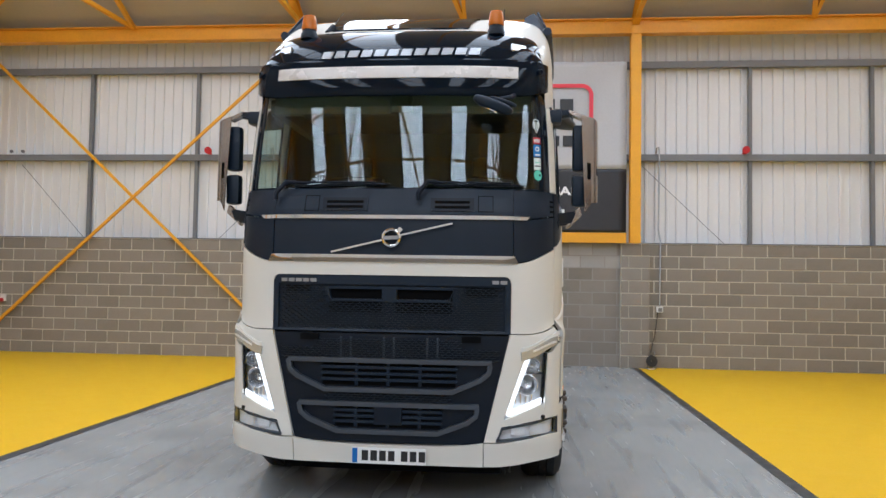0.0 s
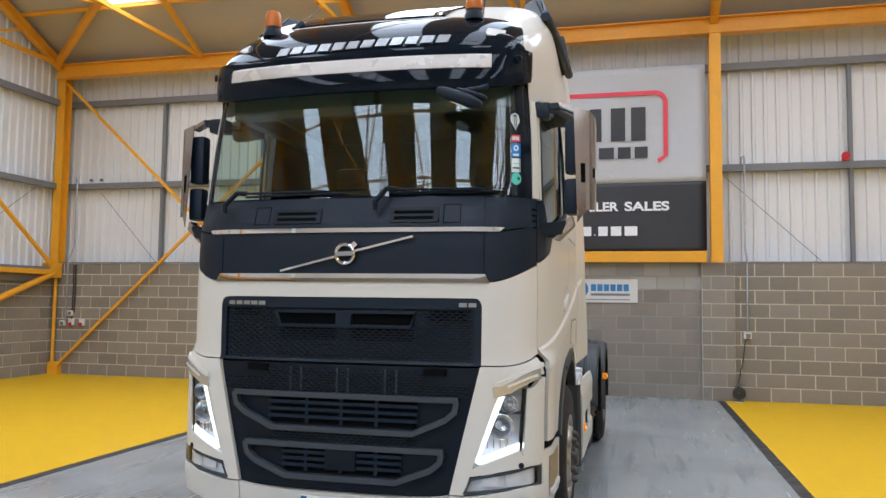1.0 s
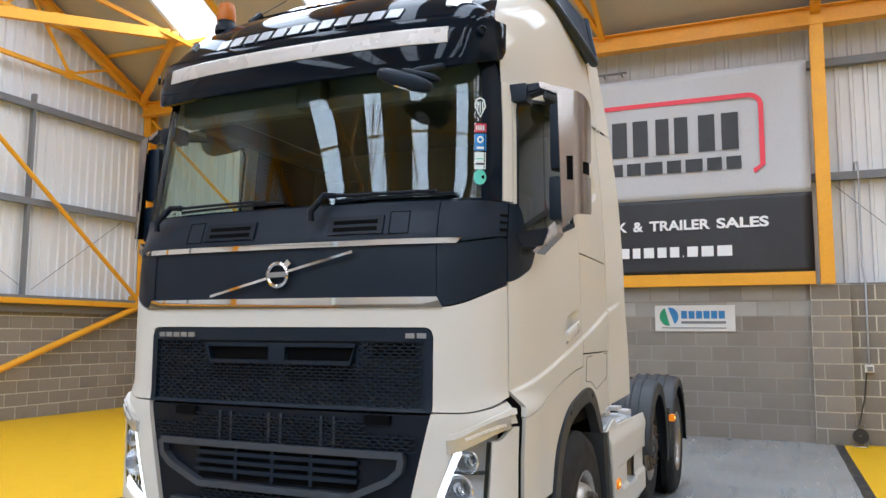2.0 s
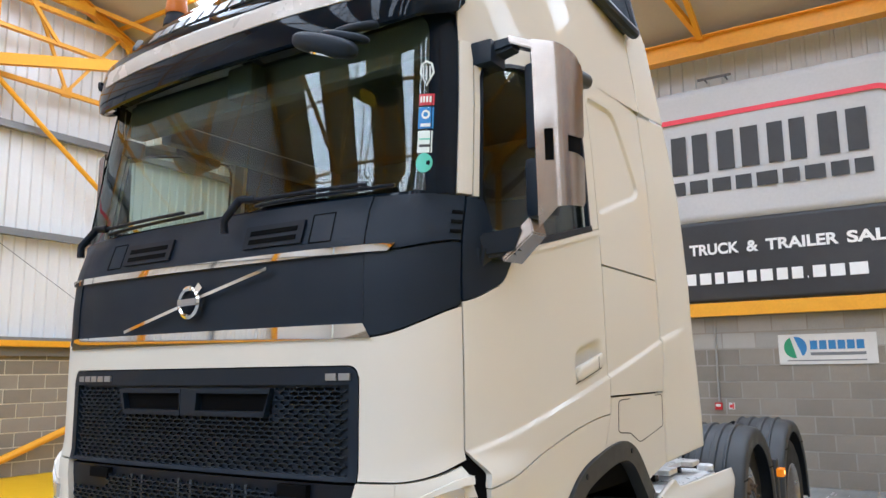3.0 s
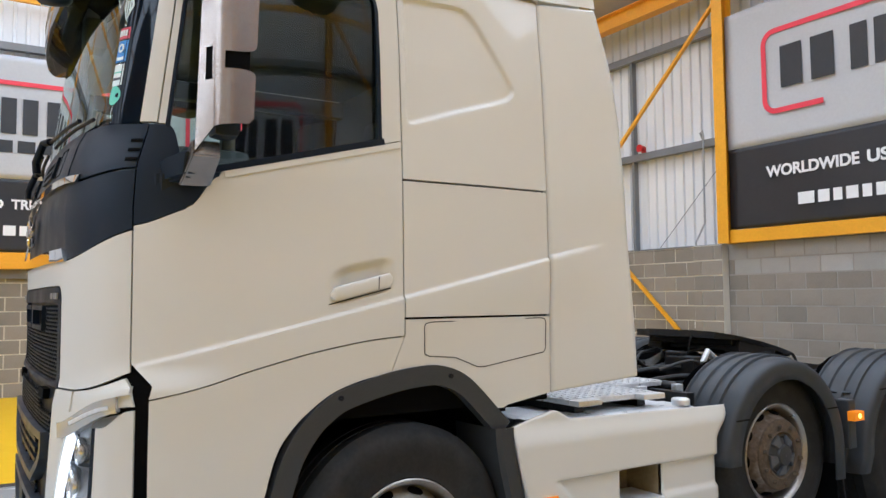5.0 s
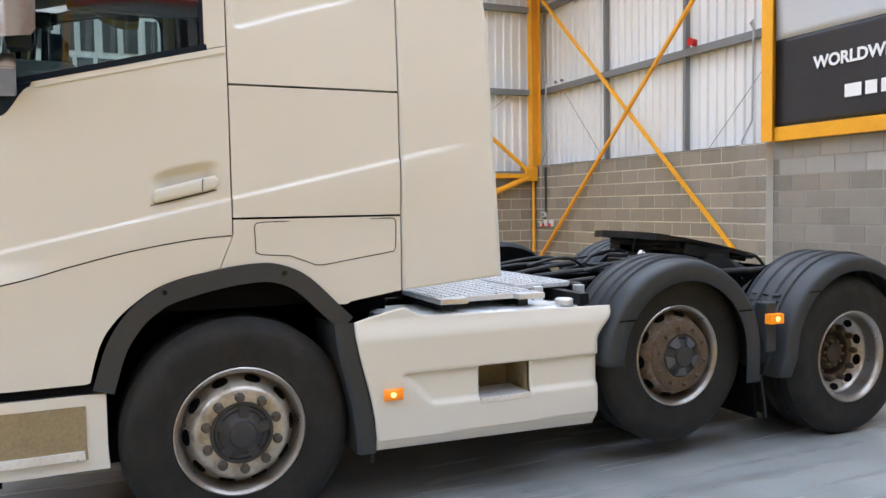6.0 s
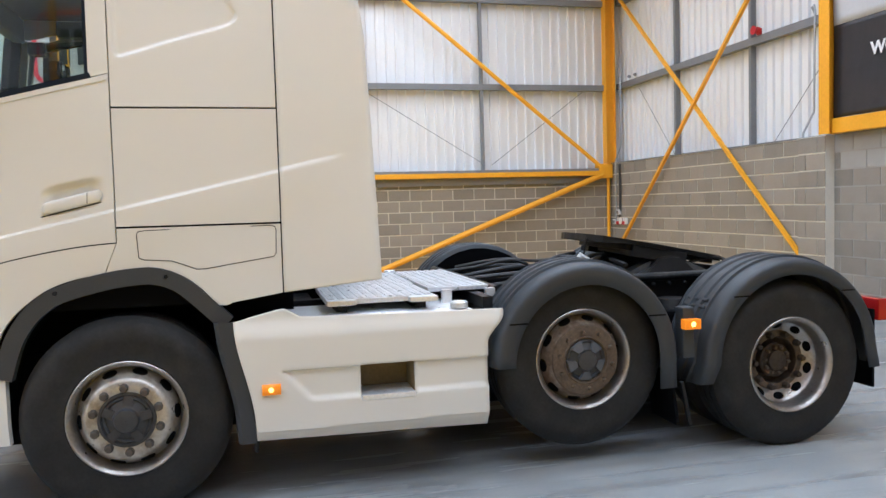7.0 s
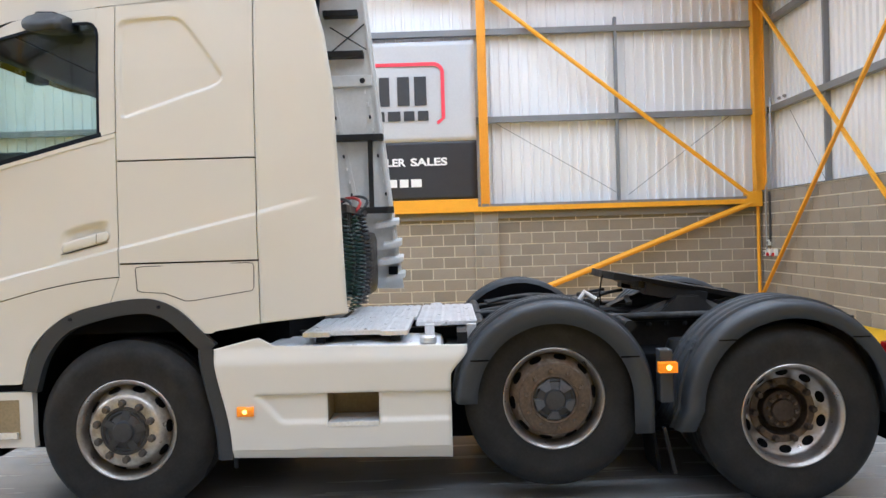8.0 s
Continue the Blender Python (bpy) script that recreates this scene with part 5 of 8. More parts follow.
for side in (1, -1):
    door = patch("door", lambda b: lerp(sy(0.3), SEAM + GAP, min(1, max(0, (lerp(1.19, 1.825, b) - 1.235) / 0.09))), DOOR_END - GAP, lambda s: door_low(y_of(s)), lambda s: min(sill(y_of(s)), lerp(1.825, 1.9, ease((y_of(s) - 0.22) / 0.25)) if y_of(s) < 0.42 else (lerp(1.9, 2.02, ease((y_of(s) - 0.42) / 0.11)))) if y_of(s) < 0.53 else sill(y_of(s)), PAINT, label="white cab door", side=side, nu=120, nv=130, warp=lambda s, z: dish(y_of(s), z))
    patch("door_corner", SEAM + GAP, sy(0.53), lambda s: (lerp(1.83, 1.905, ease((y_of(s) - 0.22) / 0.25)) if y_of(s) < 0.42 else lerp(1.905, 2.02, ease((y_of(s) - 0.42) / 0.11))), lambda s: max(sill(y_of(s)), 2.21 - 0.22 * ease((y_of(s) - 0.3) / 0.14)), DARK, door, "dark door corner below the mirror", side=side, nu=16, nv=10, out=0.0)
    # window frame
    WF0, WF1, WR0, WR1 = sy(0.262) + GAP, sy(0.3), sy(1.22), DOOR_END - GAP
    patch("window_pillar", WF0, WF1, 2.215, 2.838, PAINT, door, side=side, nu=5, nv=14)
    patch("window_pillar", WR0, WR1, lambda s: sill(y_of(s)) + 0.004, lambda s: seam_z(y_of(s)) - 0.007, PAINT, door, side=side, nu=5, nv=14)
    patch("window_header", WF1 + 0.001, WR0 - 0.001, lambda s: window_top(y_of(s)), lambda s: seam_z(max(y_of(s) + 0.02, 0.42)) - 0.007, PAINT, door, side=side, nu=20, nv=4)
    sa, sb = WF1 - 0.012, WR0 + 0.012
    quad = [Vector(skin(side * s, z, -0.028 if z < 2.6 else -0.006)) for s, z in ((sa, sill(y_of(sa)) + 0.005), (sb, sill(y_of(sb)) + 0.005), (sb, 2.91), (sa, 2.83))]
    v = []
    for j in range(13):
        for i in range(21):
            a, b = i / 20, j / 12
            q = quad[0].lerp(quad[1], a).lerp(quad[3].lerp(quad[2], a), b)
            v.append((q.x + side * 0.018 * 4 * a * (1 - a), q.y, q.z))
    pane = part("side_window", (v, [(j * 21 + i, j * 21 + i + 1, j * 21 + i + 22, j * 21 + i + 21) for j in range(12) for i in range(20)]), GLASS_SIDE, door, "tinted door window", True)
    pane.visible_shadow = False
    ribbon("window_seal", [(side * lerp(sy(0.36), WR0 + 0.02, k / 20), sill(y_of(lerp(sy(0.36), WR0 + 0.02, k / 20))) + 0.012) for k in range(21)], 0.026, GRILLE, door, "black window seal", out=0.004, deep=0.02)
    seal = [(WR0 + 0.002, lerp(2.22, 2.8, k / 8)) for k in range(9)] + [(WR0 - 0.006, 2.84), (WR0 - 0.025, 2.868), (WR0 - 0.06, 2.88)]
    seal += [(sy(y), window_top(y) - 0.004) for y in (1.05, 0.9, 0.75, 0.6, 0.5, 0.42, 0.36)] + [(WF1 + 0.012, 2.74), (WF1 - 0.002, 2.7)] + [(WF1 - 0.002, lerp(2.64, 2.2, k / 6)) for k in range(7)]
    ribbon("window_seal", [(side * s, z) for s, z in seal], 0.016, GRILLE, door, out=0.002, deep=0.02)
    part("window_corner", hexa_bm([skin(side * s, z, o) for o in (-0.016, 0.0) for s, z in ((WR0 - 0.045, 2.888), (WR0 - 0.02, 2.872), (WR0 + 0.002, 2.84), (WR0 + 0.004, 2.888))]), PAINT, door)
    # pressed ridge below the window
    ribbon("sill_ridge", [(side * lerp(sy(0.55), DOOR_END - 0.008, k / 20), sill(y_of(lerp(sy(0.55), DOOR_END - 0.008, k / 20))) - 0.016) for k in range(21)], 0.024, PAINT, door, out=0.005, deep=0.008)
    # handle in its shallow dish
    v, f = [], []
    for k in range(19):
        t = k / 18
        tip = math.sqrt(max(1 - (1 - min(t / 0.09, 1)) ** 2, 0.04)) * math.sqrt(max(1 - (1 - min((1 - t) / 0.05, 1)) ** 2, 0.09))
        for j in range(14):
            q = 2 * math.pi * j / 14
            c, d = (math.copysign(abs(w) ** 0.55, w) for w in (math.cos(q), math.sin(q)))
            v.append(skin(side * sy(lerp(0.988, 1.27, t)), lerp(1.566, 1.634, t) + 0.03 * tip * c, 0.002 + 0.017 * tip * d * (1 - 0.4 * t)))
    for k in range(18):
        f += [(k * 14 + j, k * 14 + (j + 1) % 14, k * 14 + 14 + (j + 1) % 14, k * 14 + 14 + j) for j in range(14)]
    f += [tuple(range(14))[::-1], tuple(18 * 14 + j for j in range(14))]
    bm = bmesh.new()
    for p in v:
        bm.verts.new(p)
    bm.verts.ensure_lookup_table()
    for p in f:
        bm.faces.new([bm.verts[j] for j in p])
    part("door_handle", bm, PAINT, door, "white door handle", True)
    ribbon("handle_gap", [(side * sy(lerp(0.983, 1.262, k / 12)), 1.53 + 0.066 * k / 12) for k in range(13)], 0.005, HUBGREY, door, out=0.0005, deep=0.003)
    ribbon("handle_joint", [(side * sy(1.2), 1.592), (side * sy(1.203), 1.644)], 0.004, HUBGREY, door, out=0.0145, deep=0.003)
    # rain deflector block at the window's upper rear
    bm = bmesh.new()
    rings = []
    for y, xt, xo, zt, zm, zb in ((0.785, 1.17, 1.19, 2.915, 2.885, 2.86), (0.83, 1.2, 1.238, 2.925, 2.868, 2.832), (0.9, 1.225, 1.285, 2.93, 2.852, 2.812), (0.98, 1.24, 1.318, 2.926, 2.842, 2.806), (1.04, 1.24, 1.328, 2.918, 2.84, 2.808), (1.075, 1.22, 1.305, 2.905, 2.842, 2.815)):
        rings.append([bm.verts.new((side * x, y, z)) for x, z in ((1.1, zt + 0.008), (xt, zt), (xo - 0.012, zm + 0.022), (xo, zm), (xo - 0.012, zb), (1.1, zb + 0.02))])
    for p, q in zip(rings, rings[1:]):
        for k in range(6):
            bm.faces.new((p[k], p[(k + 1) % 6], q[(k + 1) % 6], q[k]))
    bm.faces.new(rings[0])
    bm.faces.new(rings[-1][::-1])
    bmesh.ops.recalc_face_normals(bm, faces=bm.faces)
    rims = [e for e in bm.edges if len(e.link_faces) == 2 and e.calc_face_angle() > 0.5]
    bmesh.ops.bevel(bm, geom=rims, offset=0.01, segments=3, profile=0.5, affect="EDGES")
    fin = part("window_fin", bm, FENDER, door, "dark grey hood above the door window", True)
    part("fin_cap", hexa_bm([(side * x, y, z) for x, y, z in ((1.13, 0.88, 2.93), (1.23, 0.88, 2.918), (1.23, 0.99, 2.916), (1.13, 0.99, 2.93), (1.13, 0.88, 2.952), (1.205, 0.88, 2.946), (1.205, 0.99, 2.942), (1.13, 0.99, 2.952))], 0.006), GRILLE, fin, smooth=True)
    # rear side panels
    rear = patch("sleeper_panel", DOOR_END + GAP, REAR_END - GAP, 2.068, lambda s: seam_z(y_of(s)) - 0.007, PAINT, label="white sleeper side panel with a pressed outline", side=side, nu=96, nv=104, warp=lambda s, z: -0.016 * ease(inset(y_of(s), z) / 0.02))
    patch("side_locker", DOOR_END + GAP, REAR_END - GAP, 1.472, 2.058, PAINT, label="white side locker door", side=side, nu=40, nv=120)
    low = patch("lower_side_panel", lambda b: lerp(sy(1.262), DOOR_END, min(1, b / 0.7)) + GAP, REAR_END - GAP, lambda s: max(arch_z(y_of(s)), 1.05) if y_of(s) < 1.86 else lerp(1.06, 1.1, (y_of(s) - 1.86) / 0.27), 1.462, PAINT, side=side, nu=40, nv=16)
    ribbon("hatch_outline", [(side * sy(y), z) for y, z in ((1.425, 1.312), (1.42, 1.43), (1.428, 1.444), (1.46, 1.449), (2.075, 1.455), (2.097, 1.449), (2.104, 1.43), (2.1, 1.31), (2.088, 1.292), (1.745, 1.243), (1.7, 1.243), (1.65, 1.264), (1.58, 1.291), (1.45, 1.301), (1.425, 1.312))], 0.0045, HUBGREY, low, out=0.0015, deep=0.004)
    # the wing below the door
    patch("wing_panel", sy(0.3015), lambda b: lerp(sy(1.264), DOOR_END, b) - GAP, lambda s: max(arch_z(y_of(s)), 0.78), lambda s: door_low(y_of(s)) - 0.006, PAINT, label="white wing panel over the wheel", side=side, nu=50, nv=16)
    ribbon("arch_trim", [(side * sy(y), z) for y, z in smooth_line(ARCH_TRIM, 4)], 0.086, FENDER, label="dark grey wheel arch trim", out=0.014, deep=0.06)
    for yb in (1.03, 1.55):
        q = skin(side * sy(yb), arch_z(yb) - 0.034)
        part("arch_bolt", lathe(bmesh.new(), [(side * (abs(q[0]) + 0.01), 0.013), (side * (abs(q[0]) + 0.019), 0.011), (side * (abs(q[0]) + 0.019), 0.001)], "x", 12, at=(0, q[1], q[2])), GRILLE, truck)
    # near-black strip paints the shade between wing and step box
    patch("wing_gap", sy(0.3), sy(0.78), 0.74, 0.79, DEEP_BLACK, side=side, nu=8, nv=1, out=-0.01, fold=0)
    step = patch("entry_step", sy(0.245), sy(0.78), 0.41, 0.735, PAINT, label="white entry step box", side=side, nu=16, nv=8, out=0.0, fold=0.05)
    patch("step_well", sy(0.33), sy(0.7), 0.46, 0.69, STEP_TAN, step, side=side, nu=8, nv=4, out=0.004, fold=0.002)
    patch("step_tread", sy(0.34), sy(0.69), 0.465, 0.5, ALU, step, "metal step tread", side=side, nu=8, nv=2, out=0.02, fold=0.03)
    # rear fairing
    v, f = [], []
    nu, nv = 20, 190
    for j in range(nv + 1):
        z = lerp(1.115, 3.0, j / nv)
        yr = interp(z, [(1.115, 2.645), (1.68, 2.625), (2.41, 2.595), (2.7, 2.555), (2.93, 2.5), (3.05, 2.47)])
        for i in range(nu + 1):
            t = i / nu
            y = lerp(2.1355, yr, t)
            zz = lerp(lerp(1.1, 1.15, t), 3.034 - 0.02 * (1 - t), j / nv)
            x = 1.212 * interp(zz, WIDE) - 0.013 + t * (0.045 + 0.022 * ease((1.9 - zz) / 0.7))
            d = crease(y) - zz
            x += (0.013 * min(max(d / 0.013, 0), 1) - 0.011 * ease((d - 0.05) / 0.3)) * (1 - ease((t - 0.3) / 0.5))
            if t == 1 or i == nu:
                x -= 0.006
            v.append((side * x, y, zz))
    f = [(j * (nu + 1) + i, j * (nu + 1) + i + 1, (j + 1) * (nu + 1) + i + 1, (j + 1) * (nu + 1) + i) for j in range(nv) for i in range(nu)]
    fair = part("side_fairing", (v, f), PAINT, truck, "white air fairing behind the cab side", True)
    so = fair.modifiers.new("thick", "SOLIDIFY")
    so.thickness, so.offset = 0.03, 0

# ---- cab interior ----
part("cab_floor", boxed(-1.05, 1.05, 0.5, 2.1, 1.4, 1.45), TRIM_IN, truck)
part("cab_back", boxed(-1.14, 1.14, 2.06, 2.1, 1.1, 3.0), TRIM_IN, truck)
part("headlining", boxed(-1.0, 1.0, 0.4, 2.06, 2.98, 3.02, bevel=0.01), TRIM_IN, truck)
for side in (1, -1):
    part("side_lining", boxed(min(side * 0.985, side * 1.075), max(side * 0.985, side * 1.06), 0.62, 2.06, 2.86, 2.98, bevel=0.02), TRIM_IN, truck, smooth=True)
part("dashboard", boxed(-1.05, 1.05, 0.3, 0.72, 1.6, 2.16, bevel=0.05), TRIM_IN, truck, "dark dashboard")
part("instrument_hood", boxed(-0.82, -0.3, 0.6, 0.86, 1.95, 2.22, bevel=0.05), TRIM_IN, truck)
wheel_bm = bmesh.new()
tube(wheel_bm, [(0.23 * math.cos(q), 0.23 * math.sin(q), 0) for q in (2 * math.pi * k / 32 for k in range(32))], 0.017, 8, True)
for q in (0.3, 2.84, 4.71):
    bar(wheel_bm, (0, 0, -0.02), (0.22 * math.cos(q), 0.22 * math.sin(q), 0), 0.03, 0.015)
sw = part("steering_wheel", wheel_bm, TRIM_IN, truck, "black steering wheel", True)
sw.matrix_local = pose(-0.58, 0.92, 2.2, 28, 0, 0)
for x in (-0.58, 0.58):
    bm = boxed(x - 0.26, x + 0.26, 1.15, 1.65, 1.5, 1.85, bevel=0.06)
    seat = part("seat", bm, SEAT, truck, "dark cloth cab seat", True)
    part("seat_back", boxed(x - 0.25, x + 0.25, 1.55, 1.72, 1.8, 2.5, bevel=0.06), SEAT, seat, smooth=True)
    part("headrest", boxed(x - 0.13, x + 0.13, 1.58, 1.7, 2.5, 2.68, bevel=0.04), SEAT, seat, smooth=True)
part("bunk", boxed(-1.05, 1.05, 1.72, 2.05, 1.7, 1.95, bevel=0.05), TRIM_PALE, truck, smooth=True)
part("sun_blind", boxed(-0.95, 0.95, 0.34, 0.42, 2.8, 2.97, bevel=0.015), TRIM_PALE, truck)
part("camera_box", boxed(-0.06, 0.1, 0.2, 0.3, 2.78, 2.93, bevel=0.02), TRIM_IN, truck, "dark camera unit behind the windscreen")

# stickers on the inside of the windscreen, one above another
SK = sx(1.022)
for z, w, h, mat, lab in ((2.578, 0.064, 0.046, STICK_RED, "red windscreen sticker"), (2.505, 0.064, 0.086, STICK_BLUE, "blue windscreen sticker with a pale ring"), (2.41, 0.06, 0.086, STICK_WHITE, "pale windscreen sticker")):
    card = patch("sticker", SK - w / 2, SK + w / 2, z - h / 2, z + h / 2, mat, truck, lab, out=-0.009, nu=6, nv=4, fold=0.002)
    if mat == STICK_RED:
        for k in range(4):
            ribbon("print_bar", [(SK - 0.022 + 0.013 * k, z - 0.012), (SK - 0.022 + 0.013 * k, z + 0.012)], 0.008, STICK_WHITE, card, out=-0.006, deep=0.002)
    if mat == STICK_BLUE:
        ribbon("print_ring", [(SK + 0.014 * math.cos(q), z + 0.012 + 0.014 * math.sin(q)) for q in (math.pi * k / 8 for k in range(17))], 0.008, STICK_WHITE, card, out=-0.006, deep=0.002)
        ribbon("print_bar", [(SK - 0.02, z - 0.03), (SK + 0.02, z - 0.03)], 0.012, STICK_WHITE, card, out=-0.006, deep=0.002)
    if mat == STICK_WHITE:
        ribbon("print_bar", [(SK - 0.022, z - 0.016), (SK + 0.022, z - 0.016)], 0.01, BAN_INK, card, out=-0.006, deep=0.002)
        ribbon("print_bar", [(SK - 0.022, z + 0.01), (SK + 0.022, z + 0.01)], 0.005, STICK_TEAL, card, out=-0.006, deep=0.002)
v, f = [skin(SK, 2.328, -0.008)], []
for k in range(28):
    q = 2 * math.pi * k / 28
    v.append(skin(SK + 0.034 * math.cos(q), 2.328 + 0.038 * math.sin(q), -0.008))
    f.append((0, 1 + k, 1 + (k + 1) % 28))
part("sticker", (v, f), STICK_TEAL, truck, "round teal windscreen sticker")
ribbon("sticker", [(SK - 0.028, 2.69), (SK - 0.02, 2.725), (SK, 2.735), (SK + 0.02, 2.725), (SK + 0.028, 2.69), (SK, 2.635), (SK - 0.028, 2.69)], 0.008, STICK_WHITE, label="white outline sticker", out=-0.006, deep=0.003)
for k in (-0.014, 0.0, 0.014):
    ribbon("sticker", [(SK + k, 2.655 + abs(k)), (SK + k, 2.715)], 0.006, STICK_WHITE, out=-0.006, deep=0.003)

# ---- wipers ----
for base, tip in ((-0.82, -0.02), (0.19, 0.92)):
    a = skin(sx(base), 2.13, 0.05)
    b = skin(sx(base + 0.06), 2.26, 0.06)
    c = skin(sx(base + 0.12), 2.258, 0.04)
    bm = bmesh.new()
    tube(bm, [a, skin(sx(base), 2.18, 0.07), b, c], 0.017, 10)
    wiper = part("wiper", bm, GRILLE, truck, "black wiper arm and blade", True)
    bm = bmesh.new()
    tube(bm, [c] + [skin(math.copysign(sx(abs(x)), x), 2.258, 0.032) for x in (lerp(base + 0.15, tip - 0.1, k / 6) for k in range(7))], 0.008, 8)
    part("wiper_arm", bm, GRILLE, wiper, smooth=True)
    bm = bmesh.new()
    tube(bm, [skin(math.copysign(sx(abs(x)), x), 2.238 + 0.008 * k / 8, 0.012) for k, x in enumerate(lerp(base + 0.1, tip, k / 10) for k in range(11))], 0.008, 6)
    part("wiper_blade", bm, GRILLE, wiper, smooth=True)

# ---- front mirror on the near side, side mirrors ----
fm = part("front_mirror", lozenge(0.29, 0.13, 0.08, 0.014), DARK, truck, "dark kerb-view mirror over the windscreen", True)
fm.matrix_local = pose(0.69, 0.01, 2.785, 12, 20, 8)
part("mirror_glass", lathe(bmesh.new(), [(-0.0405, 0.0), (-0.0405, 0.05), (-0.034, 0.052)], "z", 24), MIRROR, fm, smooth=True)
part("mirror_arm", tube(bmesh.new(), smooth_line([(0.69, 0.02, 2.805), (0.74, 0.03, 2.83), (0.8, 0.06, 2.845), (0.83, 0.14, 2.88)], 4), 0.018, 12), DARK, truck, smooth=True)
part("mirror_arm", lozenge(0.2, 0.09, 0.04, 0.014), DARK, truck, smooth=True).matrix_local = pose(0.755, 0.05, 2.815, 10, 16, 14)


def side_mirror(side):
    """Tall mirror under a folded stainless cover."""
    def P(x, y, z):
        return (side * x, y, z)
    def slab_of(x0, x1, y0, y1, z0, z1, bevel):
        return boxed(min(side * x0, side * x1), max(side * x0, side * x1), y0, y1, z0, z1, bevel=bevel)

    house = part("side_mirror", slab_of(1.262, 1.37, 0.485, 0.585, 2.4, 2.745, 0.03), DARK, truck, "dark side mirror under a stainless cover", True)
    part("lower_housing", slab_of(1.258, 1.365, 0.475, 0.575, 2.14, 2.37, 0.03), DARK, house, smooth=True)
    part("mirror_glass", slab_of(1.28, 1.355, 0.586, 0.59, 2.43, 2.715, 0.0), MIRROR, house)
    part("mirror_glass", slab_of(1.276, 1.35, 0.576, 0.58, 2.17, 2.35, 0.0), MIRROR, house)
    # folded sheet: u 0 to 1 runs over the flat front face, 1 to 2 round the rolled outer side
    side_plan = smooth_line([(1.398, 0.463), (1.412, 0.468), (1.425, 0.48), (1.438, 0.502), (1.447, 0.535), (1.451, 0.575), (1.4515, 0.6)], 4)

    def sheet(u, z, deep):
        w = (z - 2.085) / 0.727
        ax, ay = 1.346 - 0.026 * w, 0.412 + 0.034 * w
        if u <= 1:
            x, y = lerp(ax, side_plan[0][0], u), lerp(ay, side_plan[0][1], u)
            nx, ny = 0.35, -0.94
        else:
            q = (u - 1) * (len(side_plan) - 1)
            k = min(int(q), len(side_plan) - 2)
            x, y = (lerp(side_plan[k][c], side_plan[k + 1][c], q - k) for c in (0, 1))
            nx, ny = side_plan[k + 1][1] - side_plan[k][1], -(side_plan[k + 1][0] - side_plan[k][0])
        y += max(u - 1, 0) * 0.03 * (w - 0.45)
        d = math.hypot(nx, ny)
        return P(x - nx / d * deep, y - ny / d * deep, z)

    def sheet_low(u):
        return lerp(2.083, 2.163, u) if u < 1 else lerp(2.163, 2.175, u - 1)

    def sheet_high(u):
        return lerp(2.812, 2.788, u) if u < 1 else 2.788 - 0.06 * (u - 1) ** 1.6

    def reach(z):
        d = min(abs(z - 2.369) if z < 2.4 else 9, abs(z - 2.431) if z > 2.4 else 9, abs(z - 2.17), abs(z - 2.735))
        return 2 - 0.28 * (1 - math.sqrt(max(1 - (1 - min(d / 0.03, 1)) ** 2, 0)))

    cols = [0, 0.15, 0.3, 0.46, 0.64, 0.8, 0.9, 1.0] + [1 + k / 16 for k in range(1, 17)]
    rows = [("low", k / 6) for k in range(6)] + [2.3, 2.335, 2.345, 2.355, 2.363, 2.369, 2.4, 2.431, 2.437, 2.445, 2.455, 2.475] + [("high", k / 10) for k in range(1, 11)]
    n = len(cols)

    def sheet_mesh(deep, cut):
        v, f = [], []
        for r in rows:
            for u in cols:
                z = r
                if isinstance(r, tuple):
                    z = lerp(sheet_low(u), 2.3, r[1]) if r[0] == "low" else lerp(2.475, sheet_high(u), r[1])
                w = 1.6 + (u - 1.6) * ((reach(z) if cut else 1.85) - 1.6) / 0.4 if u > 1.6 else u
                v.append(sheet(w, z, deep))
        for j in range(len(rows) - 1):
            for k in range(n - 1):
                slot = 3 <= k < 6 and 7 <= j < 16
                notch = k >= 14 and 11 <= j < 13
                if not (cut and (slot or notch)):
                    f.append((j * n + k, j * n + k + 1, (j + 1) * n + k + 1, (j + 1) * n + k) if side > 0 else ((j + 1) * n + k, (j + 1) * n + k + 1, j * n + k + 1, j * n + k))
        return v, f

    cover = part("stainless_cover", sheet_mesh(0.0, True), STAINLESS, house, "brushed stainless mirror cover", True)
    so = cover.modifiers.new("thick", "SOLIDIFY")
    so.thickness, so.offset = 0.0025, -1.0
    cover.modifiers.new("crisp", "EDGE_SPLIT").split_angle = radians(35)
    # added near-black sheet: shade in the slots, no floor reflections inside
    part("cover_lining", sheet_mesh(0.005, False), DEEP_BLACK, house, smooth=True)
    part("lower_arm", hexa_bm([P(1.14, 0.34, 1.985), P(1.26, 0.4, 2.0), P(1.26, 0.5, 2.0), P(1.14, 0.48, 1.985), P(1.12, 0.32, 2.07), P(1.3, 0.4, 2.1), P(1.3, 0.5, 2.1), P(1.12, 0.46, 2.07)], 0.012), DARK, house, smooth=True)
    part("arm_sleeve", hexa_bm([P(1.21, 0.39, 1.97), P(1.23, 0.5, 1.97), P(1.33, 0.51, 2.07), P(1.325, 0.41, 2.07), P(1.195, 0.39, 2.03), P(1.21, 0.5, 2.03), P(1.315, 0.51, 2.13), P(1.31, 0.41, 2.13)], 0.005), STAINLESS, house, "stainless sleeve on the lower arm")
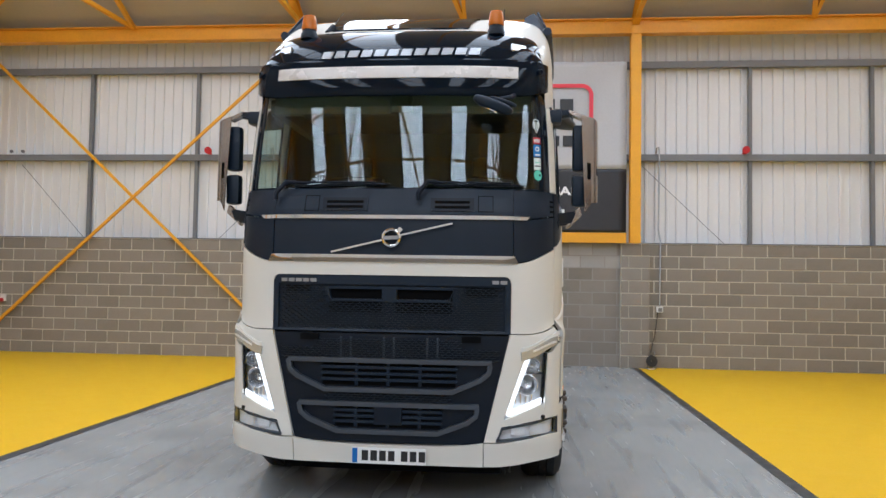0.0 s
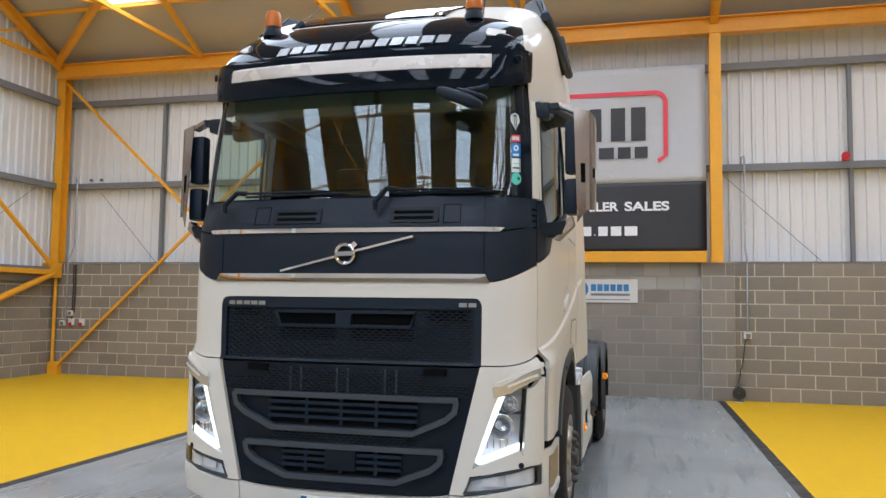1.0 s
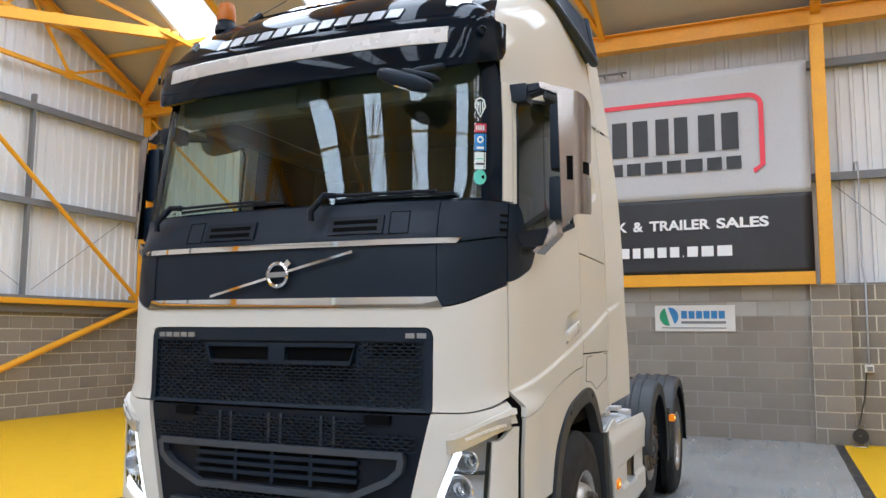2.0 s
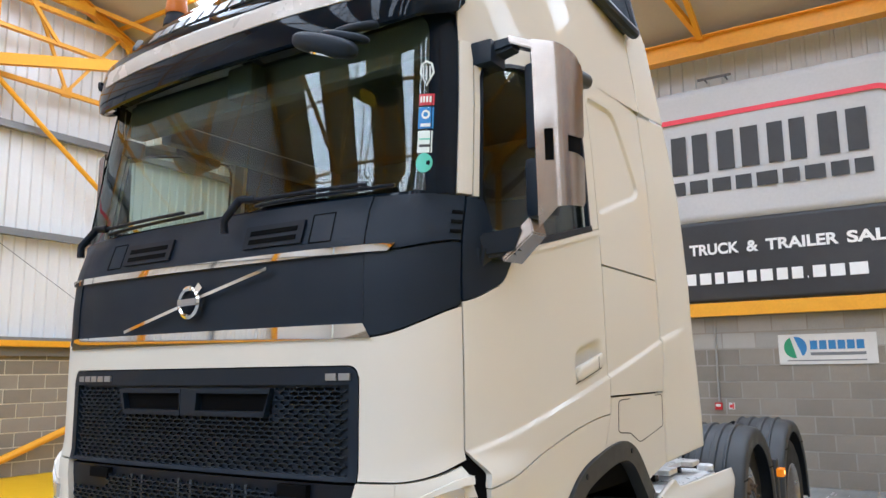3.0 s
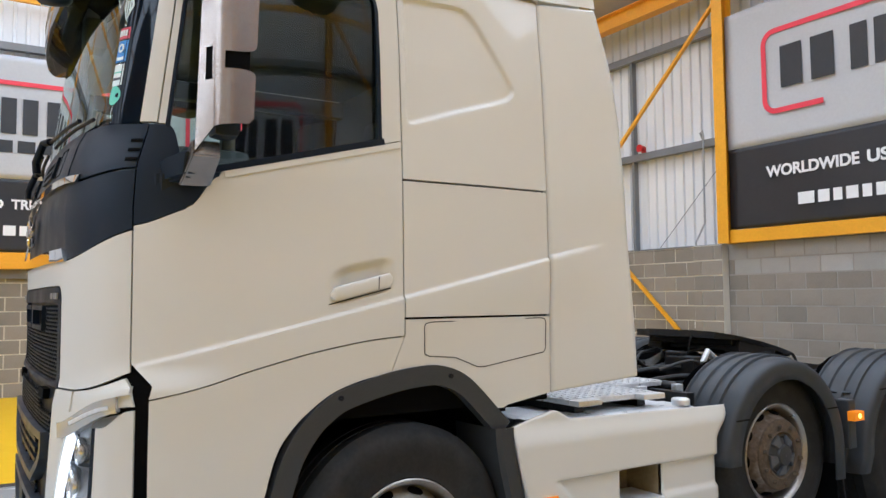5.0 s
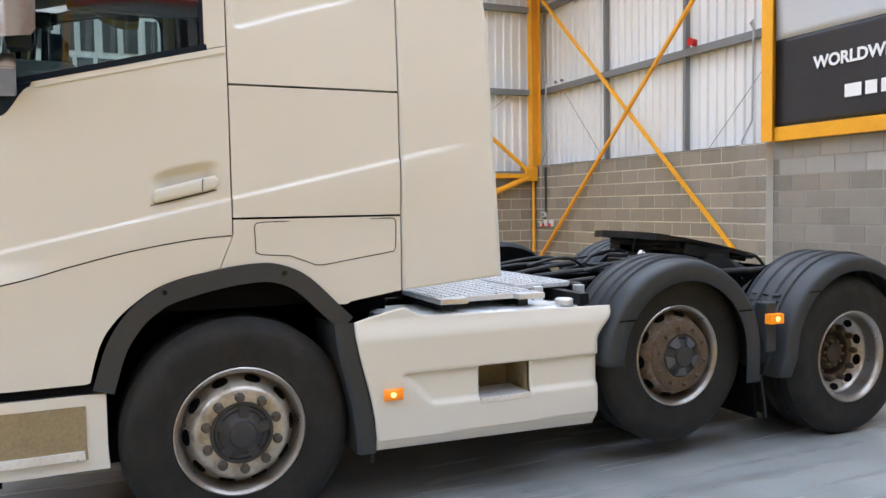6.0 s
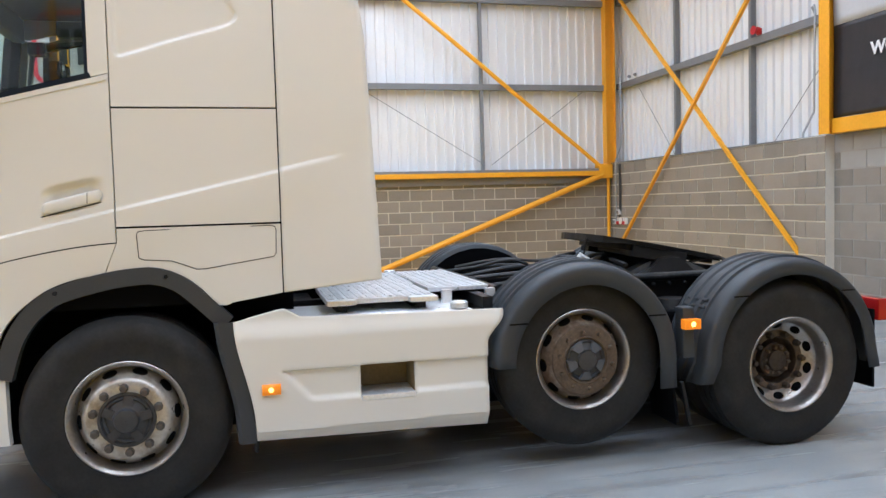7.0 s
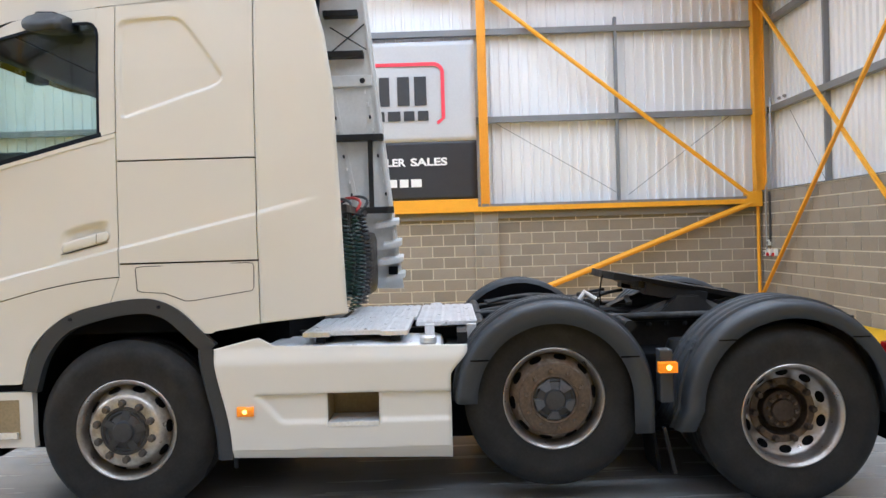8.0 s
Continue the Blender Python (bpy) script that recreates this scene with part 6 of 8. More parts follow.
    part("upper_arm", hexa_bm([P(1.14, 0.42, 2.775), P(1.25, 0.44, 2.8), P(1.25, 0.52, 2.8), P(1.14, 0.52, 2.775), P(1.14, 0.42, 2.835), P(1.235, 0.44, 2.845), P(1.235, 0.52, 2.845), P(1.14, 0.52, 2.835)], 0.012), DARK, house, smooth=True)
    part("arm_sleeve", hexa_bm([P(1.232, 0.435, 2.815), P(1.326, 0.45, 2.772), P(1.326, 0.52, 2.772), P(1.232, 0.525, 2.815), P(1.228, 0.435, 2.848), P(1.326, 0.45, 2.806), P(1.326, 0.52, 2.806), P(1.228, 0.525, 2.848)], 0.004), STAINLESS, house)
    part("arm_foot", slab_of(1.06, 1.175, 0.4, 0.52, 2.742, 2.838, 0.014), DARK, house, smooth=True)
    part("corner_fillet", hexa_bm([P(1.1, 0.28, 1.92), P(1.15, 0.33, 1.92), P(1.16, 0.5, 2.015), P(1.12, 0.5, 2.015), P(1.1, 0.28, 2.03), P(1.165, 0.33, 2.03), P(1.195, 0.47, 2.04), P(1.12, 0.5, 2.04)], 0.012), DARK, house, smooth=True)
    return house


for side in (1, -1):
    side_mirror(side)

# ---- beacons on the roof ----
for x in (-0.72, 0.69):
    z = 3.385 if x < 0 else 3.395
    b = part("beacon", lathe(bmesh.new(), [(0.0, 0.066), (0.04, 0.062), (0.05, 0.054), (0.075, 0.052)], "z", 28, at=(x, 0.42, z), cap=True), GRILLE, truck, "amber beacon on a black base", True)
    part("lens", lathe(bmesh.new(), [(0.07, 0.056), (0.09, 0.058), (0.16, 0.05), (0.178, 0.044), (0.183, 0.018)], "z", 28, at=(x, 0.42, z), cap=True), AMBER_OFF, b, "amber beacon lens", True)
bm = tube(bmesh.new(), [(-0.6, 0.5, 3.46), (-0.57, 0.56, 3.53)], 0.022, 8)
part("antenna", tube(bm, [(-0.57, 0.56, 3.53), (-0.55, 0.8, 3.72)], 0.003, 5), GRILLE, truck, "small black antenna")
part("antenna", tube(bmesh.new(), [(0.74, 0.46, 3.42), (0.75, 0.5, 3.62)], 0.004, 5), GRILLE, truck)

# ---- wheels ----
R_TYRE = 0.516
tyre_prof = [(0.0, 0.285), (0.012, 0.3), (0.006, 0.33), (0.022, 0.39), (0.016, 0.44), (0.004, 0.475), (-0.02, 0.497), (-0.045, R_TYRE), (-0.1, R_TYRE), (-0.102, R_TYRE - 0.012), (-0.112, R_TYRE - 0.012), (-0.114, R_TYRE), (-0.16, R_TYRE), (-0.162, R_TYRE - 0.012), (-0.172, R_TYRE - 0.012), (-0.174, R_TYRE), (-0.25, R_TYRE), (-0.28, 0.497), (-0.3, 0.47), (-0.31, 0.4), (-0.29, 0.3), (-0.28, 0.285)]


def mesh_of(name, bm, mat, smooth=True):
    ob = part(name, bm, mat, None, "", smooth)
    me = ob.data
    bpy.data.objects.remove(ob)
    return me


def hole(r, size, a, tilt):
    """One oval hand hole, its inner shade painted as a near-black cap on the disc."""
    bm = bmesh.new()
    c = Vector((a, r, 0))
    rad, tan = Vector((-tilt, 1, 0)).normalized(), Vector((0, 0, 1))
    nrm = tan.cross(rad)
    nrm = nrm if nrm.x > 0 else -nrm
    ring = [bm.verts.new(c + nrm * 0.003 + tan * size * 1.25 * math.cos(w) + rad * size * 0.85 * math.sin(w)) for w in (2 * math.pi * j / 16 for j in range(16))]
    low = [bm.verts.new(v.co - nrm * 0.012) for v in ring]
    bm.faces.new(ring)
    for j in range(16):
        bm.faces.new((ring[j], ring[(j + 1) % 16], low[(j + 1) % 16], low[j]))
    return bm


def nut(size, high):
    return lathe(bmesh.new(), [(0, size), (high * 0.6, size), (high, size * 0.7)], "x", 8, cap=True)


ME_TYRE = mesh_of("tyre", lathe(bmesh.new(), tyre_prof, "x", 72), TYRE)
LIP = [(-0.28, 0.284), (-0.03, 0.262), (-0.012, 0.27), (0.0, 0.284), (0.012, 0.294), (0.016, 0.288), (0.008, 0.276), (-0.012, 0.262)]
ME_FRONT = mesh_of("rim", lathe(bmesh.new(), LIP + [(-0.06, 0.256), (-0.075, 0.254), (-0.075, 0.25)], "x", 72), RIM)
ME_DISC = mesh_of("disc", lathe(bmesh.new(), [(-0.075, 0.253), (-0.06, 0.247), (-0.02, 0.226), (0.012, 0.212), (0.026, 0.203), (0.032, 0.19), (0.033, 0.15), (0.03, 0.135), (0.012, 0.13), (0.012, 0.09)], "x", 72), DISC)
ME_DRIVE = mesh_of("rim", lathe(bmesh.new(), LIP + [(-0.03, 0.262), (-0.09, 0.26), (-0.102, 0.255), (-0.112, 0.245), (-0.14, 0.2), (-0.143, 0.188)], "x", 72), RIM)
ME_FLANGE = mesh_of("flange", lathe(bmesh.new(), [(-0.144, 0.191), (-0.136, 0.187), (-0.135, 0.152), (-0.145, 0.146)], "x", 72), RUST)
ME_DISH = mesh_of("disc", lathe(bmesh.new(), [(-0.14, 0.1465), (-0.2, 0.14), (-0.225, 0.1)], "x", 72), RUST_DARK)
ME_DISC_L = mesh_of("disc", lathe(bmesh.new(), [(-0.075, 0.253), (-0.06, 0.247), (-0.02, 0.226), (0.012, 0.212), (0.026, 0.203), (0.032, 0.19), (0.033, 0.15), (0.03, 0.135), (0.012, 0.13), (0.012, 0.09)], "x", 72), RUSTY_DISC)
ME_PAD = mesh_of("hub_pad", hexa_bm([(0.03, r * math.cos(q), r * math.sin(q)) for r, q in ((0.064, -0.3), (0.122, -0.36), (0.122, 0.36), (0.064, 0.3))] + [(x, r * math.cos(q), r * math.sin(q)) for x, r, q in ((0.062, 0.064, -0.27), (0.047, 0.12, -0.34), (0.047, 0.12, 0.34), (0.062, 0.064, 0.27))], 0.003), HUBPALE, False)
ME_HOLE_F = mesh_of("hand_hole", hole(0.235, 0.03, -0.035, 1.75), DEEP_BLACK, False)
ME_HOLE_D = mesh_of("hand_hole", hole(0.2245, 0.029, -0.1245, -0.62), DEEP_BLACK, False)
ME_NUT = mesh_of("wheel_nut", nut(0.0225, 0.036), NUTS)
ME_NUT_R = mesh_of("wheel_nut", nut(0.0125, 0.025), RUST)
ME_NUT_D = mesh_of("wheel_nut", nut(0.021, 0.04), RUST_DARK)
ME_HUB = mesh_of("hub_cap", lathe(bmesh.new(), [(0.0, 0.142), (0.036, 0.14), (0.037, 0.126), (0.03, 0.122), (0.038, 0.11), (0.03, 0.1), (0.05, 0.062), (0.068, 0.055), (0.072, 0.04), (0.072, 0.002)], "x", 40, cap=False), HUBGREY)
ME_RIB = mesh_of("hub_rib", bar(bmesh.new(), (0.036, 0.055, 0), (0.03, 0.122, 0), 0.046, 0.022, up=(1, 0, 0)), HUBGREY, False)
ME_HUBRING = mesh_of("hub_ring", lathe(bmesh.new(), [(0.026, 0.205), (0.036, 0.2), (0.04, 0.19), (0.04, 0.14), (0.046, 0.132), (0.036, 0.122)], "x", 60), RUST)
ME_HUB_D = mesh_of("hub_drum", lathe(bmesh.new(), [(-0.225, 0.112), (-0.15, 0.108), (-0.142, 0.098), (-0.142, 0.066), (-0.12, 0.062), (-0.114, 0.05), (-0.112, 0.002)], "x", 40), RUST_DARK)


def wheel(x, y, z, kind, side):
    me = {"front": ME_FRONT, "lift": ME_FRONT, "drive": ME_DRIVE}[kind]
    w = shared("wheel", me, truck, (side * x, y, z), 0 if side > 0 else math.pi)
    w["label"] = {"front": "steel front wheel with bright worn rim", "lift": "steel wheel with rusty brown hub, raised off the floor", "drive": "deep-dished worn steel drive wheel"}[kind]
    shared("tyre", ME_TYRE, w)
    for k in range(10):
        shared("hand_hole", ME_HOLE_D if kind == "drive" else ME_HOLE_F, w).rotation_euler.x = 2 * math.pi * (k + 0.75) / 10
    if kind == "drive":
        shared("disc", ME_DISH, w)
        shared("flange", ME_FLANGE, w)
        for k in range(10):
            q = 2 * math.pi * k / 10
            shared("hub_bolt", ME_NUT_R, w, (-0.142, 0.083 * math.cos(q), 0.083 * math.sin(q)))
        shared("hub", ME_HUB_D, w)
        shared("tyre", ME_TYRE, w, (-0.345, 0, 0))
    else:
        shared("disc", ME_DISC_L if kind == "lift" else ME_DISC, w)
        shared("hub_cap", ME_HUB, w)
        for k in range(5):
            if kind == "lift":
                shared("hub_pad", ME_PAD, w).rotation_euler.x = 2 * math.pi * k / 5
            else:
                shared("hub_rib", ME_RIB, w).rotation_euler.x = 2 * math.pi * k / 5
        if kind == "lift":
            shared("hub_ring", ME_HUBRING, w)
    me, r, a = {"front": (ME_NUT, 0.163, 0.03), "lift": (ME_NUT_R, 0.165, 0.038), "drive": (ME_NUT_D, 0.17, -0.132)}[kind]
    for k in range(10):
        q = 2 * math.pi * (k + 0.25) / 10
        shared("wheel_nut", me, w, (a, r * math.cos(q), r * math.sin(q)))
    w.rotation_euler.x = {"front": 0.2, "lift": 0.9, "drive": 0.5}[kind] * side
    return w


AX1, AX2, AX3 = 1.335, 3.815, 5.15
Z1, Z2, Z3 = 0.503, 0.622, 0.503
for side in (1, -1):
    wheel(1.215, AX1, Z1, "front", side)
    wheel(1.225, AX2, Z2, "lift", side)
    wheel(1.3, AX3, Z3, "drive", side)
for y, z in ((AX1, Z1), (AX2, Z2), (AX3, Z3)):
    part("axle", tube(bmesh.new(), [(-1.0, y, z), (1.0, y, z)], 0.07, 12), CHASSIS, truck, smooth=True)

# front wheel housing, its shade painted as near-black
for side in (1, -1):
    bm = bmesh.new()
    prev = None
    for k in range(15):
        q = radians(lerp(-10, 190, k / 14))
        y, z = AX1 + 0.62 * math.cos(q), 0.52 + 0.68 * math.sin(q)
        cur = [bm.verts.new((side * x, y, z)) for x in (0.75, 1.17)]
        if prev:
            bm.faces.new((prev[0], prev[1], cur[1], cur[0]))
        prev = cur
    part("wheel_housing", bm, DEEP_BLACK, truck)
# unseen near-black box added under the cab to block light
part("engine_cover", boxed(-0.75, 0.75, 0.3, 2.2, 0.75, 1.3), DEEP_BLACK, truck)


# ---- mudguards ----
def mudguard(name, yc, zc, r, q0, q1, x0, x1, side, drops, label, lip=0.05):
    """A moulded guard: ridged top, deep outer lip; drops lengthens its two ends downwards."""
    n = 36
    prof = []
    for k in range(41):
        t = k / 40
        x = lerp(x0, x1 - 0.115, t)
        ridge = 0.013 if (0.08 < (t * 3.2) % 1 < 0.42) else 0.0
        prof.append((x, ridge - 0.05 * ease((0.12 - t) / 0.12)))
    prof += [(x1 - 0.11, -0.001), (x1 - 0.06, -0.006), (x1 - 0.026, -0.012), (x1 - 0.01, -0.019), (x1 - 0.002, -0.032), (x1, -0.048), (x1 - 0.003, -0.05 - lip)]
    line = []
    for k in range(n + 1):
        q = radians(lerp(q0, q1, k / n))
        line.append((yc + r * math.cos(q), zc + r * math.sin(q), math.cos(q), math.sin(q)))
    d0, d1 = drops
    if d0:
        y, z, c, s = line[0]
        line.insert(0, (y + d0[0], z - d0[1], c, s * 0.2))
    if d1:
        y, z, c, s = line[-1]
        line.append((y + d1[0], z - d1[1], c, s * 0.2))
    v, f = [], []
    m = len(prof)
    for y, z, c, s in line:
        for x, o in prof:
            v.append((side * x, y + c * o, z + s * o))
    f = [(k * m + j, k * m + j + 1, (k + 1) * m + j + 1, (k + 1) * m + j) for k in range(len(line) - 1) for j in range(m - 1)]
    ob = part(name, (v, f), FENDER, truck, label, True)
    so = ob.modifiers.new("thick", "SOLIDIFY")
    so.thickness, so.offset = 0.008, 0
    return ob


for side in (1, -1):
    mudguard("mudguard", AX2, 0.62, 0.566, 0, 180, 0.92, 1.325, side, ((0.0, 0.19), None), "dark grey ridged plastic mudguard", 0.074)
    mudguard("mudguard", AX3, 0.55, 0.607, 5, 180, 0.9, 1.345, side, ((0.03, 0.15), (-0.055, 0.115)), "dark grey ridged plastic mudguard", 0.05)
    # near-black half discs paint the shade inside each guard
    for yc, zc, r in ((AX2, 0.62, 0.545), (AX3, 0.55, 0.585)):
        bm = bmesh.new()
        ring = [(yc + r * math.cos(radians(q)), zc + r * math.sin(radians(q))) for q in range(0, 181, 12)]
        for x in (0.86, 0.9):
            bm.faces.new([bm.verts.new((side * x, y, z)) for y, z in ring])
        part("guard_liner", bm, DEEP_BLACK, truck)
    # joints where the lower ends are bolted on
    for yc, zc, r, xo, zj, lip in ((AX2, 0.62, 0.566, 1.325, 0.865, 0.074), (AX3, 0.55, 0.607, 1.345, 0.945, 0.05)):
        ya, yb = math.sqrt((r - 0.03) ** 2 - (zj - zc) ** 2), math.sqrt((r - 0.048 - lip) ** 2 - (zj - zc) ** 2)
        for sg in (-1, 1):
            lo, hi = sorted((yc + sg * ya, yc + sg * yb))
            part("guard_joint", boxed(min(side * (xo - 0.004), side * (xo + 0.0055)), max(side * (xo - 0.004), side * (xo + 0.0055)), lo, hi, zj - 0.004, zj + 0.004), DEEP_BLACK, truck)
    # joint strip and small moulded clips on the guard tops
    for yc, zc, r, q in ((AX2, 0.62, 0.576, 150), (AX2, 0.62, 0.576, 30), (AX3, 0.55, 0.618, 146), (AX3, 0.55, 0.618, 34)):
        for x in (1.0, 1.09, 1.17):
            for dq in (-2.2, 2.2):
                a = radians(q + dq)
                ob = part("guard_clip", box(bmesh.new(), -0.028, 0.028, -0.009, 0.009, -0.006, 0.006, 0.003), FENDER, truck)
                ob.matrix_local = Matrix.Translation((side * x, yc + r * math.cos(a), zc + r * math.sin(a))) @ pose(0, 0, 0, math.degrees(a) - 90)
    # bracket with the marker lamp between the two guards
    part("lamp_bracket", boxed(min(side * 1.24, side * 1.335), max(side * 1.24, side * 1.335), 4.4, 4.475, 0.6, 0.9, bevel=0.012), FENDER, truck)
    m = part("marker_lamp", boxed(min(side * 1.33, side * 1.38), max(side * 1.33, side * 1.38), 4.385, 4.49, 0.775, 0.835, bevel=0.006), AMBER, truck, "lit amber marker lamp")
    part("bulb", lathe(bmesh.new(), [(side * 1.38, 0.016), (side * 1.384, 0.002)], "x", 12, at=(0, 4.44, 0.806)), AMBER_CORE, m)
    # rubber flap and its stay
    part("mud_flap", hexa_bm([(side * 0.95, 4.4, 0.18), (side * 1.25, 4.4, 0.18), (side * 1.25, 4.42, 0.18), (side * 0.95, 4.42, 0.18), (side * 0.95, 4.36, 0.5), (side * 1.25, 4.36, 0.5), (side * 1.25, 4.38, 0.5), (side * 0.95, 4.38, 0.5)], 0.002), DEEP_BLACK, truck, "black rubber mud flap")
    part("flap_stay", bar(bmesh.new(), (side * 1.24, 4.44, 0.44), (side * 1.23, 4.5, 0.17), 0.02, 0.02), CHASSIS, truck)
    part("tail_lamp", boxed(min(side * 0.95, side * 1.25), max(side * 0.95, side * 1.25), 5.84, 5.92, 0.72, 0.86, bevel=0.01), TAIL_RED, truck, "red tail lamp")
    part("rear_flap", boxed(min(side * 0.9, side * 1.26), max(side * 0.9, side * 1.26), 5.78, 5.8, 0.3, 0.8), DEEP_BLACK, truck)

# ---- side skirts with tank covers ----
SKX = 1.283


def skirt_x(y, z):
    x = SKX
    # pressed recess under the swage line, with a slanted front end
    x -= 0.02 * ease((0.7 - z) / 0.012) * ease((z - 0.52) / 0.035) * ease((y - (2.08 + (0.7 - z) * 0.95)) / 0.045)
    x -= 0.05 * ease((0.385 - z) / 0.1) + 0.006 * ease((0.379 - z) / 0.004)
    x -= 0.03 * ease((z - 0.86) / 0.12)
    return x


def skirt_patch(name, y0, y1, z0, z1, mat, parent, side, label="", nu=20, nv=20, out=0.0, thick=0.02):
    v = []
    for j in range(nv + 1):
        b = j / nv
        for i in range(nu + 1):
            y = lerp(call(y0, b), call(y1, b), i / nu)
            z = lerp(call(z0, y), call(z1, y), b)
            v.append((side * (skirt_x(y, z) + out), y, z))
    f = [(j * (nu + 1) + i, j * (nu + 1) + i + 1, (j + 1) * (nu + 1) + i + 1, (j + 1) * (nu + 1) + i) for j in range(nv) for i in range(nu)]
    ob = part(name, (v, f), mat, parent, label, True)
    so = ob.modifiers.new("thick", "SOLIDIFY")
    so.thickness, so.offset = thick, -1 if side > 0 else 1
    return ob


def skirt_top(y):
    return interp(y, [(1.86, 0.945), (2.14, 1.015), (2.165, 1.018), (2.235, 0.975), (2.3, 0.97), (3.32, 0.952)])


def front_edge(b):
    return lerp(1.965, 1.868, ease(b) ** 1.3)


BX0, BX1, BZ0, BZ1 = 2.515, 2.81, 0.515, 0.697
for side in (1, -1):
    cols = [("f", k / 48) for k in range(48)] + [("m", k / 10) for k in range(10)] + [("r", k / 18) for k in range(19)]
    rows = [("b", k / 24) for k in range(24)] + [("m", k / 24) for k in range(24)] + [("t", k / 30) for k in range(31)]
    v, f = [], []
    for rk, rt in rows:
        for ck, ct in cols:
            y = {"f": lerp(1.93, BX0, ct), "m": lerp(BX0, BX1, ct), "r": lerp(BX1, 3.3, ct)}[ck]
            low, top = 0.33 - 0.022 * (y - 1.96), skirt_top(y)
            z = {"b": lerp(low, BZ0, rt), "m": lerp(BZ0, BZ1, rt), "t": lerp(BZ1, top, rt)}[rk]
            b = (z - low) / (top - low)
            if ck == "f":
                y = lerp(front_edge(b), BX0, ct)
            elif ck == "r":
                y = lerp(BX1, 3.225 + 0.1 * ease((b - 0.72) / 0.25), ct)
            v.append((side * skirt_x(y, z), y, z))
    n = len(cols)
    for j in range(len(rows) - 1):
        for i in range(n - 1):
            if not (rows[j][0] == "m" and cols[i][0] == "m"):
                f.append((j * n + i, j * n + i + 1, (j + 1) * n + i + 1, (j + 1) * n + i))
    skirt = part("side_skirt", (v, f), PAINT, truck, "white side skirt with a step recess", True)
    so = skirt.modifiers.new("thick", "SOLIDIFY")
    so.thickness, so.offset = 0.02, -1 if side > 0 else 1
    bm = bmesh.new()
    box(bm, min(side * 1.0, side * 1.02), max(side * 1.0, side * 1.02), BX0 - 0.01, BX1 + 0.01, BZ0 - 0.01, BZ1 + 0.01)
    for a in ((BX0 - 0.012, BX0, BZ0, BZ1), (BX1, BX1 + 0.012, BZ0, BZ1), (BX0, BX1, BZ0 - 0.012, BZ0), (BX0, BX1, BZ1, BZ1 + 0.012)):
        box(bm, min(side * 1.02, side * 1.262), max(side * 1.02, side * 1.262), *a)
    part("step_recess", bm, STEP_TAN, skirt, "dusty step recess")
    part("step_tread", boxed(min(side * 1.05, side * 1.287), max(side * 1.05, side * 1.287), BX0 + 0.002, BX1 - 0.002, BZ0 - 0.012, BZ0 + 0.018, bevel=0.006), ALU, skirt, "metal step tread")
    m = skirt_patch("marker_lamp", 2.0, 2.095, 0.578, 0.632, AMBER, skirt, side, "lit amber marker lamp", 2, 2, 0.014)
    part("bulb", lathe(bmesh.new(), [(side * (SKX + 0.012), 0.02), (side * (SKX + 0.017), 0.002)], "x", 12, at=(0, 2.045, 0.604)), AMBER_CORE, skirt)
    # dark guard strip behind the front wheel
    bm = bmesh.new()
    prev = None
    for k in range(15):
        b = k / 14
        z = lerp(0.325, 0.965, b)
        yf = lerp(1.872, 1.775, ease(b) ** 1.2)
        cur = [bm.verts.new((side * x, y, z)) for x, y in ((0.95, yf - 0.02), (1.25, yf), (1.268, yf + 0.02), (1.266, front_edge(b) - 0.004))]
        if prev:
            for j in range(3):
                bm.faces.new((prev[j], prev[j + 1], cur[j + 1], cur[j]))
        prev = cur
    part("guard_strip", bm, FENDER, truck, "dark grey guard strip behind the wheel", True)
    part("stay_bolt", lathe(bmesh.new(), [(0.26, 0.012), (0.33, 0.012)], "z", 8, at=(side * 1.2, 1.96, 0), cap=True), CHASSIS, truck)
    # tank behind the skirt
    tank = part("fuel_tank", boxed(min(side * 0.6, side * 0.995), max(side * 0.6, side * 0.995), 2.1, 3.18, 0.34, 0.95, bevel=0.05), ALU, truck, "aluminium tank behind the skirt")
    part("tank_shoulder", boxed(min(side * 0.94, side * 1.2), max(side * 0.94, side * 1.2), 2.1, 3.18, 0.73, 0.955, bevel=0.04), ALU, tank)
    part("tank_cap", lathe(bmesh.new(), [(0.955, 0.05), (0.985, 0.05), (0.992, 0.044), (0.996, 0.002)], "z", 24, at=(side * 1.15, 3.1, 0)), ALU, tank, "round filler cap", True)

# ---- chassis ----
for x in (-0.4, 0.4):
    part("chassis_rail", i_beam(bmesh.new(), (x, 0.6, 0.82), (x, 5.95, 0.82), 0.08, 0.28), CHASSIS, truck, "black chassis rail")
for y in (1.0, 2.3, 3.35, 4.45, 5.9):
    part("cross_member", boxed(-0.4, 0.4, y - 0.06, y + 0.06, 0.72, 0.92, bevel=0.01), CHASSIS, truck)
# unseen boxes added inside the chassis to block light and darken the floor
part("underbody", boxed(-0.8, 0.8, 0.3, 5.8, 0.3, 0.8, bevel=0.03), DEEP_BLACK, truck)
part("gearbox", boxed(-0.35, 0.35, 1.2, 2.9, 0.35, 0.85, bevel=0.08), CHASSIS, truck)
for x in (-0.62, 0.62):
    part("air_bag", lathe(bmesh.new(), [(0.55, 0.1), (0.6, 0.13), (0.7, 0.14), (0.8, 0.12), (0.86, 0.1)], "z", 20, at=(x, 4.75, 0), cap=True), CHASSIS, truck, smooth=True)
    part("air_tank", tube(bmesh.new(), [(x, 3.2, 0.8), (x, 3.36, 0.8)], 0.12, 14), CHASSIS, truck, smooth=True)
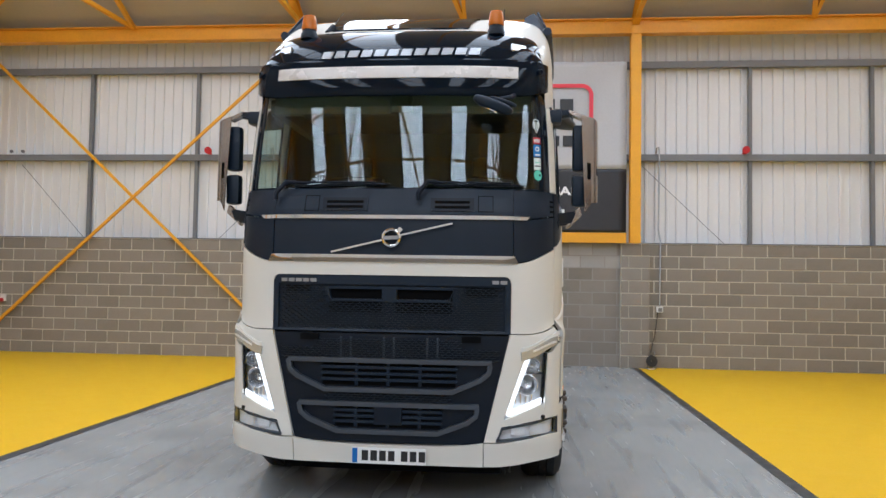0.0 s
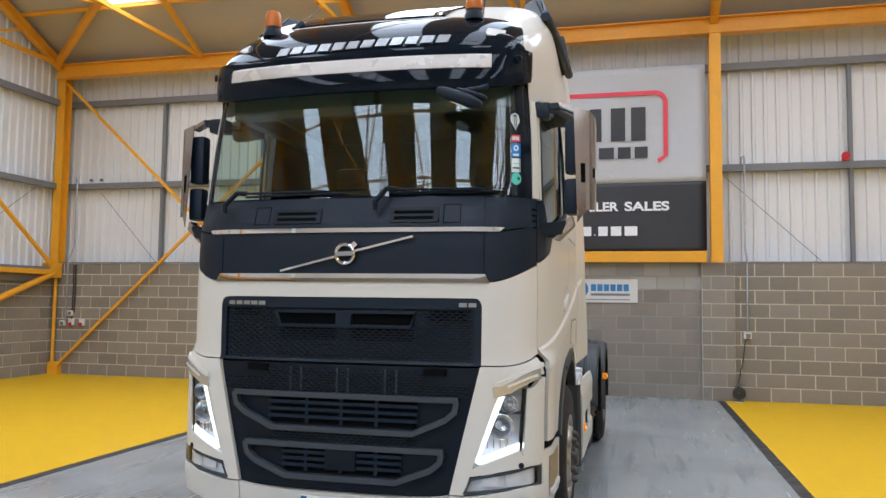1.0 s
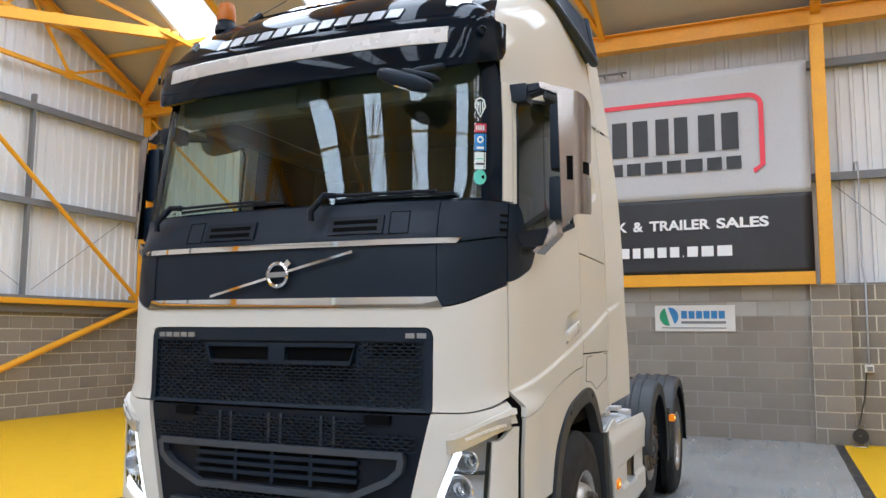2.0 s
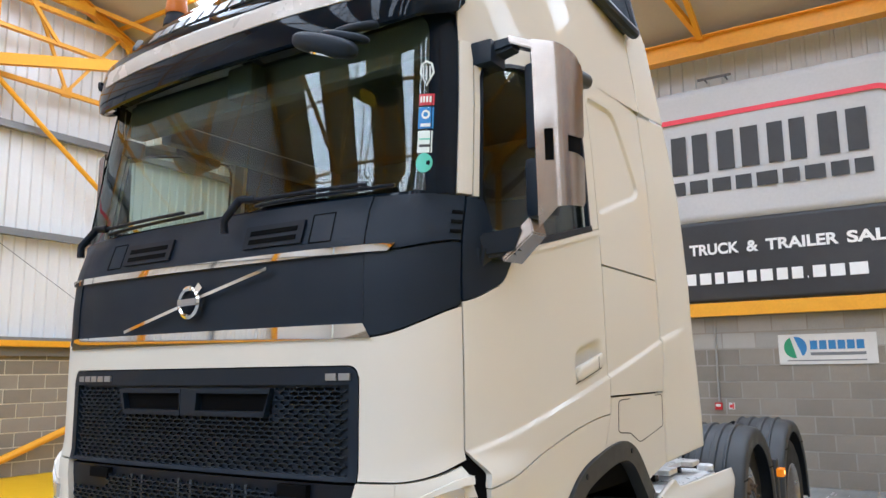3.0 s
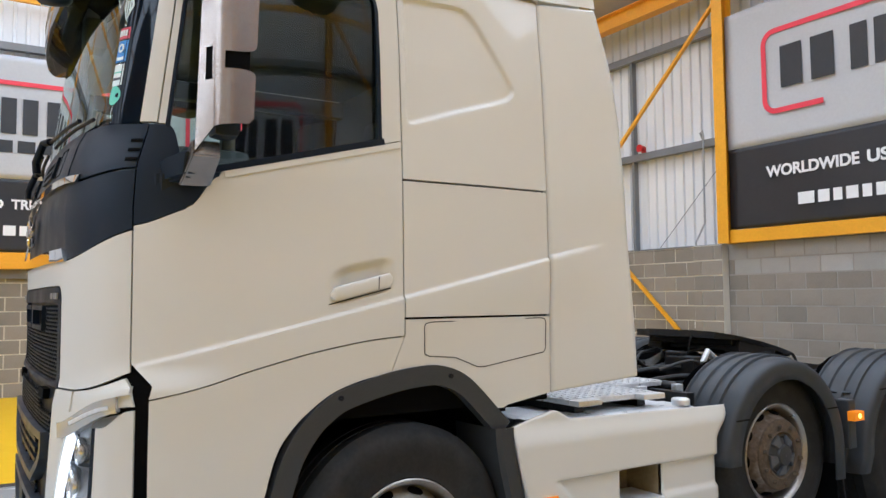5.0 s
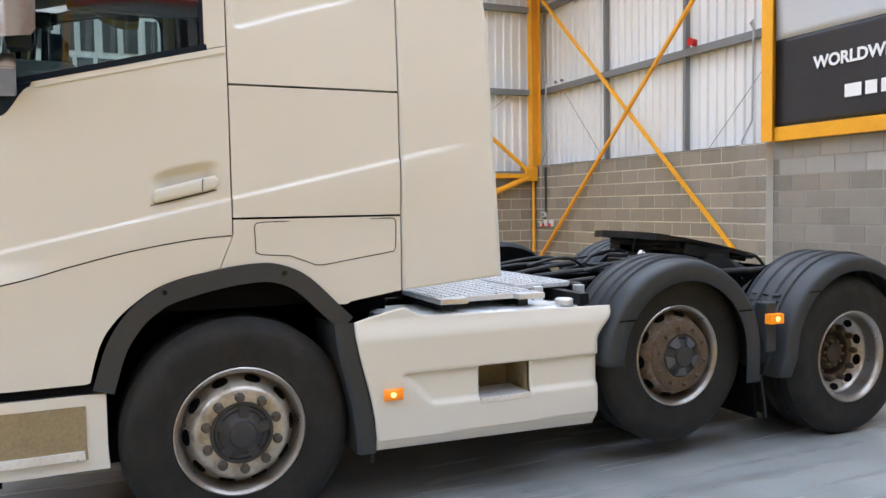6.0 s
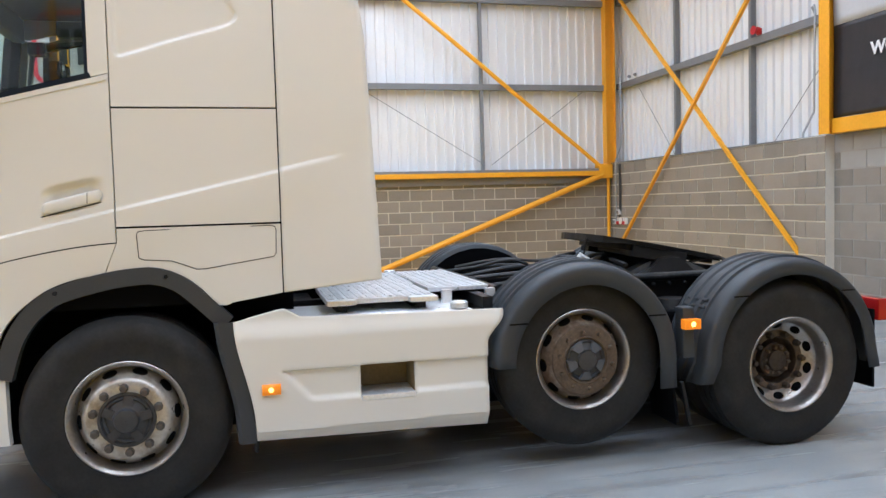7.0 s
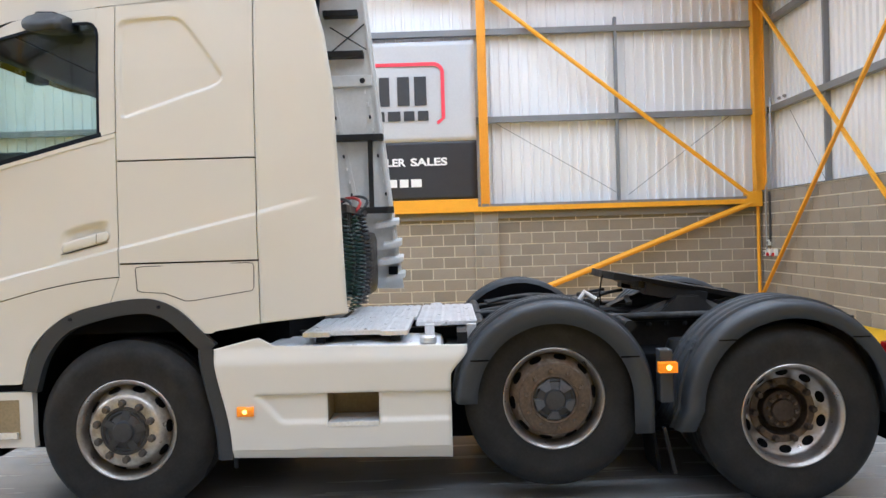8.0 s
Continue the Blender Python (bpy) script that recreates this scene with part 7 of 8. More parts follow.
for k, (a, b) in enumerate((((-0.55, 3.35, 1.0), (-0.3, 4.35, 1.02)), ((0.5, 3.3, 0.98), (0.45, 4.3, 0.97)), ((0.3, 3.4, 1.03), (0.2, 4.5, 1.0)), ((-0.1, 3.4, 1.0), (-0.25, 4.2, 1.04)), ((0.62, 3.3, 0.93), (0.6, 4.2, 0.9)))):
    mid = tuple((p + q) / 2 + (0.04 if n == 2 else 0.02 * k) for n, (p, q) in enumerate(zip(a, b)))
    part("air_hose", tube(bmesh.new(), smooth_line([a, mid, b], 6), 0.016, 7), CABLE, truck, smooth=True)
part("valve_block", boxed(0.15, 0.4, 4.1, 4.25, 0.96, 1.12, bevel=0.01), CHASSIS, truck)
part("hose_clamp", tube(bmesh.new(), [(0.5, 4.12, 1.0), (0.5, 4.08, 1.1), (0.5, 4.13, 1.17), (0.5, 4.2, 1.12)], 0.022, 8), ALU, truck, smooth=True)

# ---- fifth wheel: a tilted plate with a throat, on two stands ----
fifth = part("fifth_wheel_base", boxed(-0.48, 0.48, 4.3, 5.3, 0.965, 0.99, bevel=0.005), CHASSIS, truck, "black fifth-wheel coupling, dry and dusty")
for x in (-0.42, 0.42):
    part("stand", hexa_bm([(x - 0.06, 4.6, 0.99), (x + 0.06, 4.6, 0.99), (x + 0.06, 5.05, 0.99), (x - 0.06, 5.05, 0.99), (x - 0.04, 4.75, 1.13), (x + 0.04, 4.75, 1.13), (x + 0.04, 4.9, 1.13), (x - 0.04, 4.9, 1.13)], 0.01), CHASSIS, fifth)
# plate outline in its own plane: rounded front, forked rear
PLATE_POSE = pose(0, 4.82, 1.19, -11, 0, 0)
out = [(-0.2, -0.52), (-0.38, -0.47), (-0.46, -0.3), (-0.47, -0.05), (-0.42, 0.2), (-0.34, 0.5), (-0.2, 0.56), (-0.1, 0.52), (-0.055, 0.2), (0, 0.1), (0.055, 0.2), (0.1, 0.52), (0.2, 0.56), (0.34, 0.5), (0.42, 0.2), (0.47, -0.05), (0.46, -0.3), (0.38, -0.47), (0.2, -0.52)]
bm = bmesh.new()
lo = [bm.verts.new((x * 0.98, y, -0.016 - 0.022 * ease((-0.3 - y) / 0.12) - 0.01 * ease((y - 0.1) / 0.3))) for x, y in out]
hi = [bm.verts.new((x, y, 0.012)) for x, y in out]
bm.faces.new(hi)
bm.faces.new(lo[::-1])
for k in range(len(out)):
    bm.faces.new((lo[k], lo[(k + 1) % len(out)], hi[(k + 1) % len(out)], hi[k]))
for x0, x1, y0, y1, z0 in ((-0.4, 0.4, -0.3, -0.22, -0.06), (-0.44, -0.3, -0.26, 0.16, -0.1), (0.3, 0.44, -0.26, 0.16, -0.1), (-0.26, 0.26, -0.2, 0.05, -0.085), (-0.12, 0.12, 0.02, 0.2, -0.075), (-0.3, -0.22, 0.16, 0.46, -0.055), (0.22, 0.3, 0.16, 0.46, -0.055)):
    part("plate_web", boxed(x0, x1, y0, y1, z0, -0.014, bevel=0.006), CHASSIS, fifth).matrix_local = PLATE_POSE
plate5 = part("top_plate", bm, CHASSIS, fifth, "tilted black top plate")
plate5.matrix_local = PLATE_POSE
for sd in (-1, 1):
    part("frame_tube", tube(bmesh.new(), [(sd * 0.5, 4.12, 1.005), (sd * 0.5, 5.25, 1.005)], 0.022, 10), DUSTY, fifth, "dusty steel tube along the frame", True)
    part("saddle", hexa_bm([(sd * 0.26, 4.42, 0.99), (sd * 0.47, 4.42, 0.99), (sd * 0.47, 5.2, 0.99), (sd * 0.26, 5.2, 0.99), (sd * 0.3, 4.72, 1.11), (sd * 0.44, 4.72, 1.11), (sd * 0.44, 4.94, 1.11), (sd * 0.3, 4.94, 1.11)], 0.03), DUSTY, fifth, smooth=True)
part("release_lever", bar(bmesh.new(), (0.3, 4.45, 1.12), (0.62, 4.4, 1.1), 0.03, 0.02), CHASSIS, fifth)
part("ramp", hexa_bm([(-0.42, 5.3, 0.97), (0.42, 5.3, 0.97), (0.42, 5.9, 0.9), (-0.42, 5.9, 0.9), (-0.42, 5.3, 1.03), (0.42, 5.3, 1.03), (0.42, 5.9, 0.95), (-0.42, 5.9, 0.95)], 0.01), CHASSIS, fifth)

for k in range(9):
    for x in (-0.47, 0.47):
        part("frame_bolt", lathe(bmesh.new(), [(0.0, 0.016), (math.copysign(0.022, x), 0.016), (math.copysign(0.03, x), 0.008)], "x", 8, at=(x, 4.32 + 0.12 * k, 0.945), cap=True), CHASSIS, fifth)
for x, y0, y1, z0, z1 in ((0.2, 4.0, 4.45, 1.02, 1.16), (-0.2, 3.9, 4.4, 1.0, 1.14), (0.45, 3.7, 4.5, 1.06, 1.02), (0.05, 3.5, 4.3, 1.08, 1.06), (-0.45, 3.5, 4.5, 1.05, 1.1), (0.3, 5.0, 5.8, 1.05, 0.98), (-0.3, 5.05, 5.8, 1.06, 0.98)):
    part("coupling_hose", tube(bmesh.new(), smooth_line([(x, y0, z0), (x + 0.05, lerp(y0, y1, 0.35), z0 + 0.05), (x - 0.04, lerp(y0, y1, 0.7), z1 - 0.03), (x, y1, z1)], 6), 0.012, 7), CABLE, truck, smooth=True)
chain = bmesh.new()
tube(chain, [(0.18, 4.3, 1.06), (0.19, 4.29, 1.14), (0.2, 4.3, 1.22), (0.22, 4.31, 1.27)], 0.006, 6)
part("safety_chain", chain, CHASSIS, fifth)
part("jack_stay", boxed(0.1, 0.24, 4.14, 4.22, 1.0, 1.15, bevel=0.012), CHASSIS, truck)
part("cross_tube", tube(bmesh.new(), [(-0.85, 3.42, 1.0), (0.85, 3.42, 1.0)], 0.035, 12), CHASSIS, truck, smooth=True)
part("cross_tube", tube(bmesh.new(), [(-0.85, 4.35, 0.98), (0.85, 4.35, 0.98)], 0.035, 12), CHASSIS, truck, smooth=True)

# ---- catwalk: three ribbed aluminium plates ----
def tread_plate(name, x0, x1, y0, y1, z, tabs):
    bm = box(bmesh.new(), x0, x1, y0, y1, z - 0.03, z, 0.006)
    n = int((x1 - x0) / 0.05)
    for k in range(n):
        x = lerp(x0 + 0.025, x1 - 0.025, k / max(1, n - 1))
        for j in range(int((y1 - y0) / 0.055)):
            y = y0 + 0.03 + 0.055 * j
            box(bm, x - 0.016, x + 0.016, y - 0.018, y + 0.018, z, z + 0.005)
    for ya, yb in tabs:
        box(bm, x1, x1 + 0.07, ya, yb, z - 0.03, z, 0.005)
    return part(name, bm, ALU, truck, "ribbed aluminium catwalk plate")


tread_plate("catwalk", 0.35, 1.08, 2.36, 2.98, 1.03, ((2.36, 2.52), (2.82, 2.98)))
tread_plate("catwalk", -0.5, 0.34, 2.5, 3.0, 1.03, ())
tread_plate("catwalk", -0.45, 0.75, 3.01, 3.4, 1.035, ())
for y in (2.45, 2.9, 3.3):
    part("catwalk_bearer", boxed(-0.6, 1.05, y - 0.03, y + 0.03, 0.93, 0.995), CHASSIS, truck)
for x, y in ((0.9, 3.36), (0.86, 3.1)):
    part("catwalk_bracket", boxed(x - 0.02, x + 0.02, y - 0.03, y + 0.03, 0.9, 1.03, bevel=0.004), ALU, truck)

# ---- back of the cab ----
back = part("cab_back_panel", boxed(-1.15, 1.12, 2.1, 2.16, 1.1, 3.05, bevel=0.01), CAB_REAR, truck, "pale cab rear wall with pressed ribs")
for x in (-0.95, -0.6, -0.2, 0.2, 0.6, 0.95):
    part("pressed_rib", boxed(x - 0.03, x + 0.03, 2.16, 2.172, 1.3, 2.95, bevel=0.004), CAB_REAR, back)
for z in (2.62, 2.08):
    part("pressed_rib", boxed(-1.1, 1.05, 2.16, 2.178, z, z + 0.07, bevel=0.004), CAB_REAR, back)
far = part("side_fairing_lining", hexa_bm([(-1.17, 2.16, 1.15), (-1.14, 2.16, 1.15), (-1.13, 2.82, 1.13), (-1.16, 2.82, 1.13), (-1.1, 2.16, 3.7), (-1.07, 2.16, 3.7), (-1.06, 2.57, 3.7), (-1.09, 2.57, 3.7)]), CAB_REAR, truck, "pale inner face of the far fairing")
for z, yr in ((3.52, 2.5), (3.17, 2.54), (2.45, 2.69), (1.82, 2.76)):
    part("fairing_stay", boxed(-1.08, -0.98, 2.2, yr, z - 0.025, z + 0.03, bevel=0.008), CHASSIS, far, "black fairing stay")
part("stay_post", boxed(-1.06, -1.02, 2.55, 2.59, 1.84, 2.43), CHASSIS, far)
for a, b in (((-1.05, 2.25, 3.42), (-1.05, 2.56, 3.22)), ((-1.05, 2.25, 3.2), (-1.05, 2.55, 3.44))):
    part("stay_wire", tube(bmesh.new(), [a, b], 0.006, 6), CHASSIS, far)
part("fairing_plate", boxed(-1.09, -1.04, 2.24, 2.6, 2.9, 3.0, bevel=0.01), CAB_REAR, far)
part("plate_bolt", lathe(bmesh.new(), [(-1.04, 0.025), (-1.02, 0.02), (-1.02, 0.002)], "x", 12, at=(0, 2.52, 2.95)), CHASSIS, far)
for y0, y1 in ((2.32, 2.35), (2.62, 2.65)):
    part("pressed_rib", hexa_bm([(-1.125, y0 + 0.1, 1.85), (-1.1, y0 + 0.1, 1.85), (-1.1, y1 + 0.1, 1.85), (-1.125, y1 + 0.1, 1.85), (-1.1, y0 - 0.08, 2.88), (-1.075, y0 - 0.08, 2.88), (-1.075, y1 - 0.08, 2.88), (-1.1, y1 - 0.08, 2.88)]), CAB_REAR, far)
for z, y0, y1 in ((1.68, 2.6, 2.8), (1.5, 2.66, 2.82), (1.36, 2.62, 2.83), (1.22, 2.68, 2.84)):
    part("fairing_bracket", hexa_bm([(-1.12, y0, z), (-1.02, y0, z - 0.03), (-1.02, y1, z + 0.01), (-1.12, y1, z + 0.02), (-1.12, y0, z + 0.05), (-1.02, y0, z + 0.02), (-1.02, y1, z + 0.05), (-1.12, y1, z + 0.08)], 0.005), CAB_REAR, far)
for k in range(9):
    z = 1.95 + 0.112 * k
    for yy in (2.4, 2.7):
        part("lining_clip", boxed(-1.1, -1.078 + 0.028 * (z - 1.85), yy - 0.175 * (z - 1.85), yy + 0.016 - 0.175 * (z - 1.85), z, z + 0.028, bevel=0.004), PLASTIC_WHITE if k % 3 else CHASSIS, far)
part("lining_flange", hexa_bm([(-1.14, 2.78, 1.2), (-1.09, 2.78, 1.2), (-1.09, 2.8, 1.2), (-1.14, 2.8, 1.2), (-1.09, 2.53, 3.65), (-1.04, 2.53, 3.65), (-1.04, 2.55, 3.65), (-1.09, 2.55, 3.65)]), CAB_REAR, far)
# the hole's shade, as a near-black block on the bracket
part("bracket_hole", boxed(-1.03, -1.01, 2.7, 2.78, 1.26, 1.33), DEEP_BLACK, far)
part("air_filter", boxed(-0.95, -0.35, 2.25, 2.62, 1.12, 1.64, bevel=0.08), CHASSIS, truck, "black air filter housing", smooth=True)
for x in (-0.5, 0.5):
    part("hose_rail", boxed(x - 0.02, x + 0.02, 2.16, 2.57, 1.76, 1.8), CHASSIS, truck)
part("hose_rail", boxed(-0.6, 0.6, 2.53, 2.57, 1.755, 1.805, bevel=0.004), CHASSIS, truck, "black rail that carries the air lines")


def coil(x, y, z0, z1, r, turns, mat, label):
    pts = []
    for k in range(turns * 12 + 1):
        q = 2 * math.pi * k / 12
        t = k / (turns * 12)
        sag = 0.05 * math.sin(math.pi * t)
        pts.append((x + r * math.cos(q), y + sag + r * math.sin(q), lerp(z1, z0, t)))
    part("coil_hose", tube(bmesh.new(), pts, 0.0065, 6), mat, truck, label, True)


coil(0.12, 2.54, 1.07, 1.74, 0.038, 24, COIL_GREEN, "green coiled air line")
coil(0.36, 2.5, 1.14, 1.72, 0.034, 21, COIL_GREEN, "green coiled air line")
coil(-0.08, 2.57, 1.08, 1.76, 0.038, 23, COIL_BLACK, "black coiled cable")
coil(-0.26, 2.53, 1.08, 1.74, 0.036, 22, COIL_BLACK, "black coiled cable")
for a, mat in (((0.12, 2.54, 1.74), COIL_RED), ((-0.08, 2.57, 1.76), COIL_BLACK), ((0.36, 2.5, 1.72), COIL_BLACK)):
    part("hose_loop", tube(bmesh.new(), smooth_line([a, (a[0] - 0.05, a[1] + 0.06, a[2] + 0.1), (a[0] - 0.2, a[1] - 0.06, a[2] + 0.14), (a[0] - 0.3, 2.3, a[2] + 0.05), (a[0] - 0.3, 2.15, a[2])], 5), 0.011, 6), mat, truck, "air line loop", True)
for k in range(6):
    part("valve_fitting", boxed(-0.15 + 0.09 * k, -0.1 + 0.09 * k, 2.48, 2.54, 1.66 - 0.03 * (k % 3), 1.76, bevel=0.008), CHASSIS, truck)

# ---- small things on the walls ----
sign = part("wall_sign", boxed(-0.305, 0.905, NORTH - 0.02, NORTH - 0.008, 1.63, 2.04, bevel=0.003), PLASTIC_WHITE)
tagged(sign, "white sign with blue and green mark on the block wall", "sign")
def half_disc(q0, q1, dx):
    bm = bmesh.new()
    rim = [(-0.09 + dx + 0.135 * math.cos(radians(q)), 1.862 + 0.145 * math.sin(radians(q))) for q in range(q0, q1 + 1, 12)]
    front = [bm.verts.new((x, NORTH - 0.026, z)) for x, z in rim]
    rear = [bm.verts.new((x, NORTH - 0.02, z)) for x, z in rim]
    bm.faces.new(front)
    for k in range(len(rim)):
        j = (k + 1) % len(rim)
        bm.faces.new((front[k], front[j], rear[j], rear[k]))
    return bm


part("mark", half_disc(112, 280, -0.008), SIGN_GREEN, sign)
part("mark", half_disc(-56, 100, 0.012), SIGN_BLUE, sign)
for k in range(6):
    part("name_bar", boxed(0.1 + 0.113 * k, 0.19 + 0.113 * k, NORTH - 0.026, NORTH - 0.02, 1.83, 1.95), SIGN_BLUE, sign)
part("text_bar", boxed(0.1, 0.77, NORTH - 0.026, NORTH - 0.02, 1.75, 1.79), STEEL_GREY, sign)
part("text_bar", boxed(-0.2, 0.77, NORTH - 0.026, NORTH - 0.02, 1.675, 1.69), STEEL_GREY, sign)


def conduit(pts, label="grey steel conduit on the wall", mat=CONDUIT, r=0.016):
    return tagged(part("conduit", tube(bmesh.new(), pts, r, 8), mat, smooth=True), label, "conduit")


def socket(x, z, y=NORTH, turn=0.0, colour=PLASTIC_WHITE, lab="white wall socket box"):
    s = part("wall_socket", boxed(-0.06, 0.06, -0.06, -0.002, -0.055, 0.055, bevel=0.006), colour)
    s.matrix_world = pose(x, y, z, 0, 0, turn)
    part("socket_lid", boxed(-0.03, 0.04, -0.075, -0.058, -0.04, 0.03, bevel=0.004), STEEL_GREY, s)
    return tagged(s, lab, "socket")


CY = NORTH - 0.03
conduit([(-1.13, CY, 2.62), (-1.13, CY, 2.34), (-1.15, CY, 2.2), (-1.15, CY, 1.12)])
conduit([(2.65, CY + 0.16, 4.06), (2.65, CY + 0.1, 4.16), (2.69, CY + 0.1, 4.18), (2.7, CY + 0.1, 4.1), (2.69, CY + 0.1, 2.6), (2.71, CY, 2.38), (2.7, CY, 1.15)])
socket(2.7, 1.1)
conduit([(2.66, CY - 0.03, 1.04), (2.62, CY - 0.04, 0.7), (2.53, CY - 0.06, 0.3)], "black cable hanging from the socket", CABLE, 0.009)
conduit([(-4.9, CY + 0.16, 4.06), (-4.9, CY + 0.1, 4.16), (-4.86, CY + 0.1, 4.18), (-4.84, CY + 0.1, 4.1), (-4.86, CY + 0.1, 2.7), (-4.96, CY, 2.4), (-4.94, CY, 1.15)])
socket(-4.95, 1.1)
conduit([(-10.8, CY + 0.16, 4.06), (-10.77, CY + 0.1, 4.17), (-10.74, CY + 0.1, 4.1), (-10.74, CY + 0.1, 2.7), (-10.8, CY, 2.38), (-10.8, CY, 1.1)])
for x, z1 in ((-10.6, 1.3), (-10.65, 1.15)):
    conduit([(x, CY, 2.3), (x + 0.01, CY, 1.8), (x, CY, z1)], "black cable down the block wall", CABLE, 0.013)
socket(-10.69, 1.28, lab="white isolator box on the wall")
socket(-10.87, 1.07)
for x in (-10.65, -10.39):
    s = part("power_inlet", boxed(x - 0.05, x + 0.05, NORTH - 0.07, NORTH, 1.02, 1.16, bevel=0.01), PLASTIC_WHITE)
    tagged(s, "white and red industrial power socket", "socket")
    part("inlet_cap", lathe(bmesh.new(), [(NORTH - 0.1, 0.035), (NORTH - 0.06, 0.04)], "y", 16, at=(x, 0, 1.05), cap=True), PLASTIC_RED, s)
# cable reel on the floor
reel = part("cable_reel", tube(bmesh.new(), [(2.44, NORTH - 0.12, 0.006), (2.44, NORTH - 0.09, 0.31), (2.6, NORTH - 0.09, 0.31), (2.62, NORTH - 0.12, 0.006), (2.58, NORTH - 0.26, 0.008), (2.44, NORTH - 0.26, 0.008), (2.44, NORTH - 0.12, 0.006)], 0.009, 8), CONDUIT, None, "", True)
tagged(reel, "black cable reel on a steel stand", "cable reel")
part("drum", lathe(bmesh.new(), [(-0.05, 0.02), (-0.05, 0.105), (-0.04, 0.105), (-0.04, 0.07), (0.04, 0.07), (0.04, 0.105), (0.05, 0.105), (0.05, 0.02)], "y", 28, at=(2.53, NORTH - 0.17, 0.15)), CABLE, reel, "black drum", True)
part("wound_cable", lathe(bmesh.new(), [(-0.038, 0.07), (-0.03, 0.09), (0.03, 0.09), (0.038, 0.07)], "y", 28, at=(2.53, NORTH - 0.17, 0.15)), CABLE, reel)
# red alarm sounders on the rail
for x in (4.3, -6.2):
    a = part("alarm_sounder", lathe(bmesh.new(), [(0.0, 0.05), (-0.04, 0.055), (-0.06, 0.04), (-0.08, 0.06), (-0.1, 0.07), (-0.1, 0.002)], "y", 20, at=(x, NORTH + 0.16, 4.13)), PLASTIC_RED, None, "", True)
    tagged(a, "red alarm sounder on the wall rail", "alarm")
    part("bracket", boxed(x - 0.04, x + 0.04, NORTH + 0.15, NORTH + 0.19, 4.06, 4.16, bevel=0.004), PLASTIC_RED, a)
for x in (-10.45, -10.2):
    e = part("small_camera", lathe(bmesh.new(), [(0, 0.03), (-0.03, 0.035), (-0.06, 0.02)], "y", 14, at=(x, NORTH + 0.16, 4.12), cap=True), STEEL_GREY, None, "", True)
    tagged(e, "small grey sensor on the wall rail", "sensor")
rod = tagged(part("vent_rod", bar(bmesh.new(), (-1.2, NORTH + 0.135, 6.02), (-0.7, NORTH + 0.135, 6.02), 0.03, 0.03), STEEL_GREY), "grey bar hooked above the banner", "bar")
for x in (-1.1, -0.8):
    part("hook", bar(bmesh.new(), (x, NORTH + 0.13, 6.02), (x, NORTH + 0.345, 6.02), 0.02, 0.02), STEEL_GREY, rod)
s = part("call_point", boxed(-1.215, -1.115, NORTH - 0.05, NORTH, 1.005, 1.105, bevel=0.008), PLASTIC_RED)
part("label", boxed(-1.2, -1.13, NORTH - 0.053, NORTH - 0.05, 1.05, 1.085), PLASTIC_WHITE, s, "white label")
tagged(s, "red call point on the block wall", "call point")
s = part("call_point", boxed(-1.03, -0.945, NORTH - 0.008, NORTH, 1.01, 1.105, bevel=0.002), PLASTIC_WHITE)
part("print", boxed(-1.018, -0.985, NORTH - 0.0105, NORTH - 0.008, 1.035, 1.075), PLASTIC_RED, s)
part("print", boxed(-0.982, -0.957, NORTH - 0.0105, NORTH - 0.008, 1.02, 1.097), PLASTIC_RED, s)
tagged(s, "small white notice with red print on the block wall", "notice")

# ---- block courses, piece by piece ----
COURSE, BL, JOINT = TOP_N / 10, 0.458, 0.02


def block_mesh(w, h, mat, name):
    bm = bmesh.new()
    d = 0.006
    c = 0.003
    lo = [(-w / 2, 0.03, -h / 2), (w / 2, 0.03, -h / 2), (w / 2, 0.03, h / 2), (-w / 2, 0.03, h / 2)]
    md = [(x, -0.002, z) for x, _, z in lo]
    hi = [(x * (1 - 2 * c / w), -d + 0.004, z * (1 - 2 * c / h)) for x, _, z in lo]
    r = [[bm.verts.new(p) for p in ring] for ring in (lo, md, hi)]
    for a, b in zip(r, r[1:]):
        for k in range(4):
            bm.faces.new((a[k], a[(k + 1) % 4], b[(k + 1) % 4], b[k]))
    bm.faces.new(r[2])
    ob = part(name, bm, mat)
    me = ob.data
    bpy.data.objects.remove(ob)
    return me


FULL, HALF = block_mesh(BL - JOINT, COURSE - JOINT, BLOCK, "block"), block_mesh(BL / 2 - JOINT, COURSE - JOINT, BLOCK, "block")
FULL_P, HALF_P = block_mesh(BL - JOINT, COURSE - JOINT, BLOCK_PALE, "block"), block_mesh(BL / 2 - JOINT, COURSE - JOINT, BLOCK_PALE, "block")
COURSE_W = TOP_W / 9
FULL_W = block_mesh(BL - JOINT, COURSE_W - JOINT, BLOCK, "block")
HALF_W = block_mesh(BL / 2 - JOINT, COURSE_W - JOINT, BLOCK, "block")


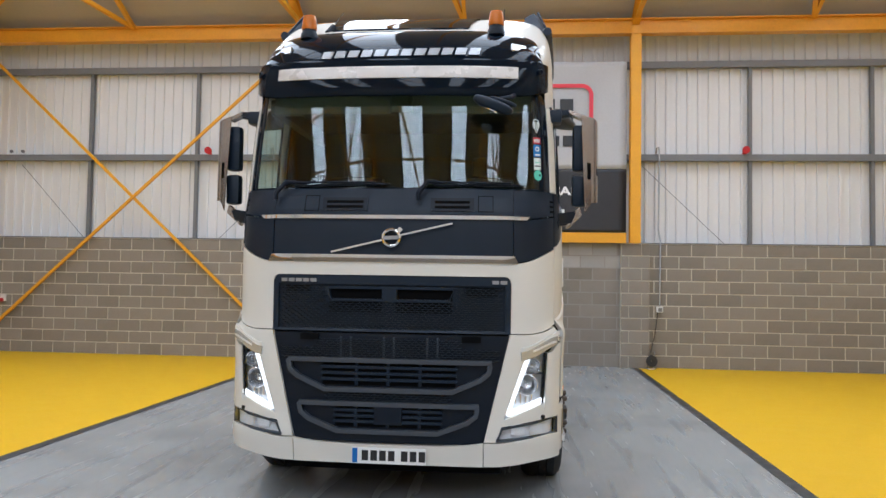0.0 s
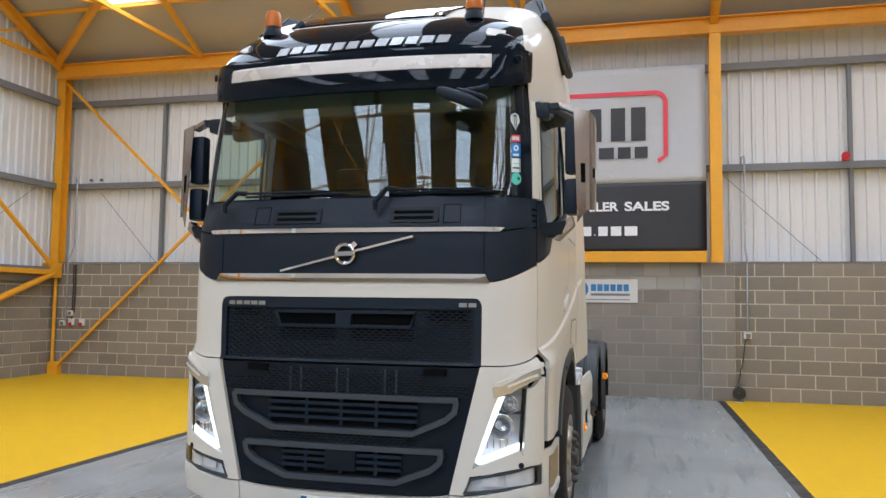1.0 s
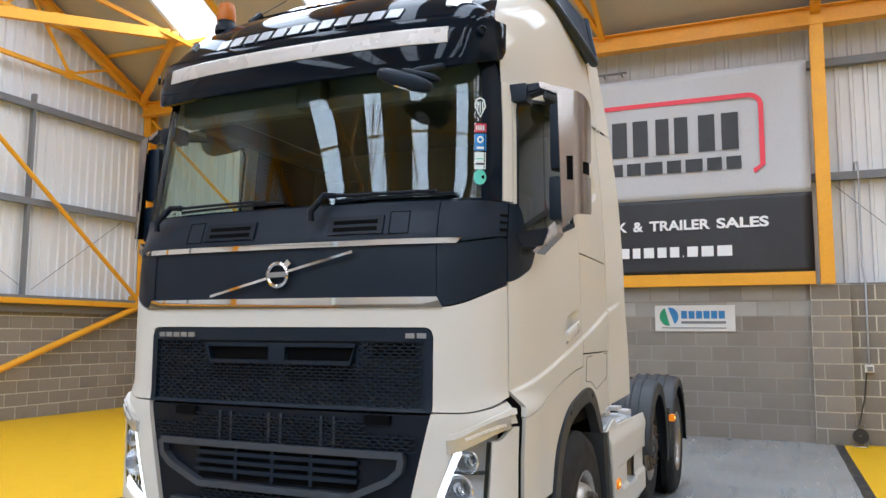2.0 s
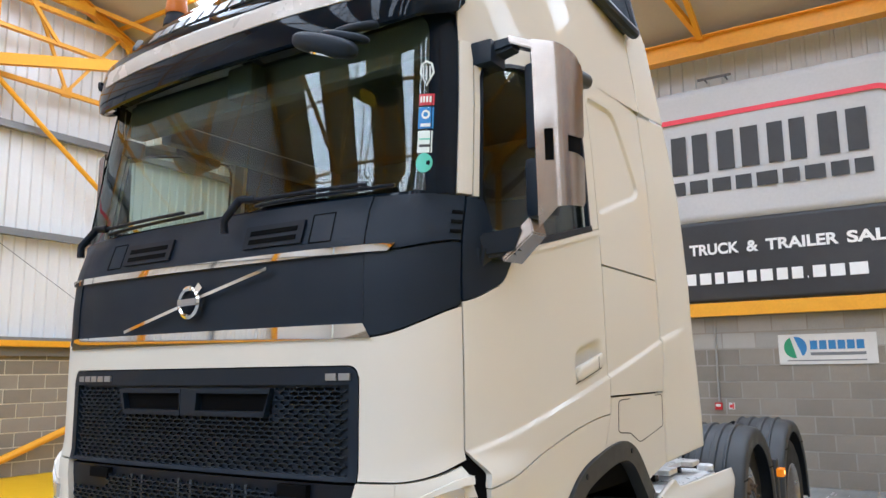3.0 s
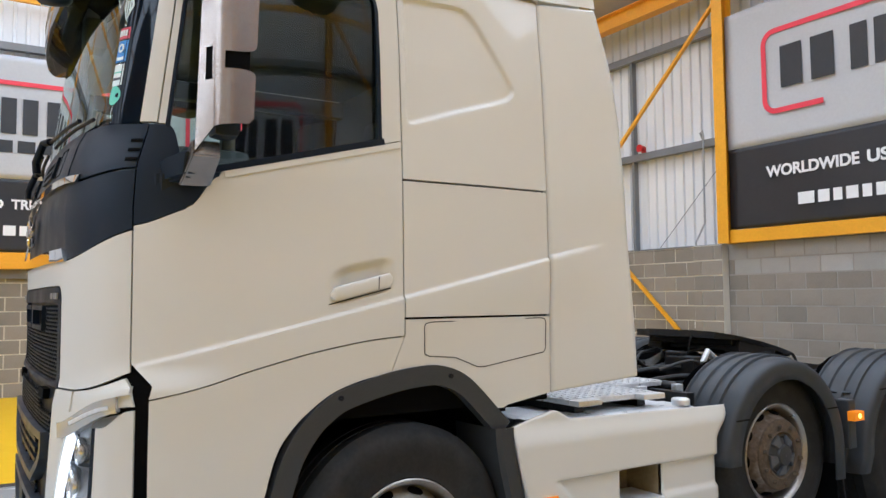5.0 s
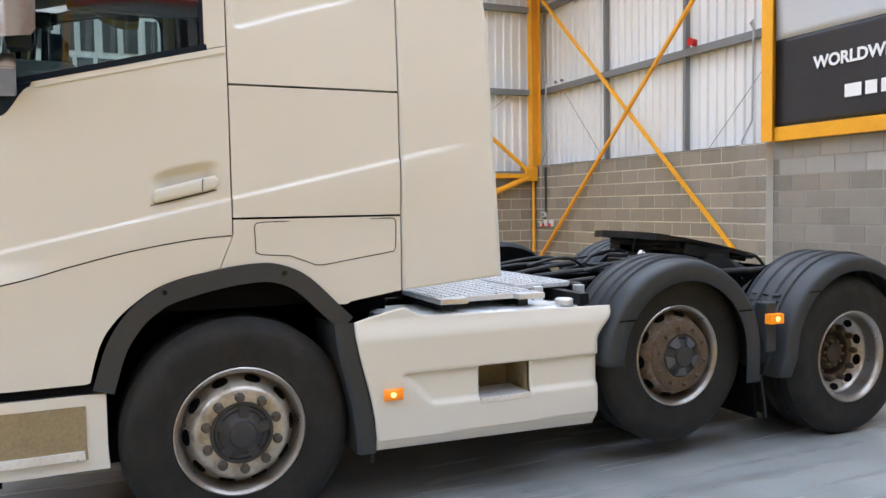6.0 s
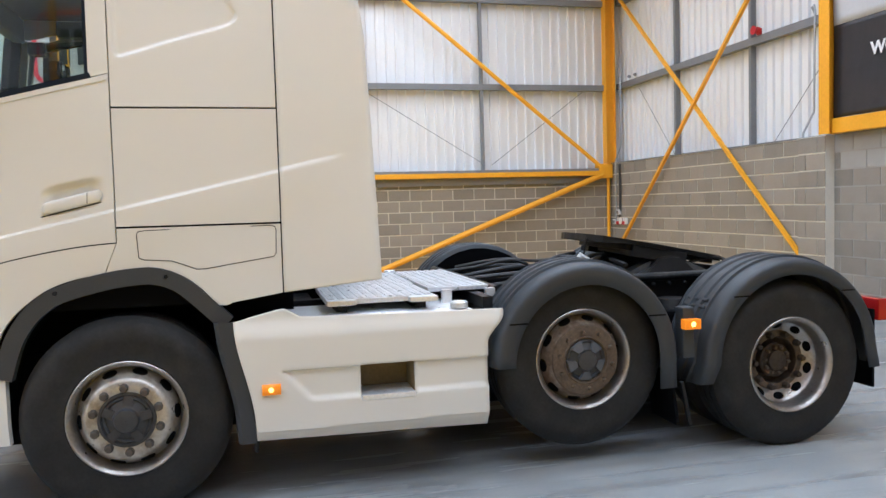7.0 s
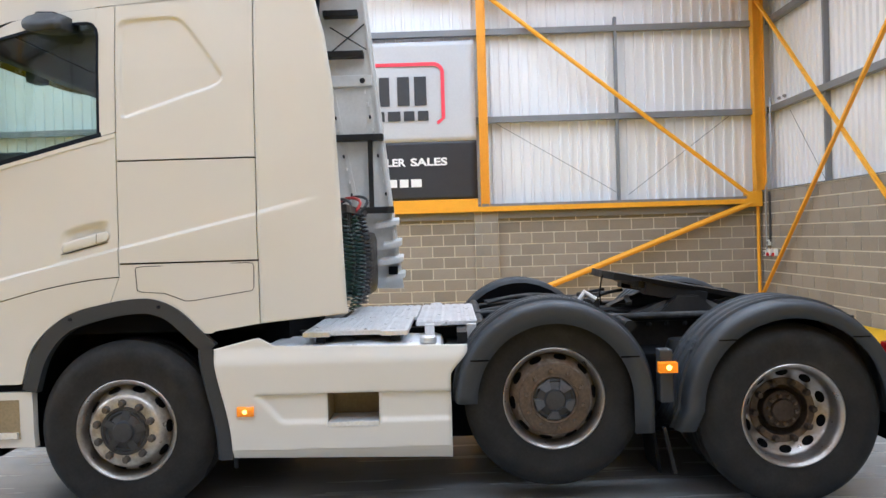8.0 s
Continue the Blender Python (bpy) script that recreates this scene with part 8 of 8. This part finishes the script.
def courses(wall, m, length, rows, high, full, half, near, skip=(), pale=None, rest_name="far_blocks"):
    """Lays half-bond courses along x in the plane m; those whose place falls in near(x) are parts, the rest are joined."""
    rest_v, rest_f = [], []
    made = 0
    for row in range(rows):
        x = 0.0
        first = row % 2
        while x < length - 0.05:
            w = BL / 2 if (x == 0.0 and first) else BL
            w = min(w, length - x)
            c = x + w / 2
            if not any(a - 0.02 < c < b + 0.02 for a, b in skip) and w > 0.12:
                me = full if w > BL * 0.75 else half
                if pale and pale(c, row):
                    me = FULL_P if me is FULL else HALF_P
                loc = m @ Vector((c, 0, (row + 0.5) * high))
                sxx = w / BL if me in (full, FULL_P) else w / (BL / 2)
                if near(c) and made < 298:
                    ob = new("block", me)
                    ob.parent = wall
                    ob.matrix_world = Matrix.Translation(loc) @ m.to_3x3().to_4x4() @ Matrix.Diagonal((sxx, 1, 1, 1))
                    made += 1
                else:
                    b = len(rest_v)
                    mm = Matrix.Translation(loc) @ m.to_3x3().to_4x4() @ Matrix.Diagonal((sxx, 1, 1, 1))
                    rest_v += [tuple(mm @ v.co) for v in me.vertices]
                    rest_f += [tuple(b + k for k in p.vertices) for p in me.polygons]
            x += w
    if rest_v:
        ob = part(rest_name, (rest_v, rest_f), BLOCK, wall)
        tagged(ob, "grey concrete blocks in courses", kind="stuff")


courses(wall_north, pose(WEST, NORTH, 0), EAST - WEST, 10, COURSE, FULL, HALF, lambda x: 6.0 < x < 19.0, pale=lambda x, row: row >= 8 and -4.38 < x + WEST < 1.97)
courses(wall_west, pose(WEST, SOUTH, 0, 0, 0, 90), NORTH - SOUTH, 9, COURSE_W, FULL_W, HALF_W, lambda x: x > 17.0)
for pier, x0, x1 in ((bpy.data.objects["wall_pier"], 1.97, 2.49), (bpy.data.objects["wall_pier.001"], -4.92, -4.38)):
    for row in range(10):
        cut = (x0 + x1) / 2 + (0.12 if row % 2 else -0.12)
        for a, b in ((x0, cut), (cut, x1)):
            ob = new("block", FULL)
            ob.parent = pier
            ob.matrix_world = pose((a + b) / 2, NORTH - 0.146, (row + 0.5) * COURSE) @ Matrix.Diagonal(((b - a) / BL, 1, 1, 1))
pier = bpy.data.objects["wall_pier_west"]
for row in range(9):
    cut = 9.34 + (0.1 if row % 2 else -0.1)
    for a, b in ((9.1, cut), (cut, 9.58)):
        ob = new("block", FULL_W)
        ob.parent = pier
        ob.matrix_world = pose(WEST + 0.126, (a + b) / 2, (row + 0.5) * COURSE_W, 0, 0, 90) @ Matrix.Diagonal(((b - a) / BL, 1, 1, 1))
